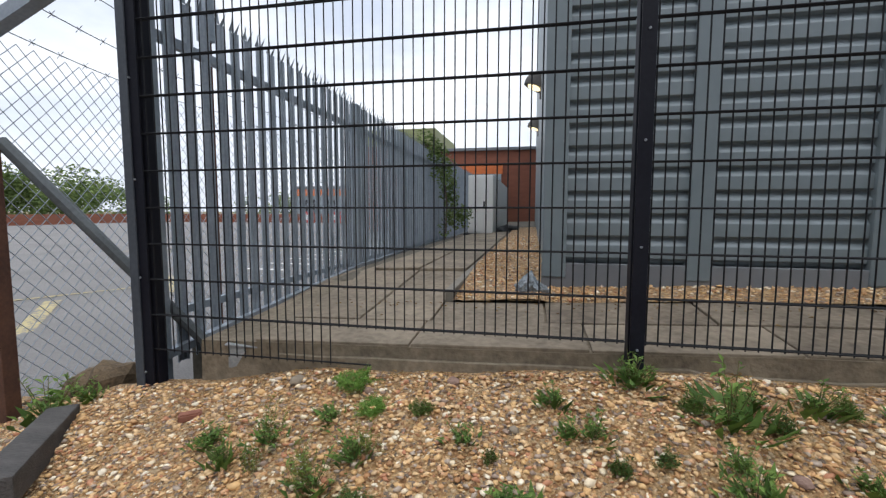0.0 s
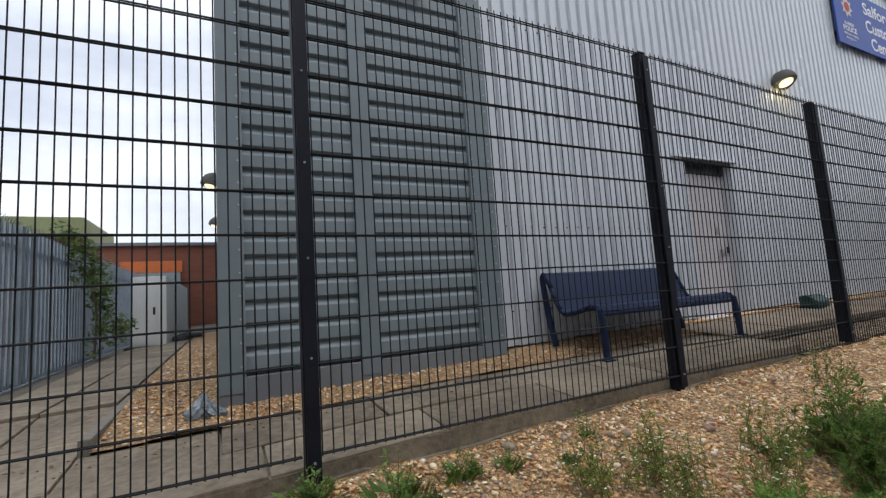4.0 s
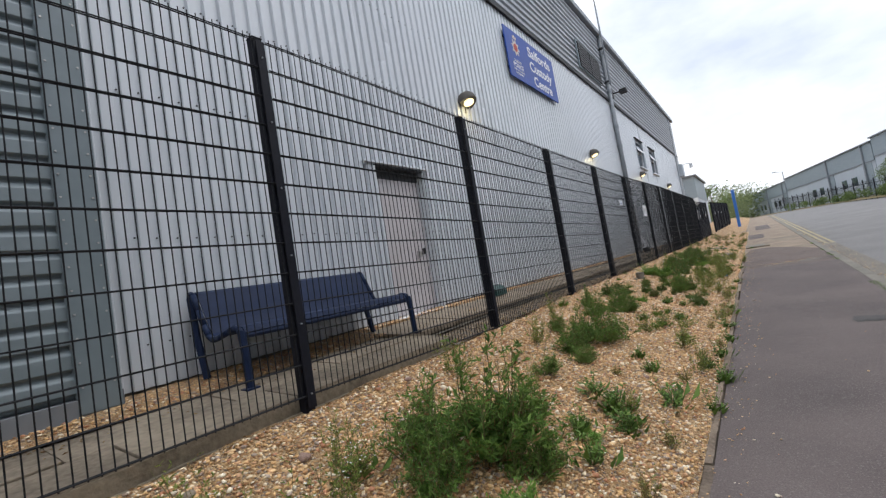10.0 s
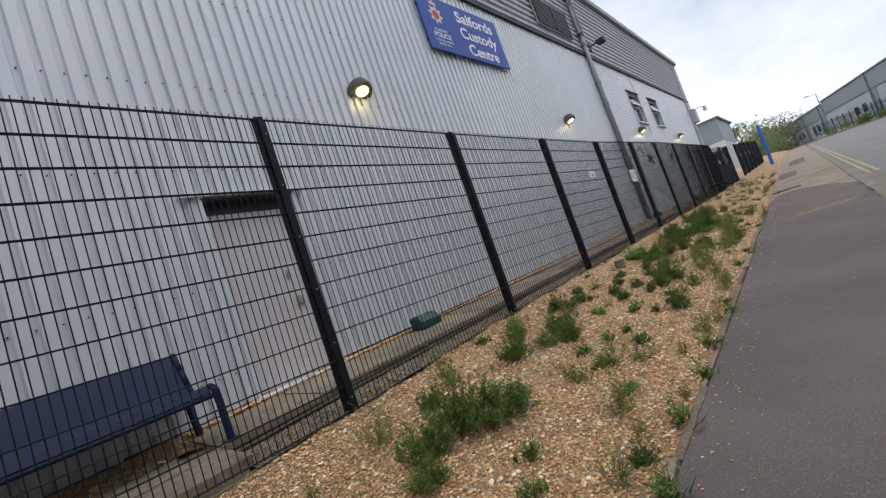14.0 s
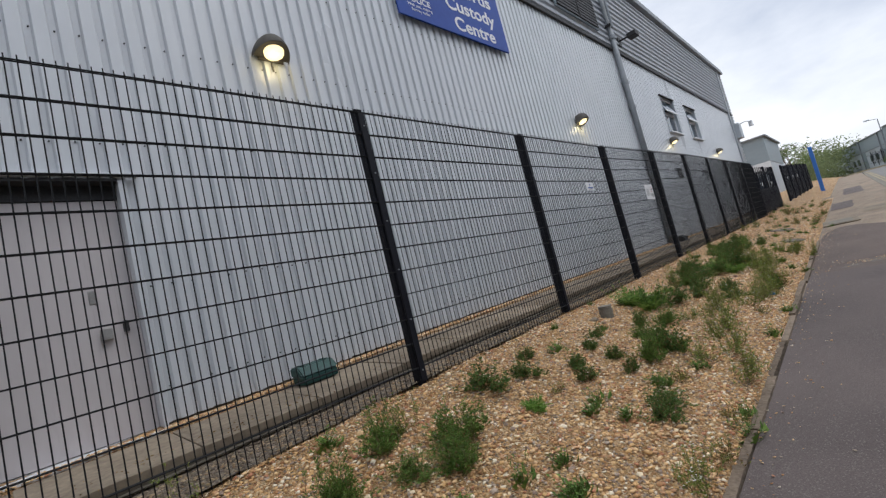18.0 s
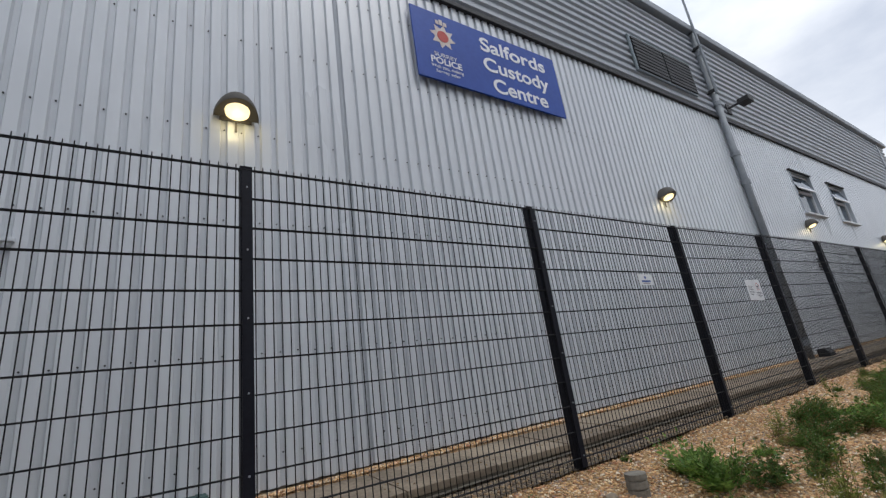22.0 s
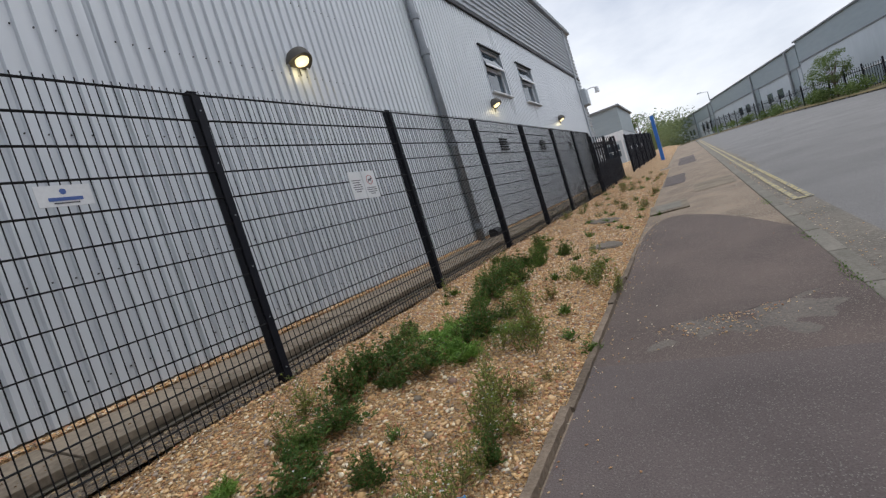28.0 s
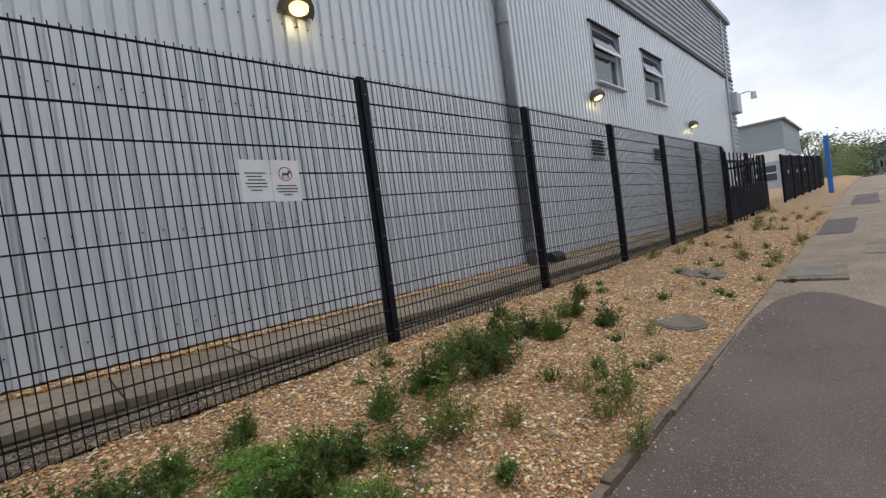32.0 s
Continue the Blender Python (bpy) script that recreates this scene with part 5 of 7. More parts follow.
for (a, b) in zip(CL, CL[1:4]):
    chain(a, b, 0.1, 0.1, 2.22)
cl = thing("chainlink_fence", "grey chain-link wire netting", "chain-link fence", kind="structure")
me = raw("netting", vs, fs, M["galv"])
nt_ob = part("netting", me, None, cl)
nt_ob["kind"] = "stuff"
vs, fs = [], []
chain((-4.9, 1.2), CL[0], 0.0, 0.1, 2.22)
nt_ob = part("netting", raw("netting", vs, fs, M["galv"]), None, cl)
nt_ob["kind"] = "stuff"
for k, (dx, dz) in enumerate(((0.15, 2.36), (0.3, 2.46), (0.45, 2.58))):
    vs, fs = [], []
    for (a, b) in zip(CL, CL[1:]):
        prev = None
        for i in range(13):
            u = i / 12
            p = (a[0] + (b[0] - a[0]) * u + dx, a[1] + (b[1] - a[1]) * u, dz - 0.05 * math.sin(math.pi * u) + 0.04 * (k - 1))
            if prev:
                wire_strip(prev, p, 0.003)
                wire_strip((p[0] - 0.02, p[1], p[2] - 0.02), (p[0] + 0.02, p[1] + 0.01, p[2] + 0.02), 0.002)
                wire_strip((p[0] + 0.02, p[1], p[2] - 0.02), (p[0] - 0.02, p[1] + 0.01, p[2] + 0.02), 0.002)
            prev = p
    part("barbed_wire", raw("barbed_wire", vs, fs, M["dark"]), None, cl, "dark barbed wire strand")

# ---- car park and what lies behind it ----
car_park = tagged(new("car_park", grid_mesh("car_park", steps(-70, -2.2, 4), steps(1.0, 70, 4), lambda x, y: 0.012 + min(0, (x + 3) * 0.0) + (0.08 if x > -3 else 0), M["asphalt"])), "open asphalt car park", "car park", kind="structure")
for a, b, w in (((-5.4, 3.55), (-7.15, 5.25), 0.2), ((-7.9, 4.9), (-6.9, 6.6), 0.1), ((-7.5, 7.8), (-6.0, 6.2), 0.16), ((-14, 12), (-6, 14.3), 0.1), ((-20, 18), (-9, 21), 0.1)):
    d = (Vector(b) - Vector(a)).normalized().to_3d()
    s = Vector((-d.y, d.x, 0)) * w / 2
    pts = [Vector((*a, 0.024)) - s, Vector((*b, 0.024)) - s, Vector((*b, 0.024)) + s, Vector((*a, 0.024)) + s]
    tagged(new("road_marking", raw("bay_line", pts, [(0, 1, 2, 3)], M["yellow"])), "faded yellow car park line", "road marking", "car park lines", "structure")
for k in range(9):
    x = -3.6 - 0.05 * k
    yy = 9.0 + 1.1 * k
    tagged(new("road_marking", raw("bay_line", [(x - 3.2, yy, 0.024), (x - 0.4, yy, 0.024), (x - 0.4, yy + 0.22, 0.024), (x - 3.2, yy + 0.22, 0.024)], [(0, 1, 2, 3)], M["white_paint"])),
           "faded white hatching on the car park", "road marking", "car park lines", "structure")
lw = thing("boundary_wall", "low red brick wall edging the car park", "wall", kind="structure")
part("wall_body", box(-46, -45.6, 15, 46, -0.1, 1.0), M["far_brick"], lw)
part("wall_body", box(-46, -12, 46, 46.4, -0.1, 1.0), M["far_brick"], lw)

unit = thing("white_cabinet", "row of white equipment cabinets behind the building", "cabinet", at=pose(-1.74, 11, 0.76))
for k in range(5):
    part("body", box(0, 0.62, k * 1.2, k * 1.2 + 1.15, 0.06, 1.5, 0.015), M["cabinet"], unit)
part("plinth", box(-0.1, 0.75, -0.1, 6.1, 0, 0.06), M["dark"], unit)
part("door_panel", box(0.03, 0.45, -0.012, 0, 0.1, 1.44, 0.004), M["cabinet"], unit)
part("latch", box(0.38, 0.42, -0.03, -0.012, 0.7, 0.85), M["dark"], unit)
debris = thing("rubbish_pile", "dark heap of rubbish beside the cabinets", "rubbish", at=pose(-0.75, 12.2, 0.78))
bm = bmesh.new()
bmesh.ops.create_icosphere(bm, subdivisions=3, radius=0.35)
for v in bm.verts:
    v.co *= 1 + 0.5 * noise.noise(v.co * 4)
    v.co.z = max(-0.02, v.co.z * 0.6)
part("heap", bm, M["dark"], debris)

bh = thing("brick_building", "red brick building with orange fascia", "building", kind="structure")
part("wall", box(-5.4, 3.0, 25, 25.4, 0.2, 4.75), M["far_brick"], bh)
part("fascia", box(-4.35, -1.85, 24.9, 24.99, 3.45, 4.0), M["orange"], bh, "orange fascia strip")
part("parapet", box(-5.5, 3.0, 24.85, 25.5, 4.75, 4.9), M["roof"], bh)
part("screen", box(-4.3, -1.9, 24.5, 24.6, 0.2, 3.4), M["unit_dark"], bh)
b2 = thing("green_roof_building", "brick building with an olive green roof edge", "building", kind="structure")
part("wall", box(-12, -6.6, 28, 34, 0.0, 5.6), M["far_brick"], b2)
part("roof_edge", box(-12.4, -6.3, 27.6, 34.4, 5.6, 6.6, 0.05), M["green_fascia"], b2)
part("window", box(-8.4, -7.8, 27.98, 28.01, 4.3, 5.0), M["glass"], b2)
shop = thing("orange_shed", "long low shed with an orange band across the car park", "building", kind="structure")
part("wall", box(-30, -16, 52, 58, 0, 4.2), M["unit_dark"], shop)
part("band", box(-30.05, -15.95, 51.9, 52, 3.3, 4.1), M["orange"], shop)
part("roof", box(-30.3, -15.7, 51.8, 58.2, 4.2, 4.5), M["roof"], shop)
for k in range(5):
    part("opening", box(-29 + 2.6 * k, -27.2 + 2.6 * k, 51.85, 51.89, 0.1, 2.8), M["dark"], shop)
for x, y in ((-22, 40), (-19.5, 41), (-17, 40.5)):
    tb = thing("trolley", "red and white trolley stand in the car park", "trolley", "red trolleys", at=pose(x, y, 0))
    part("frame", box(-0.5, 0.5, -0.4, 0.4, 0.2, 1.3, 0.05), M["red_ink"], tb)
    part("panel", box(-0.4, 0.4, -0.42, -0.401, 0.5, 1.0), M["paper"], tb)

# ---- far buildings along the road ----
fu = thing("industrial_unit", "grey industrial unit with a pale lower storey", "building", kind="structure")
zb = pave_z(73)
part("wall", box(73, 88, 5.75, 20, zb - 0.5, 6.4), M["unit_wall"], fu)
part("upper_wall", box(72.95, 88, 5.7, 20, 6.4, 9.5), M["unit_dark"], fu)
part("roof", box(72.7, 88.3, 5.4, 20.3, 9.5, 9.7), M["roof"], fu)
part("band", box(72.88, 72.94, 5.7, 14, 5.2, 6.4), M["white_frame"], fu)
for k in range(3):
    wv = part("window", box(72.9, 72.95, 6.6 + 2.5 * k, 8.4 + 2.5 * k, 3.2, 4.8), M["glass"], fu)
    part("frame", box(72.86, 72.9, 6.55 + 2.5 * k, 8.45 + 2.5 * k, 3.95, 4.05), M["white_frame"], wv)
for k in range(3):
    part("column", box(72.6, 72.8, 6.0 + 2.5 * k, 6.2 + 2.5 * k, zb - 0.5, 5.2), M["white_frame"], fu)

DIRX, DIRY = math.cos(math.radians(11.3)), math.sin(math.radians(11.3))
for k, (s0, s1, h) in enumerate(((-30, 26, 9.4), (26.2, 62, 9.0), (62.2, 120, 8.6))):
    ob = thing("warehouse", "long pale grey warehouse with darker upper cladding", "building", "warehouses across the road", "structure", at=pose(51, -18.4, 0, 0, 0, 11.3))
    zb = 1.2
    band = h - 2.3
    part("wall", box(s0, s1, -14, 0, zb - 1.5, band), M["unit_wall"], ob)
    part("upper_wall", box(s0, s1, -14, 0.06, band, h), M["unit_dark"], ob)
    part("drip_flashing", box(s0, s1, 0.061, 0.11, band - 0.06, band + 0.04), M["roof"], ob)
    part("roof_edge", box(s0 - 0.1, s1 + 0.1, -14.2, 0.25, h, h + 0.18, 0.03), M["roof"], ob)
    for j in range(int((s1 - s0) / 12)):
        xx = s0 + 5 + 12 * j
        part("downpipe", box(xx - 2.6, xx - 2.3, 0.062, 0.25, zb, h), M["pipe"], ob)
        part("pier", box(xx - 4.2, xx - 2.7, 0.0, 0.055, zb - 1.5, band - 0.07), M["unit_dark"], ob)
        for q, low in (() if k == 0 else ((0.6, 2.9), (3.9, 2.9))):
            wv = part("window", box(xx + q, xx + q + 1.7, 0.002, 0.04, zb + low, zb + low + 1.2), M["glass"], ob)
            part("frame", box(xx + q - 0.08, xx + q + 1.78, 0.002, 0.07, zb + low - 0.1, zb + low), M["white_frame"], wv)
        if j % 2:
            dr = part("loading_door", box(xx + 1.0, xx + 4.4, 0.002, 0.05, zb - 0.4, zb + 2.4), M["unit_dark"], ob)
            part("door_frame", box(xx + 0.85, xx + 4.55, 0.002, 0.07, zb + 2.4, zb + 2.6), M["white_frame"], dr)
far_verge = tagged(new("verge", raw("far_verge", [(x, far_line(x) + dy, pave_z(x) - 0.02 + dz) for x in steps(-40, 130, 10) for dy, dz in ((0.0, 0), (-0.15, 0.1), (-8, 0.35), (-40, 0.4))],
                                    [(i * 4 + j, i * 4 + j + 1, i * 4 + j + 5, i * 4 + j + 4) for i in range(17) for j in range(3)], M["earth"])), "dry grass verge across the road", "verge", kind="structure")
pal = thing("far_fence", "dark steel fence in front of the warehouses", "fence", "", "structure", at=pose(45.7, -17.2, pave_z(45.7) + 0.1, 0, -1.7, 11.3))
part("rail", box(-30, 70, 0, 0.05, 1.6, 1.66), M["black_steel"], pal)
part("rail", box(-30, 70, 0, 0.05, 0.2, 0.26), M["black_steel"], pal)
fm = mesh_of("paling", box(-0.022, 0.022, -0.02, 0.0, 0, 1.95), M["black_steel"])
pm = mesh_of("post", box(-0.07, 0.07, -0.1, -0.021, -0.3, 2.15), M["black_steel"])
for k in range(34):
    part("post", pm, None, pal, at=pose(-22 + 2.72 * k, 0, 0))
for k in range(280):
    part("paling", fm, None, pal, at=pose(-22 + 0.32 * k, -0.01, 0))
db = thing("directory_board", "white estate directory board in a blue frame", "sign", at=pose(51.3, -14.9, pave_z(51.3), 0, 0, -74))
part("panel", box(-0.72, 0.72, -0.05, 0.05, 1.0, 3.9, 0.02), M["paper"], db)
for a in (-0.86, 0.73):
    part("post", box(a, a + 0.13, -0.08, 0.08, -0.2, 4.0, 0.02), M["blue_pole"], db)
part("head_rail", box(-0.72, 0.72, -0.08, 0.08, 3.91, 4.02), M["blue_pole"], db)
for k in range(8):
    for a, b in ((-0.6, -0.06), (0.06, 0.6)):
        part("lettering_bar", box(a, b, -0.056, -0.051, 1.2 + 0.16 * k, 1.25 + 0.16 * k), M["pipe"], db)
part("emblem", box(0.25, 0.45, -0.056, -0.051, 3.1, 3.25), M["red_ink"], db)
for s in (48, 90):
    x, y = 45.7 + s * DIRX, -14.5 + s * DIRY
    sl = thing("street_lamp", "slim grey street lamp", "street lamp", "street lamps", at=pose(x, y, pave_z(x)))
    part("column", tube(bmesh.new(), (0, 0, 0), (0, 0, 6.6), 0.09, 8, 0.05), M["pipe"], sl)
    part("arm", tube(bmesh.new(), (0, 0, 6.6), (-0.2, 1.0, 6.75), 0.035, 6), M["pipe"], sl)
    part("head", box(-0.35, 0.0, 0.8, 1.4, 6.7, 6.85, 0.03), M["unit_wall"], sl)

# unseen wall across the road behind the walker, added to block low sky
shed = thing("wall_opposite", "unseen dark grey wall added across the road to block low sky", "wall", kind="structure")
tagged(new("pavement", grid_mesh("far_pavement", steps(-34, 25, 2), [-10.55, -9.28], lambda x, y: pave_z(x) - 0.02, M["path"])), "tarmac footway along the opposite side of the road", "pavement", kind="structure")
part("sheet", box(-34, 25, -10.8, -10.5, -0.6, 9.2), M["roof"], shed)

# ---- loose pebbles ----
prng = np.random.RandomState(7)
ico = bmesh.new()
bmesh.ops.create_icosphere(ico, subdivisions=1, radius=1.0)
IV = np.array([v.co[:] for v in ico.verts])
IF = np.array([[v.index for v in f.verts] for f in ico.faces])
ico.free()


def scatter(name, label, places, lo, hi, material, squash=0.5):
    """One mesh of many small stones that lie on their places."""
    n = len(places)
    size = lo + (hi - lo) * prng.rand(n) ** 1.7
    ax = np.stack([np.ones(n), 0.5 + 0.45 * prng.rand(n), squash * (0.7 + 0.5 * prng.rand(n))], 1) * size[:, None]
    jit = 1 + 0.8 * (prng.rand(n, len(IV)) - 0.5)
    v = IV[None] * jit[:, :, None] * ax[:, None, :]
    a, tl = prng.rand(n) * 6.283, (prng.rand(n) - 0.5) * 0.9
    y1 = v[:, :, 1] * np.cos(tl)[:, None] - v[:, :, 2] * np.sin(tl)[:, None]
    z1 = v[:, :, 1] * np.sin(tl)[:, None] + v[:, :, 2] * np.cos(tl)[:, None]
    x2 = v[:, :, 0] * np.cos(a)[:, None] - y1 * np.sin(a)[:, None]
    y2 = v[:, :, 0] * np.sin(a)[:, None] + y1 * np.cos(a)[:, None]
    co = np.stack([x2, y2, z1], 2) + np.array(places)[:, None, :]
    f = IF[None] + (np.arange(n) * len(IV))[:, None, None]
    me = bpy.data.meshes.new(name)
    me.vertices.add(n * len(IV))
    me.vertices.foreach_set("co", co.reshape(-1))
    me.loops.add(n * len(IF) * 3)
    me.loops.foreach_set("vertex_index", f.reshape(-1).astype(np.int32))
    me.polygons.add(n * len(IF))
    me.polygons.foreach_set("loop_start", np.arange(0, n * len(IF) * 3, 3, dtype=np.int32))
    me.update()
    me.validate()
    me.materials.append(material)
    return tagged(new(name, me), label, "gravel", kind="stuff")


spots = []
for i in range(112000):
    x, y = prng.uniform(-3.4, 18.6), 0.15 + 2.0 * prng.rand()
    spots.append((x, y, bed_z(x, y) + 0.003))
scatter("gravel", "loose tan, white and ochre pebbles", spots, 0.005, 0.0185, M["pebble"])
spots = []
for i in range(1500):
    x, y = prng.uniform(-3.0, 17), 0.2 + 1.9 * prng.rand()
    spots.append((x, y, bed_z(x, y) + 0.004))
scatter("gravel", "larger mixed stones lying in the gravel", spots, 0.014, 0.03, M["pebble"])
spots = []
for i in range(9000):
    x = 18.6 + 13 * prng.rand() ** 1.3
    y = 0.15 + 2.0 * prng.rand()
    spots.append((x, y, bed_z(x, y) + 0.003))
scatter("gravel", "loose tan pebbles on the far verge", spots, 0.01, 0.026, M["pebble"])
spots = []
for i in range(9000):
    x, y = prng.uniform(-0.3, 20), prng.uniform(3.05, 3.6)
    if x > 4.6:
        y = 3.5 + (y - 3.05) * 0.22
    spots.append((x, y, slab_z(x, 3.05) + 0.014 + 0.09 * (y - 3.04)))
for i in range(2500):
    x, y = prng.uniform(-0.66, -0.08), prng.uniform(3.05, 9)
    spots.append((x, y, slab_z(x, y) + 0.025))
scatter("gravel", "loose tan pebbles by the wall", spots, 0.008, 0.02, M["pebble"])
spots = []
for i in range(1000):
    x = prng.uniform(-3, 20)
    y = 0.12 - abs(prng.normal(0, 0.16)) if prng.rand() < 0.95 else prng.uniform(-1.6, 0.1)
    spots.append((x, y, pave_z(x) + 0.016))
for i in range(260):
    y = -0.75 + 0.25 * prng.normal()
    x = crack_x(y) - 0.02 - abs(prng.normal(0, 0.17))
    spots.append((x, y, pave_z(x) + 0.016))
scatter("gravel", "stray pebbles spilled on the path", spots, 0.004, 0.011, M["pebble"], 0.35)

spots = []
for i in range(1500):
    x, y = prng.uniform(2, 30), -1.78 - abs(prng.normal(0, 0.16))
    spots.append((x, y, pave_z(x) - 0.082))
scatter("grit", "grey and tan grit lying along the kerb", spots, 0.003, 0.011, M["pebble"], 0.4)

spots = []
for i in range(7000):
    x, u = prng.uniform(4.7, 22), prng.rand()
    lo_z = lerp(x, BED) + 0.018
    spots.append((x, 2.17 + 0.5 * u, lo_z + (slab_z(x, 2.74) - 0.1 - lo_z) * u * 0.84))
scatter("gravel", "dirty grey and brown pebbles beside the slabs", spots, 0.006, 0.019, M["dirty_pebble"])

# ---- weeds ----


class Leaves:
    def __init__(self):
        self.v, self.f = [], []

    def leaf(self, p, d, up, length, width, bend=0.25):
        p, d = Vector(p), Vector(d).normalized()
        s = d.cross(Vector(up))
        if s.length < 1e-3:
            s = d.orthogonal()
        s = s.normalized() * width / 2
        nrm = s.cross(d).normalized()
        o = len(self.v)
        mid = p + d * length * 0.45 + nrm * length * bend * 0.3
        tip = p + d * length - nrm * length * bend * 0.3
        self.v += [tuple(p), tuple(mid - s), tuple(tip), tuple(mid + s)]
        self.f += [(o, o + 1, o + 2), (o, o + 2, o + 3)]

    def stalk(self, p, q, r):
        p, q = Vector(p), Vector(q)
        d = (q - p).normalized()
        a = d.orthogonal().normalized() * r
        b = d.cross(a)
        o = len(self.v)
        for c, k in ((p, 1.0), (q, 0.6)):
            for s in (a, -a * 0.5 + b * 0.87, -a * 0.5 - b * 0.87):
                self.v.append(tuple(c + s * k))
        self.f += [(o, o + 1, o + 4, o + 3), (o + 1, o + 2, o + 5, o + 4), (o + 2, o, o + 3, o + 5)]

    def mesh(self, name, m):
        return raw(name, self.v, self.f, m)


def rdir(r, up=0.0):
    a = r.uniform(0, 2 * math.pi)
    z = r.uniform(-0.5, 1) + up
    return Vector((math.cos(a), math.sin(a), z)).normalized()


def weed(kind, seed):
    r = random.Random(seed)
    st, lf, fl, dry = Leaves(), Leaves(), Leaves(), Leaves()
    if kind in ("bush", "dark", "wisp", "dry"):
        ns, nb, nl, h, rad, size, slim = {"bush": (56, 6, 8, 0.42, 0.28, 0.031, 0.25), "dark": (44, 5, 8, 0.36, 0.24, 0.03, 0.4), "wisp": (24, 5, 7, 0.4, 0.21, 0.021, 0.26), "dry": (22, 5, 5, 0.3, 0.2, 0.022, 0.25)}[kind]
        heads = [(r.uniform(0, 6.283), r.uniform(0.4, 1.15)) for q in range(5)]
        for i in range(ns):
            a0, tall = r.choice(heads)
            a = a0 + r.gauss(0, 0.55)
            lean = rad * r.random() ** 0.6 * r.uniform(0.5, 1.25)
            hh = h * tall * r.uniform(0.5, 1.15) * (1.15 - 0.5 * lean / rad)
            base = Vector((0.3 * lean * math.cos(a), 0.3 * lean * math.sin(a), -0.03))
            tip = Vector((lean * math.cos(a) + r.uniform(-0.03, 0.03), lean * math.sin(a) + r.uniform(-0.03, 0.03), hh))
            bow = Vector((math.cos(a), math.sin(a), 0)) * 0.07 * r.random() + Vector((r.uniform(-0.02, 0.02), r.uniform(-0.02, 0.02), 0))
            spine = [base.lerp(tip, t) + bow * math.sin(math.pi * t) for t in (0, 0.35, 0.7, 1)]
            brown = kind == "dry" and r.random() < 0.55
            for p, q in zip(spine, spine[1:]):
                st.stalk(p, q, 0.0022 if kind != "wisp" else 0.0017)
            for b in range(nb + 1):
                t = r.uniform(0.15, 0.95) if b else 1.0
                p = base.lerp(tip, t) + bow * math.sin(math.pi * t)
                out = Vector((math.cos(a), math.sin(a), 0)) * 0.5 + rdir(r, 0.7)
                tw = out.normalized() * h * r.uniform(0.1, 0.28) * (1.15 - 0.5 * t)
                if b:
                    st.stalk(p, p + tw, 0.0012)
                for k in range(nl):
                    u = r.uniform(0.15, 1.05)
                    ll = size * r.uniform(0.55, 1.5) * (1.2 - 0.4 * t)
                    (dry if (brown and r.random() < 0.8) or r.random() < (0.14 if kind == "dark" else 0.05) else lf).leaf(p + tw * u, tw.normalized() * 0.6 + rdir(r, 0.2), rdir(r, 0.8), ll, ll * slim * r.uniform(0.8, 1.4), r.uniform(0.1, 0.6))
                if (kind == "wisp" and r.random() < 0.25) or (kind == "dark" and t > 0.6 and r.random() < 0.06):
                    c = p + tw * 1.05
                    for q in range(5):
                        fl.leaf(c, (math.cos(q * 1.257), math.sin(q * 1.257), 0.35), (0, 0, 1), 0.008, 0.006)
    elif kind == "fern":
        for i in range(60):
            a = r.uniform(0, 2 * math.pi)
            ll = r.uniform(0.1, 0.25)
            rise = r.uniform(0.2, 1.3)
            d = Vector((math.cos(a), math.sin(a), rise)).normalized()
            rr = r.uniform(0.0, 0.12)
            p0 = Vector((rr * math.cos(a + 1), rr * math.sin(a + 1), 0))
            side = d.cross(Vector((0, 0, 1))).normalized()
            droop, sway = r.uniform(0.02, 0.12), r.uniform(-0.05, 0.05)
            prev = p0
            for k in range(1, 9):
                t = k / 8
                p = p0 + d * ll * t - Vector((0, 0, droop * t * t)) + side * sway * t * t
                st.stalk(prev, p, 0.0012)
                prev = p
                w = (0.045 * math.sin(math.pi * min(1, 0.2 + 0.8 * t)) + 0.008) * r.uniform(0.7, 1.2)
                for s in (-1, 1):
                    dd = (side * s + d * r.uniform(0.4, 0.9) + Vector((0, 0, r.uniform(-0.4, 0.5)))).normalized()
                    for q in (0.0, 0.35, 0.7):
                        lf.leaf(p + dd * w * q, dd + rdir(r) * 0.5, rdir(r, 0.8), w * 0.55, w * 0.27, 0.3)
    elif kind == "tuft":
        for i in range(16):
            a = r.uniform(0, 2 * math.pi)
            tip = Vector((math.cos(a) * r.uniform(0.01, 0.1), math.sin(a) * r.uniform(0.01, 0.1), r.uniform(0.02, 0.12)))
            st.stalk((0, 0, -0.01), tip, 0.0015)
            for k in range(8):
                p = tip * r.uniform(0.3, 1.0)
                ll = r.uniform(0.012, 0.03)
                lf.leaf(p, rdir(r, 0.2), (0, 0, 1), ll, ll * r.uniform(0.3, 0.5))
        for i in range(26):
            a = r.uniform(0, 2 * math.pi)
            rr = 0.09 * r.random()
            b = a + r.uniform(-0.7, 0.7)
            lf.leaf((rr * math.cos(a), rr * math.sin(a), -0.01), (math.cos(b) * 0.7, math.sin(b) * 0.7, r.uniform(0.4, 1.4)), (math.sin(b), -math.cos(b), 0), r.uniform(0.03, 0.09), 0.0035, 0.8)
    elif kind == "dock":
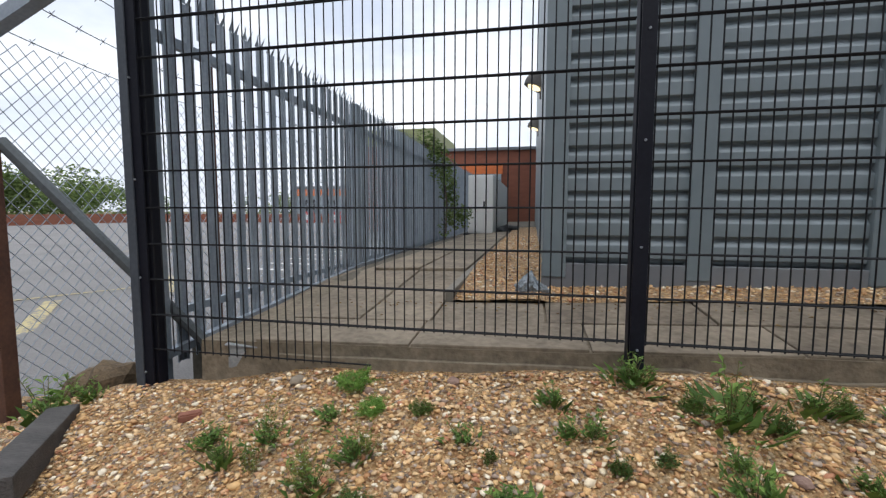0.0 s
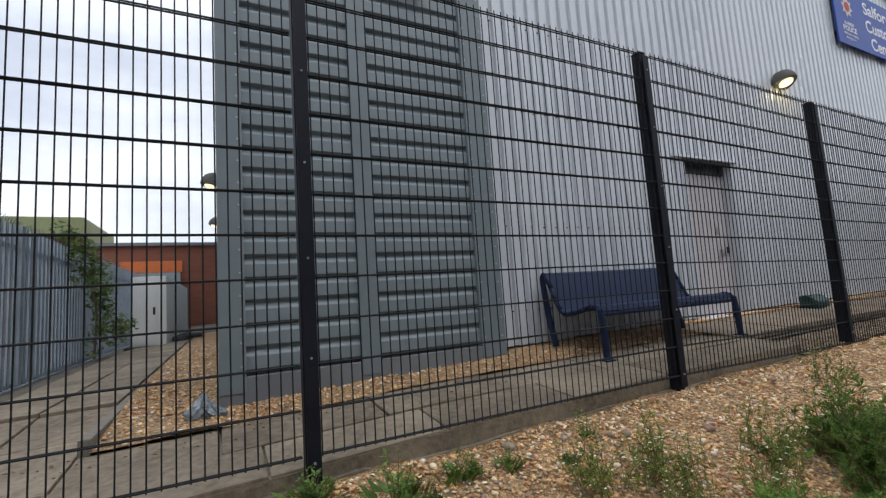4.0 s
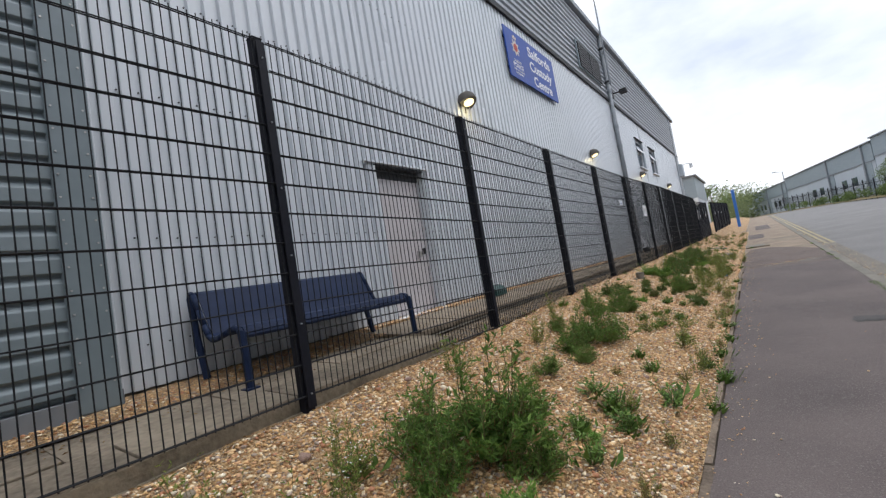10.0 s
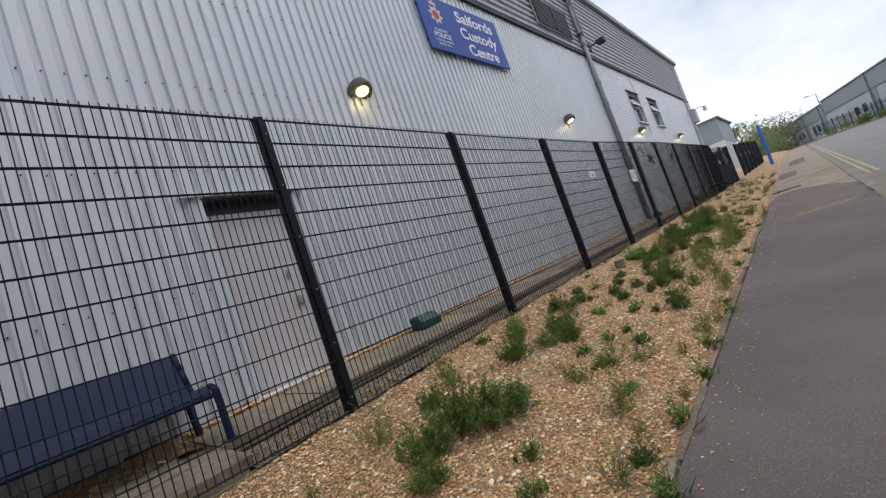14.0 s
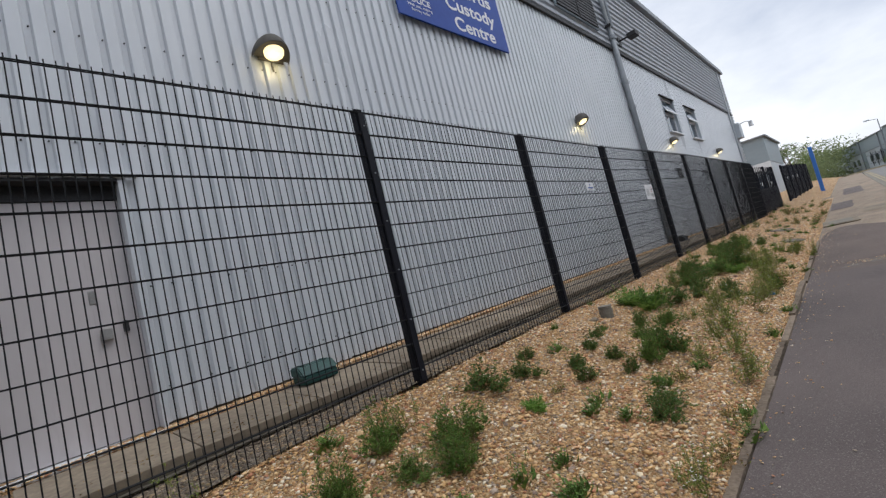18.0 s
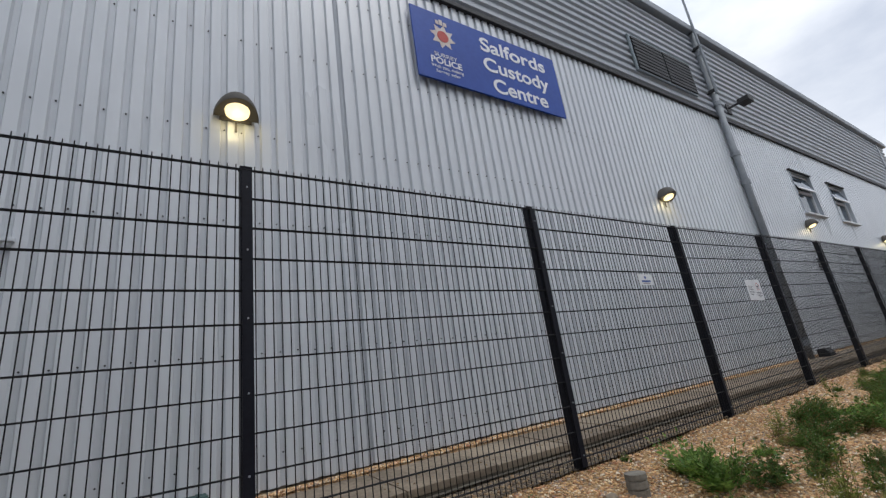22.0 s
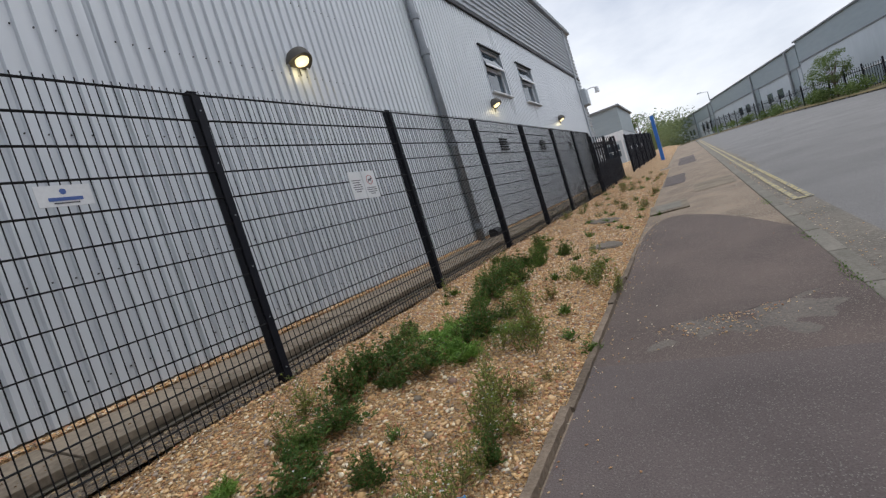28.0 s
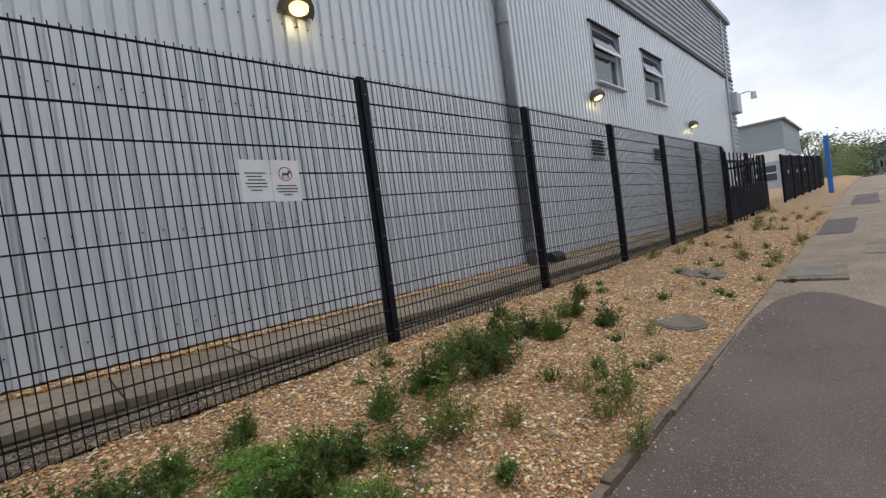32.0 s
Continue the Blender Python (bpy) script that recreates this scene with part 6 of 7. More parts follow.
        for i in range(34):
            a = r.uniform(0, 2 * math.pi)
            rr = 0.13 * r.random()
            p = Vector((rr * math.cos(a), rr * math.sin(a), -0.01))
            out = r.uniform(0.15, 1.1)
            d = Vector((math.cos(a) * out, math.sin(a) * out, 1)).normalized()
            side = d.cross(Vector((math.cos(a), math.sin(a), -0.4))).normalized()
            ll, droop = r.uniform(0.16, 0.4), r.uniform(0.0, 0.12)
            prev = p
            for k in range(1, 8):
                t = k / 7
                q = p + d * ll * t - Vector((0, 0, droop * t * t)) + side * 0.02 * math.sin(3 * t + i)
                st.stalk(prev, q, 0.003 * (1.2 - t))
                prev = q
                w = 0.075 * math.sin(math.pi * (0.12 + 0.85 * t)) ** 0.8 * r.uniform(0.75, 1.2)
                for e in (-1, 1):
                    lf.leaf(q - d * 0.02, side * e + d * r.uniform(0.5, 1.1) + rdir(r) * 0.15, d.cross(side) + rdir(r) * 0.3, w, w * 0.5, 0.3)
            lf.leaf(prev, d - Vector((0, 0, droop)), d.cross(side), 0.06, 0.022, 0.3)
    lm = {"bush": "leaf_mid", "dark": "leaf_dark", "wisp": "leaf_yellow", "dry": "leaf_yellow", "fern": "leaf_light", "tuft": "leaf_mid", "dock": "leaf_mid"}[kind]
    lab = {"bush": "leafy green weed bush growing in gravel", "dark": "dark green leafy weed growing in gravel", "wisp": "wispy weed with tiny white flowers in gravel",
           "dry": "half-dried brown and green weed in gravel", "fern": "bright green feathery weed low on gravel", "tuft": "small tuft of grass in gravel", "dock": "broad-leaved upright green weed in gravel"}[kind]
    ob = thing("weed_plant", lab, "weed", "weeds in the gravel")
    if st.v:
        part("stem", st.mesh("stem", M["stem"]), None, ob)["kind"] = "stuff"
    part("foliage", lf.mesh("foliage", M[lm]), None, ob)["kind"] = "stuff"
    if dry.v:
        part("dry_foliage", dry.mesh("dry_foliage", M["leaf_dry"]), None, ob, "dried brown leaves")["kind"] = "stuff"
    if fl.v:
        part("blossom", fl.mesh("blossom", M["petal"]), None, ob, "tiny white flowers")["kind"] = "stuff"
    return ob


PLANTS = {
    "bush": ";".join((
        "5.2 1.2 0.8;5.45 1.25 0.8;5.7 1.12 0.8;5.0 1.05 0.6",
        "0.48 1.88 0.33;15.76 1.38 0.7",
        "2.95 1.2 1.4;3.2 1.05 1.45;3.4 1.2 1.0;3.15 0.8 0.85;5.3 1.3 0.65;5.9 1.08 0.65;7.45 1.35 0.75;7.1 1.6 0.6;9.65 0.92 0.75;9.85 1.05 0.6;10.45 1.1 0.6;4.5 1.25 0.55;5.6 1.55 0.5;16.5 1.15 0.7;15.95 1.32 0.9;15.6 1.5 0.8;14.6 1.3 0.7;14.5 1.25 0.7;-0.6 1.84 0.25;0.5 1.86 0.25",
        "1.02 1.93 0.25;17.1 1.35 0.6;12.35 1.3 0.5;6.05 1.13 0.65;3.65 1.05 0.8;5.1 1.12 0.8;5.81 1.05 0.6;7.18 1.18 0.7;9.25 0.88 0.7;13.6 1.47 0.6;-0.57 1.7 0.28;0.54 1.78 0.28;2.75 1.1 0.9;3.6 1.05 0.8;6.6 1.45 0.55;7.0 1.3 0.55",
    )),
    "dark": ";".join((
        "13.11 1.48 0.7;13.23 1.33 0.75;13.33 1.15 0.7;14.33 1.02 0.75;14.69 1.32 0.6;14.53 0.94 0.65;15.26 1.37 0.75;15.96 1.47 0.8;16.44 1.41 0.7;16.65 1.88 0.5;17.24 0.96 0.6;12.56 1.24 0.65;11.76 1.05 0.5;13.06 1.2 0.5",
        "8.44 1.5 0.55;8.74 1.69 0.4;9.25 1.36 0.35;9.59 1.44 0.35;9.18 1.12 0.5;9.31 0.91 0.55;8.6 0.55 0.45;-0.58 1.74 0.35;0.17 1.58 0.24;0.32 1.64 0.24;-0.28 1.62 0.2",
        "9.55 0.72 0.7;8.4 0.5 0.5;9.0 0.92 0.4;8.55 1.53 0.5;13.1 1.44 0.85;12.9 1.2 0.9;12.05 1.15 0.7;11.3 1.22 0.8;11.9 0.7 0.7;11.85 0.98 0.5;13.27 1.39 0.9;14.05 0.95 1.1;14.35 0.9 0.95;15.2 1.36 0.6;16.1 1.4 0.8;17.35 1.0 0.8;16.6 1.0 0.7;17.8 1.6 0.6;14.05 1.72 0.45;14.7 1.22 0.4",
        "13.9 1.1 0.5;7.5 1.28 0.7;8.05 1.6 0.6;-0.3 1.5 0.22;0.2 1.55 0.22;1.5 1.81 0.25;9.3 1.0 0.45;8.9 1.3 0.4;15.07 1.29 0.75;15.58 1.2 1.15;15.8 1.32 1.0;17.13 0.94 0.9;14.27 0.96 0.9;13.95 1.68 0.55;5.81 1.15 0.6;12.86 1.44 0.75;11.89 1.08 0.6;13.36 1.52 0.8;12.23 0.8 0.6;5.75 0.2 0.45",
        "5.6 0.14 0.4;8.7 1.15 0.5;0.75 1.84 0.28;-0.75 1.43 0.25;10.2 1.25 0.6;6.0 1.0 0.5;11.44 1.33 0.75;12.66 0.33 0.6;12.75 1.35 0.6;12.5 0.3 0.6",
    )),
    "wisp": ";".join((
        "13.89 0.77 0.6;16.02 0.35 0.8;15.45 0.15 0.6;15.81 0.61 0.6;11.92 0.76 0.5;5.5 0.3 0.6;5.9 0.22 0.7;6.2 0.5 0.6",
        "9.34 0.26 0.75;2.28 1.34 0.8;1.74 1.58 0.8;-0.77 1.64 0.5;-1.2 1.51 0.45;9.5 0.5 0.6;10.9 0.7 0.7;10.7 0.9 0.6",
        "1.8 1.44 0.9;1.95 1.4 0.8;5.1 1.6 0.8;5.7 0.2 0.6;6.85 0.68 0.6;7.05 0.5 0.6;8.35 0.52 0.6;5.6 0.25 0.8;7.9 0.2 0.7;10.5 0.6 0.8;10.2 0.5 0.8;12.45 0.45 0.8;12.8 0.48 0.8;12.55 1.6 0.9;12.4 1.45 0.7;13.1 0.52 0.8;11.95 0.38 0.8;13.85 0.52 0.8;15.3 0.25 0.9;15.55 0.25 1.0",
        "15.75 1.65 0.9;14.95 0.85 1.0;15.2 1.9 0.5;11.0 0.55 0.7;9.9 0.4 0.7;4.3 0.6 0.5;-0.85 1.6 0.5;6.4 0.8 0.6;17.2 0.6 0.6;4.53 1.23 0.7;1.53 1.55 0.8;1.73 1.33 0.8;13.86 0.55 0.95;14.2 0.53 0.9;15.36 0.15 0.8;15.67 0.31 0.8;12.33 1.49 0.9;6.93 0.58 0.6;8.04 0.2 0.6;13.7 0.75 0.9",
        "15.81 0.61 0.6;4.14 1.27 0.6;6.14 0.68 0.6;-1.2 1.67 0.5;-0.93 1.49 0.55;-0.6 1.8 0.5;2.09 1.51 0.8;2.53 1.48 0.9;5.6 1.75 0.8;6.1 1.7 0.8;11.6 0.5 0.9;11.3 0.7 0.8;7.3 1.65 0.7;3.9 1.75 0.8;12.15 0.38 0.7",
    )),
    "dry": ";".join((
        "13.86 1.62 0.45;12.24 1.47 0.6;15.14 0.87 0.5",
        "8.37 1.2 0.5;-0.64 1.85 0.35;9.05 0.6 0.4",
        "9.62 0.28 0.9;9.2 0.22 0.9;8.25 0.18 0.7;9.45 0.25 0.8;12.65 0.25 0.9;14.9 0.7 0.9;5.2 0.35 0.6;4.0 0.3 0.6;6.0 0.3 0.7;7.3 0.3 0.6;3.4 0.35 0.6;11.3 0.35 0.7;4.9 0.8 0.6;3.8 1.9 0.6;13.6 0.3 0.7;15.05 0.87 0.9;15.2 0.75 0.7;9.71 0.27 0.6;9.5 0.2 0.8;13.82 0.83 0.7",
        "2.2 1.3 0.8;10.0 0.35 0.7;13.3 0.45 0.7;12.9 0.3 0.7;4.3 1.5 0.5;11.85 0.6 0.6;11.6 1.45 0.5;5.0 1.5 0.5;4.6 1.6 0.5;13.1 0.35 0.6;12.75 0.24 0.8;12.95 0.22 0.7;8.7 0.22 0.6;6.6 0.2 0.6;5.4 0.22 0.5",
    )),
    "fern": ";".join((
        "13.71 1.17 0.8;13.85 1.12 0.9;14.06 1.11 0.85;13.76 0.79 0.6;13.94 1.43 0.8;14.13 1.22 0.9;14.04 0.86 0.8;15.6 1.36 0.8;16.49 1.11 0.8;13.9 1.14 0.9;3.75 0.7 0.5",
        "8.04 1.21 0.5;7.91 1.32 0.45;8.88 0.91 0.35;2.61 1.18 0.7;2.55 1.01 0.7;2.58 1.3 0.7;-0.98 2.04 0.6;14.19 0.8 0.7;14.7 1.28 0.7;13.59 1.05 0.8",
        "2.35 1.0 1.1;2.6 0.85 1.1;2.78 0.72 1.0;-1.05 2.12 0.6;7.85 1.15 0.6;8.0 1.25 0.6;8.48 1.3 0.5;9.27 1.22 0.5;13.95 1.2 0.95;14.25 1.15 0.9;13.7 1.15 0.8;13.95 1.5 0.8;13.7 1.45 0.8;16.5 1.3 0.8;11.92 1.44 0.4;6.5 0.5 0.35;14.5 1.3 0.4;2.1 0.95 0.7;13.86 1.19 0.9;13.53 1.32 0.9",
        "13.66 0.97 0.8;14.04 0.95 0.7;16.39 1.06 0.9;2.12 1.16 0.9;2.33 0.99 0.9;-0.83 1.88 0.45;0.46 1.84 0.45",
    )),
    "tuft": ";".join((
        "8.88 0.64 0.9;8.37 0.93 0.9;-1.49 1.65 0.9;-0.04 1.92 0.9;0.1 1.75 0.9;8.3 0.7 0.8;9.4 0.55 0.8",
        "-1.2 1.65 1;-0.8 1.6 1;-1.5 1.65 0.8;-0.9 1.45 1.1;0.0 1.75 0.7;0.3 2.08 1.3;4.2 0.65 1.4;4.0 0.5 1.2;3.8 0.75 1.4;4.4 0.85 1.3;6.8 0.75 0.8;8.9 0.7 0.8;16.25 0.7 0.9;14.8 0.5 0.8;16.5 0.45 0.8;15.9 0.5 0.8;15.8 0.82 0.9;12.2 0.6 0.7;10.9 0.9 0.7;0.9 1.6 1.0",
        "1.2 1.9 1.0;2.6 1.45 1.2;5.5 0.75 0.9;7.6 0.8 0.8;-2.7 1.9 1.6;-2.6 2.05 1.4;-2.9 2.2 1.7;16.9 0.8 0.9;18.4 0.9 1.0;19.2 0.5 0.9;20.0 1.2 1.0;20.4 -0.05 0.8;-1.0 1.8 0.8;-0.4 1.7 0.9;0.55 1.65 0.9;0.7 1.95 1.0;4.63 0.37 1.5;4.31 0.66 1.6;4.1 0.55 1.3;16.72 0.4 0.8",
        "14.24 0.32 0.9;14.78 0.48 0.9;14.12 0.15 0.9;15.12 1.79 0.9;5.57 0.1 1.2;6.3 0.16 1.1;7.0 0.14 1;7.6 0.18 1;8.6 0.14 1;3.5 0.6 1.2;3.2 0.25 1.1;4.9 0.14 1.1;10.6 0.2 1;11.6 0.18 1;6.76 0.76 1;1.4 1.0 1;1.9 0.7 1;0.8 1.2 1.1;0.2 1.2 1;5.2 0.6 0.9",
        "9.1 1.6 0.9;9.9 1.5 0.8;8.2 0.9 0.8;12.6 0.9 0.8;-1.32 1.54 1;-0.2 1.45 1;0.29 2.05 1.2;0.92 1.93 1;0.55 1.54 1.1;0.6 1.86 1.6",
    )),
    "dock": ";".join((
        "10.99 1.37 0.8;11.2 1.33 0.85",
        "8.07 1.52 0.75;8.94 1.29 0.45;10.42 1.05 0.95;10.5 1.12 0.8;10.33 1.0 0.7;12.0 1.2 0.5;13.2 1.15 0.6;7.35 1.5 0.5",
        "11.05 1.6 0.75;10.9 1.48 0.65;9.7 1.1 0.7",
    )),
}
pr = random.Random(11)
far_grass = ";".join("%.2f %.2f %.2f" % (pr.uniform(20.5, 33.5), pr.uniform(0.15, 2.0), pr.uniform(0.4, 0.8)) for q in range(26))
PLANTS["dry"] += ";" + far_grass
PLANTS["tuft"] += ";" + ";".join("%.2f %.2f %.2f" % (pr.uniform(0.5, 33), pr.uniform(0.15, 2.05), pr.uniform(0.5, 1.0)) for q in range(50))
GROWTH = {"bush": 1.08, "dark": 1.14, "wisp": 1.25, "dry": 1.25, "fern": 1.12, "tuft": 1.1, "dock": 1.4}
grown = []
low_growth = {"stem": Leaves(), "foliage": Leaves(), "dry_foliage": Leaves()}
for kind, text in PLANTS.items():
    models = [weed(kind, 100 + 17 * i) for i in range(3)]
    used = [False] * 3
    for i, row in enumerate(text.split(";")):
        x, y, s = (float(q) for q in row.split())
        s *= GROWTH[kind] if x > 1.5 else 0.97
        if kind != "tuft" and any(math.hypot(x - a, y - b) < (0.2 if x > 1.5 else 0.15) for a, b in grown):
            continue
        if kind != "tuft":
            grown.append((x, y))
        m = pose(x, y, (bed_z(x, y) if y > 0.14 else pave_z(x)) + 0.004, pr.uniform(-9, 9), pr.uniform(-9, 9), pr.uniform(0, 360)) @ Matrix.Diagonal((s * pr.uniform(0.8, 1.25), s * pr.uniform(0.8, 1.25), s * pr.uniform(0.75, 1.2), 1))
        k = i % 3
        if kind == "tuft" or (kind == "dry" and x > 20):
            for ob in models[k].children:
                heap = low_growth[ob.name.split(".")[0]]
                o = len(heap.v)
                heap.v += [tuple(m @ v.co) for v in ob.data.vertices]
                heap.f += [tuple(o + q for q in f.vertices) for f in ob.data.polygons]
        elif used[k]:
            copy_thing(models[k], m)
        else:
            used[k] = True
            models[k].matrix_basis = m
    for k in range(3):
        if not used[k]:
            for ob in list(models[k].children) + [models[k]]:
                bpy.data.objects.remove(ob)
grass = thing("grass_tufts", "scattered small tufts of grass and dry stalks in the gravel", "grass", kind="stuff")
for name, key in (("stem", "stem"), ("foliage", "leaf_mid"), ("dry_foliage", "leaf_dry")):
    if low_growth[name].v:
        part(name, low_growth[name].mesh(name, M[key]), None, grass)["kind"] = "stuff"

# ---- trees, hedges, woods ----


def leaf_cloud(lobes, count, size, seed, flat=0.5):
    """Leaf faces spread through uneven lobes (x, y, z, rx, ry, rz); gaps where the noise is low."""
    r = random.Random(seed)
    v, f = [], []
    weights = [a[3] * a[4] * a[5] for a in lobes]
    while len(f) < count:
        cx, cy, cz, rx, ry, rz = r.choices(lobes, weights)[0]
        d = Vector((r.gauss(0, 1), r.gauss(0, 1), r.gauss(0, 1))).normalized()
        k = r.random() ** 0.45
        p = Vector((cx + d.x * rx * k, cy + d.y * ry * k, cz + d.z * rz * k))
        if noise.noise(p / (size * 5.0)) < -0.12:
            continue
        a = Vector((r.gauss(0, 1), r.gauss(0, 1), r.gauss(0, 1) * flat)).normalized() * size * r.uniform(0.5, 1.2)
        b = a.cross(Vector((r.gauss(0, 1), r.gauss(0, 1), r.gauss(0, 1)))).normalized() * size * r.uniform(0.25, 0.55)
        o = len(v)
        v += [tuple(p - a * 0.5), tuple(p + b * 0.5), tuple(p + a * 0.5), tuple(p - b * 0.5)]
        f.append((o, o + 1, o + 2, o + 3))
    return v, f


def tree(x, y, z, h, w, seed, label, count=2600, size=0.16, bare=False):
    r = random.Random(seed)
    ob = thing("tree", label, "tree", at=pose(x, y, z))
    bm = bmesh.new()
    top = (0.04 * h * r.uniform(-1, 1), 0.04 * h * r.uniform(-1, 1), h * 0.62)
    tube(bm, (0, 0, -0.1), (top[0] * 0.4, top[1] * 0.4, h * 0.3), 0.028 * h, 8, 0.02 * h)
    tube(bm, (top[0] * 0.4, top[1] * 0.4, h * 0.3), top, 0.02 * h, 8, 0.01 * h)
    lobes = []
    for k in range(11 if bare else 20):
        a = k * 2.4 + r.uniform(-0.4, 0.4)
        zz = h * r.uniform(0.38, 0.95)
        rr = w * 0.5 * math.sin(math.pi * min(0.95, (zz / h - 0.15) / 0.9)) * r.uniform(0.5, 1.0)
        q = (rr * math.cos(a), rr * math.sin(a), zz)
        s = r.uniform(0.3, 0.7)
        st = (top[0] * s, top[1] * s, h * 0.62 * s + 0.1)
        tube(bm, st, q, 0.008 * h, 5, 0.003 * h)
        lobes.append((q[0], q[1], q[2], w * 0.2, w * 0.2, h * 0.13))
        if bare:
            for j in range(5):
                t2 = (q[0] + r.uniform(-0.2, 0.2) * w, q[1] + r.uniform(-0.2, 0.2) * w, q[2] + r.uniform(0, 0.12) * h)
                tube(bm, q, t2, 0.003 * h, 4, 0.001 * h)
    part("trunk", bm, M["bark"], ob)
    v, f = leaf_cloud(lobes, count, size, seed)
    part("crown", raw("crown", v, f, M["tree_leaf"]), None, ob)
    return ob


tree(64.2, -12.9, pave_z(64), 4.1, 3.4, 3, "young street tree in full light green leaf", 5000, 0.15)
tree(50.0, -16.2, pave_z(50), 5.9, 2.4, 9, "young street tree beside the warehouse fence", 7000, 0.15)
tree(93, 5.2, pave_z(93), 7.0, 6.5, 5, "thinly leaved tree beyond the blue post", 1500, 0.3, True)


def woods(name, label, lobes, count, size, seed, material="far_leaf"):
    v, f = leaf_cloud(lobes, count, size, seed)
    return tagged(new(name, raw(name, v, f, M[material])), label, "trees", kind="stuff")


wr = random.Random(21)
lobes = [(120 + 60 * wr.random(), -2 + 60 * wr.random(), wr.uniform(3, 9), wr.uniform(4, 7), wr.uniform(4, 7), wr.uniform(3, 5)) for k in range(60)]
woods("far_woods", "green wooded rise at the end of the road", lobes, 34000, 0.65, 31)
lobes = [(96 + 10 * wr.random(), 0.5 + 9 * wr.random(), pave_z(96) + wr.uniform(0.8, 3.2), 2.2, 2.0, 1.5) for k in range(14)]
woods("hedge", "thick green hedge beyond the blue post", lobes, 14000, 0.22, 32)
lobes = [(-48 - 14 * wr.random(), 22 + 34 * wr.random(), wr.uniform(1.0, 4.6), 3.0, 3.0, wr.uniform(1.2, 2.4)) for k in range(54)]
woods("far_woods", "green bushes and trees behind the car park", lobes, 22000, 0.6, 33, "tree_leaf")
lobes = [(-44 + 30 * wr.random(), 62 + 8 * wr.random(), wr.uniform(0.8, 3.0), 3.2, 3.2, wr.uniform(1.2, 2.2)) for k in range(24)]
woods("far_woods", "green bushes behind the low brick wall", lobes, 8000, 0.6, 36)
lobes = []
for k in range(60):
    s = -14 + 70 * wr.random()
    lobes.append((45.7 + s * DIRX, -16.3 + s * DIRY + wr.uniform(-0.4, 0.5), pave_z(45.7 + s) + wr.uniform(0.3, 0.9), 1.4, 0.7, 0.6))
woods("hedge", "rough green shrubs along the dark fence", lobes, 9000, 0.26, 34, "tree_leaf")
lobes = [(-2.0, 9.4, 2.1, 0.3, 0.5, 0.45), (-1.75, 9.7, 1.25, 0.32, 0.4, 0.3), (-2.1, 9.2, 2.65, 0.28, 0.45, 0.3), (-2.0, 9.9, 1.7, 0.22, 0.5, 0.5), (-2.3, 8.9, 2.9, 0.3, 0.4, 0.16), (-1.95, 9.3, 1.1, 0.2, 0.3, 0.3)]
cb = thing("climbing_shrub", "green climbing shrub through the palisade", "shrub", at=pose(0, 0, 0))
v, f = leaf_cloud(lobes, 1500, 0.11, 35)
part("foliage", raw("foliage", v, f, M["tree_leaf"]), None, cb)
part("stem", path_tube(bmesh.new(), [(-2.0, 9.4, 0.78), (-1.98, 9.45, 1.5), (-2.05, 9.3, 2.5)], 0.02, 6), M["bark"], cb)

# ---- covers, drain, litter ----
ch = thing("chamber_cover", "pale concrete-framed access cover in the footway", "access cover", at=pose(21.05, -0.2, pave_z(21.05) + 0.03, 0, -1.8, 3))
part("frame", box(-0.6, 0.6, -0.36, 0.36, -0.1, 0.0, 0.01), M["concrete"], ch)
part("lid", box(-0.44, 0.44, -0.24, 0.24, -0.05, 0.008, 0.006), M["kerb"], ch, "recessed grey lid")
for x, y, a, b in ((17.8, 0.6, 0.28, 0.24), (20.2, 0.95, 0.35, 0.3)):
    c = thing("utility_cover", "dusty brown round cover sunk in gravel", "access cover", at=pose(x, y, bed_z(x, y) + 0.01, 10, -2, 4))
    part("frame", tube(bmesh.new(), (0, 0, -0.06), (0, 0, 0.0), a, 24), M["cover"], c)
    part("lid", tube(bmesh.new(), (0, 0, -0.03), (0, 0, 0.006), a - 0.04, 24), M["cover"], c)
dr = thing("gully_grate", "cast iron road gully grate in the channel", "drain", at=pose(7.78, -2.1, pave_z(7.78) - 0.075, 0, -1.8))
part("frame", box(-0.26, 0.26, -0.24, -0.2, -0.06, 0.0), M["kerb"], dr)
part("frame", box(-0.26, 0.26, 0.2, 0.24, -0.06, 0.0), M["kerb"], dr)
part("frame", box(-0.26, -0.22, -0.2, 0.2, -0.06, 0.0), M["kerb"], dr)
part("frame", box(0.22, 0.26, -0.2, 0.2, -0.06, 0.0), M["kerb"], dr)
part("pit", box(-0.215, 0.215, -0.195, 0.195, -0.05, -0.012), M["dark"], dr)
for k in range(5):
    part("bar", box(-0.215, 0.215, -0.024, 0.024, -0.011, 0.0, 0.003), M["channel"], dr, at=pose(0, -0.15 + 0.075 * k, 0, 0, 0, 8))
sv = thing("stopcock_cover", "small rusty cover crumbling into the tarmac", "access cover", at=pose(7.72, -1.18, pave_z(7.72) + 0.012, 0, -1.8, 5))
part("lid", box(-0.05, 0.05, -0.07, 0.07, -0.03, 0.003, 0.004), M["timber"], sv)


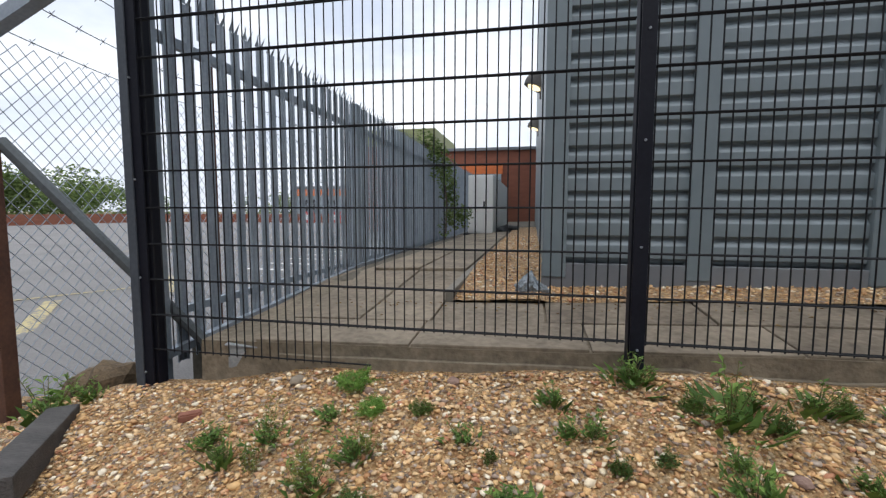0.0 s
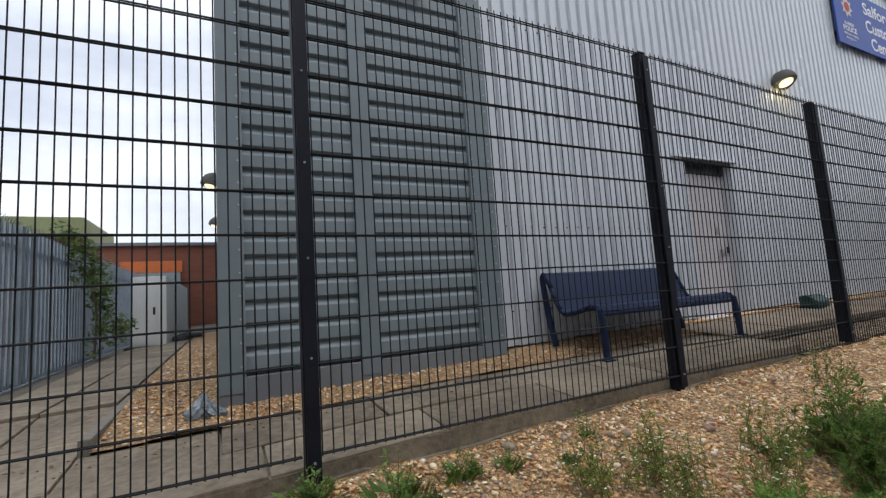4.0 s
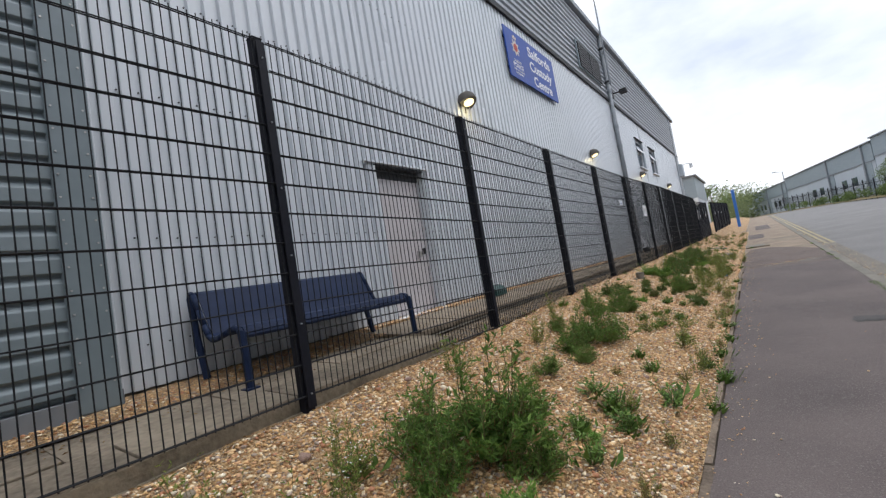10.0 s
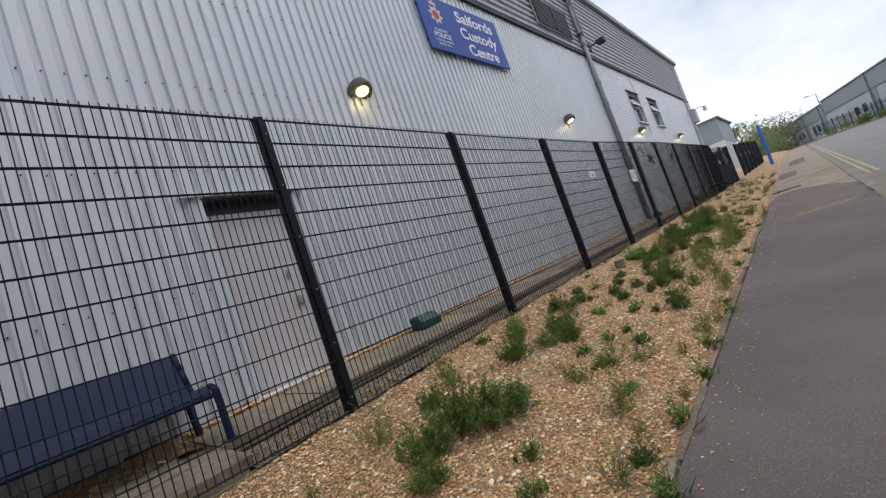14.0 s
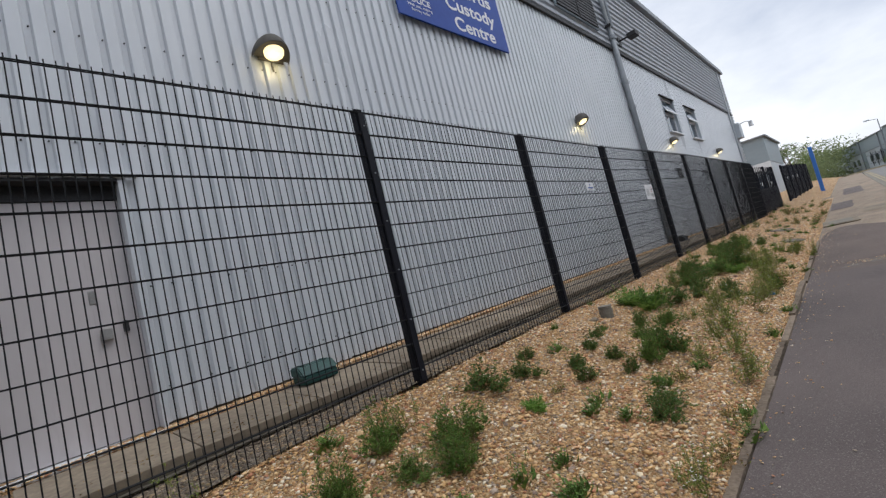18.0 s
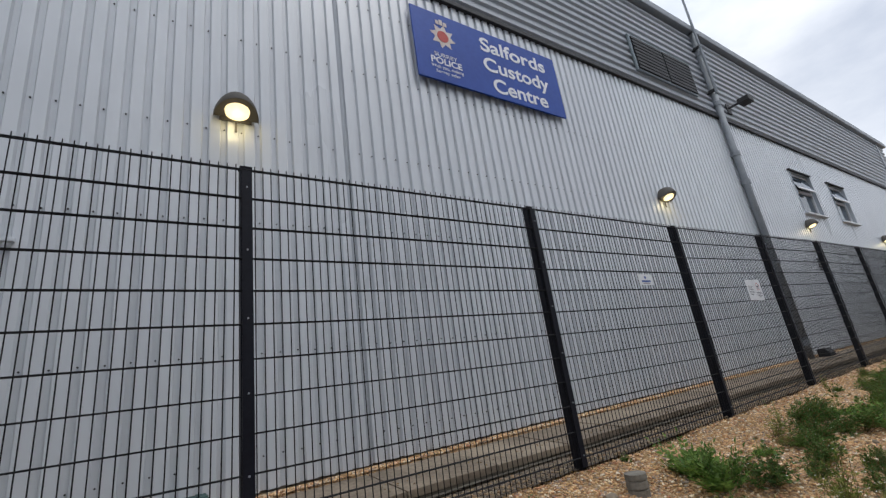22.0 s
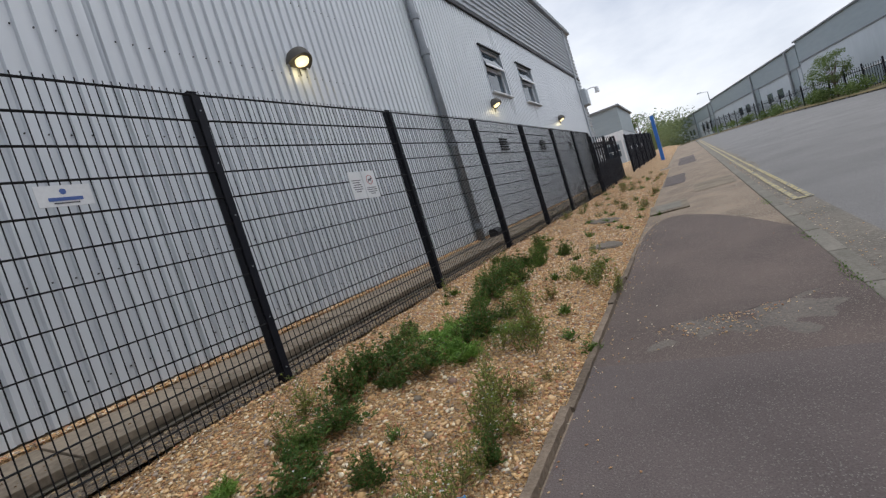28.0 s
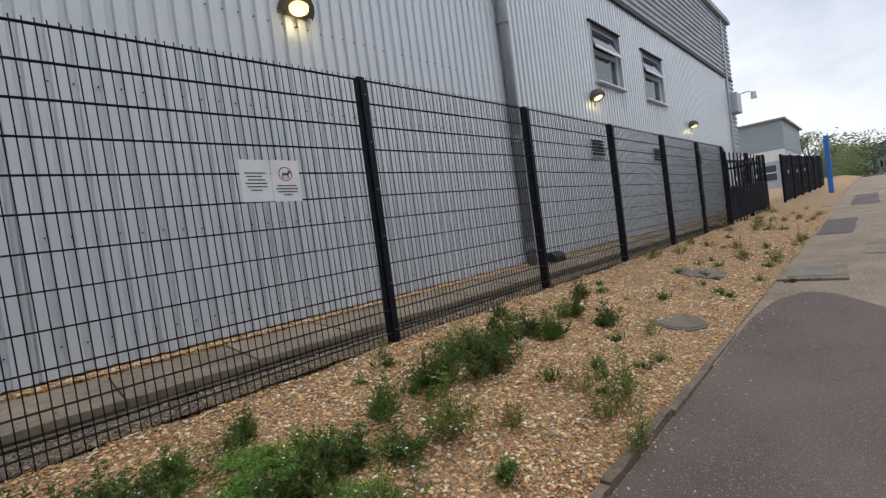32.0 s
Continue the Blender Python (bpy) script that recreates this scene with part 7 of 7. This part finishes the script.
def patch(name, x0, x1, y0, y1, lift, material, label, seed):
    bm = bmesh.new()
    n = 14
    edge = [(x0 + (x1 - x0) * i / n, y0) for i in range(n)] + [(x1, y0 + (y1 - y0) * i / n) for i in range(n)] + [(x1 - (x1 - x0) * i / n, y1) for i in range(n)] + [(x0, y1 - (y1 - y0) * i / n) for i in range(n)]
    vv = []
    for x, y in edge:
        x += 0.06 * noise.noise(Vector((x * 3, y * 3, seed)))
        y += 0.03 * noise.noise(Vector((x * 3, y * 3, seed + 9))) + 0.05 * noise.noise(Vector((x * 11, y * 11, seed)))
        x += 0.06 * noise.noise(Vector((x * 11, y * 11, seed + 4)))
        vv.append(bm.verts.new((x, y, pave_z(x) + lift)))
    bm.faces.new(vv)
    part(name, bm, M[material], pavement, label)


patch("crumbled_hole", 7.58, 7.88, -1.33, -1.03, 0.0125, "timber", "crumbled tarmac round a small cover", 5)
patch("repair_patch", 25.7, 29.2, -0.5, 0.1, 0.006, "path", "dark tarmac repair in the worn footway", 1)
patch("repair_patch", 34.2, 41.0, -0.95, -0.2, 0.006, "path", "dark tarmac repair in the worn footway", 2)
patch("repair_patch", 22.6, 24.2, -1.55, -0.7, 0.006, "concrete", "pale concrete repair in the footway", 3)


def rock(x, y, s, material, label, name="stone", seed=0, box_like=False):
    ob = thing(name, label, name, at=pose(x, y, bed_z(x, y) + s * 0.2, 0, 0, seed * 40))
    bm = bmesh.new()
    if box_like:
        bx(bm, -s, s, -s * 0.55, s * 0.55, -s * 0.4, s * 0.4)
        bmesh.ops.bevel(bm, geom=bm.edges[:], offset=s * 0.16, segments=2, affect="EDGES")
    else:
        bmesh.ops.create_icosphere(bm, subdivisions=2, radius=s)
        for v in bm.verts:
            v.co *= 1 + 0.35 * noise.noise(v.co * (1.3 / s) + Vector((seed, 0, 0)))
            v.co.z *= 0.6
    part("body", bm, M[material], ob, smooth=not box_like)
    return ob


M["pink_stone"] = mat("pinkish_stone", (0.2, 0.12, 0.09), (0.34, 0.23, 0.18), 14, 0.85, 0, 0.3)
rock(-1.75, 1.84, 0.05, "brick", "broken piece of red brick on gravel", "brick_fragment", 1, True)
for i, (x, y, s) in enumerate(((-0.2, 1.78, 0.035), (0.72, 1.62, 0.045), (0.45, 1.45, 0.04), (10.15, 1.6, 0.05), (10.2, 1.72, 0.07), (9.95, 1.4, 0.04), (13.0, 1.0, 0.05), (13.3, 0.9, 0.06), (12.7, 0.75, 0.05), (1.2, 1.45, 0.04), (3.9, 1.4, 0.05), (2.5, 1.75, 0.06), (2.0, 1.9, 0.05), (16.9, 0.9, 0.05), (18.1, 1.2, 0.06), (5.0, 0.6, 0.04), (6.6, 1.2, 0.04), (-0.9, 2.0, 0.04), (-1.3, 2.05, 0.06), (-0.5, 2.08, 0.05), (1.3, 2.05, 0.06), (3.6, 1.95, 0.05))):
    rock(x, y, s * 0.62, "pink_stone" if i % 2 else "concrete", "weathered fist-sized stone lying on gravel", "stone", i)
blk = thing("concrete_stub", "short round concrete stub beside the fence", "concrete block", at=pose(10.45, 1.68, bed_z(10.45, 1.68)))
for z0, z1, r in ((-0.05, 0.03, 0.078), (0.03, 0.042, 0.07), (0.042, 0.088, 0.078), (0.088, 0.098, 0.07), (0.098, 0.135, 0.078)):
    part("ring", tube(bmesh.new(), (0, 0, z0), (0, 0, z1), r, 18, r * 0.98), M["kerb"], blk)
tb = thing("timber_baulk", "dark weathered timber baulk lying on gravel", "timber", at=pose(-2.32, 1.56, 0.3, 0, 4, 128))
part("beam", box(-0.42, 0.42, -0.07, 0.07, -0.06, 0.06, 0.012), M["timber"], tb)
sm = thing("tree_stump", "rotten tree stump by the chain-link fence", "stump", at=pose(-2.75, 2.35, 0.2))
bm = bmesh.new()
bmesh.ops.create_icosphere(bm, subdivisions=3, radius=0.22)
for v in bm.verts:
    v.co *= 1 + 0.5 * noise.noise(v.co * 7)
    v.co.z *= 0.9
part("wood", bm, M["stump"], sm)
for k, (a, b, c) in enumerate(((0.35, -0.25, -0.05), (0.3, -0.4, 0.05), (-0.35, -0.3, 0.02), (0.1, -0.5, 0.0))):
    part("root", tube(bmesh.new(), (0, 0, 0), (a, b, c), 0.03, 6, 0.008), M["stump"], sm)
bag = thing("plastic_bag", "crumpled clear plastic bag draped against the corner", "bag", at=pose(-0.2, 3.27, 0.775))
for dx, dz, w, h, sd in ((0.0, 0.0, 0.075, 0.19, 0.0), (0.115, 0.0, 0.07, 0.13, 3.1)):
    bm = bmesh.new()
    bmesh.ops.create_icosphere(bm, subdivisions=4, radius=1.0)
    for v in bm.verts:
        up = v.co.z * 0.5 + 0.5
        at = math.atan2(v.co.y, v.co.x)
        fold = 1 + 0.16 * math.sin(9 * at + 5 * up + sd) + 0.45 * noise.noise(v.co * 2.3 + Vector((sd, 0, 0))) + 0.2 * noise.noise(v.co * 7 + Vector((sd, 0, 0)))
        k = w * (1.25 - 0.85 * up) * fold
        v.co = Vector((v.co.x * k + dx + 0.05 * up * math.sin(2 + sd), v.co.y * k * 0.7, h * up * (0.85 + 0.3 * noise.noise(Vector((at, sd, 1)))) + dz))
    part("film", bm, M["bag"], bag)
lt = thing("litter", "clear plastic tub dropped under the fence", "litter", at=pose(-1.72, 2.3, 0.49, 5, 4, 10))
part("tub", box(-0.12, 0.12, -0.07, 0.07, -0.02, 0.12, 0.02), M["tub"], lt)
part("rim", box(-0.13, 0.13, -0.08, 0.08, 0.121, 0.131, 0.004), M["tub"], lt)
lb = thing("litter", "crumpled blue wrapper on the gravel", "litter", at=pose(12.36, 0.38, bed_z(12.36, 0.38) + 0.02))
bm = bmesh.new()
bmesh.ops.create_icosphere(bm, subdivisions=2, radius=0.036)
for v in bm.verts:
    v.co *= 1 + 0.8 * noise.noise(v.co * 40)
    v.co.z *= 0.5
part("wrapper", bm, M["blue_litter"], lb)

# moss and grass in the kerb joint
vv = Leaves()
mr = random.Random(8)
for i in range(650):
    c = mr.choice((3.2, 6.0, 6.4, 7.4, 8.5, 9.6, 10.1, 13.9, 14.9, 15.2, 16.4, 18.9))
    x, y = c + mr.gauss(0, 0.13), -1.61 + mr.gauss(0, 0.025)
    a = mr.uniform(0, 6.28)
    vv.leaf((x, y, pave_z(x) + 0.008), (math.cos(a), math.sin(a), mr.uniform(0.3, 1.5)), (math.sin(a), -math.cos(a), 0), mr.uniform(0.01, 0.03), 0.005, 0.6)
tagged(new("kerb_moss", vv.mesh("kerb_moss", M["leaf_mid"])), "tufts of moss and grass along the kerb joint", "moss", kind="stuff")

# dead leaves and crumbs along the fence foot and on the slabs
vv = Leaves()
lr = random.Random(15)
for i in range(2600):
    x = lr.uniform(-1.6, 24)
    if lr.random() < 0.6:
        y = 2.17 - abs(lr.gauss(0, 0.07))
        z = bed_z(x, y) + 0.012
    else:
        y = 3.03 - abs(lr.gauss(0, 0.16))
        z = slab_z(x, y) + 0.008
    a = lr.uniform(0, 6.28)
    vv.leaf((x, y, z), (math.cos(a), math.sin(a), lr.uniform(0, 0.4)), (0, 0, 1), lr.uniform(0.012, 0.035), lr.uniform(0.006, 0.014), 0.5)
tagged(new("leaf_litter", vv.mesh("leaf_litter", M["leaf_dry"])), "dry brown leaf litter along the fence foot", "leaf litter", kind="stuff")
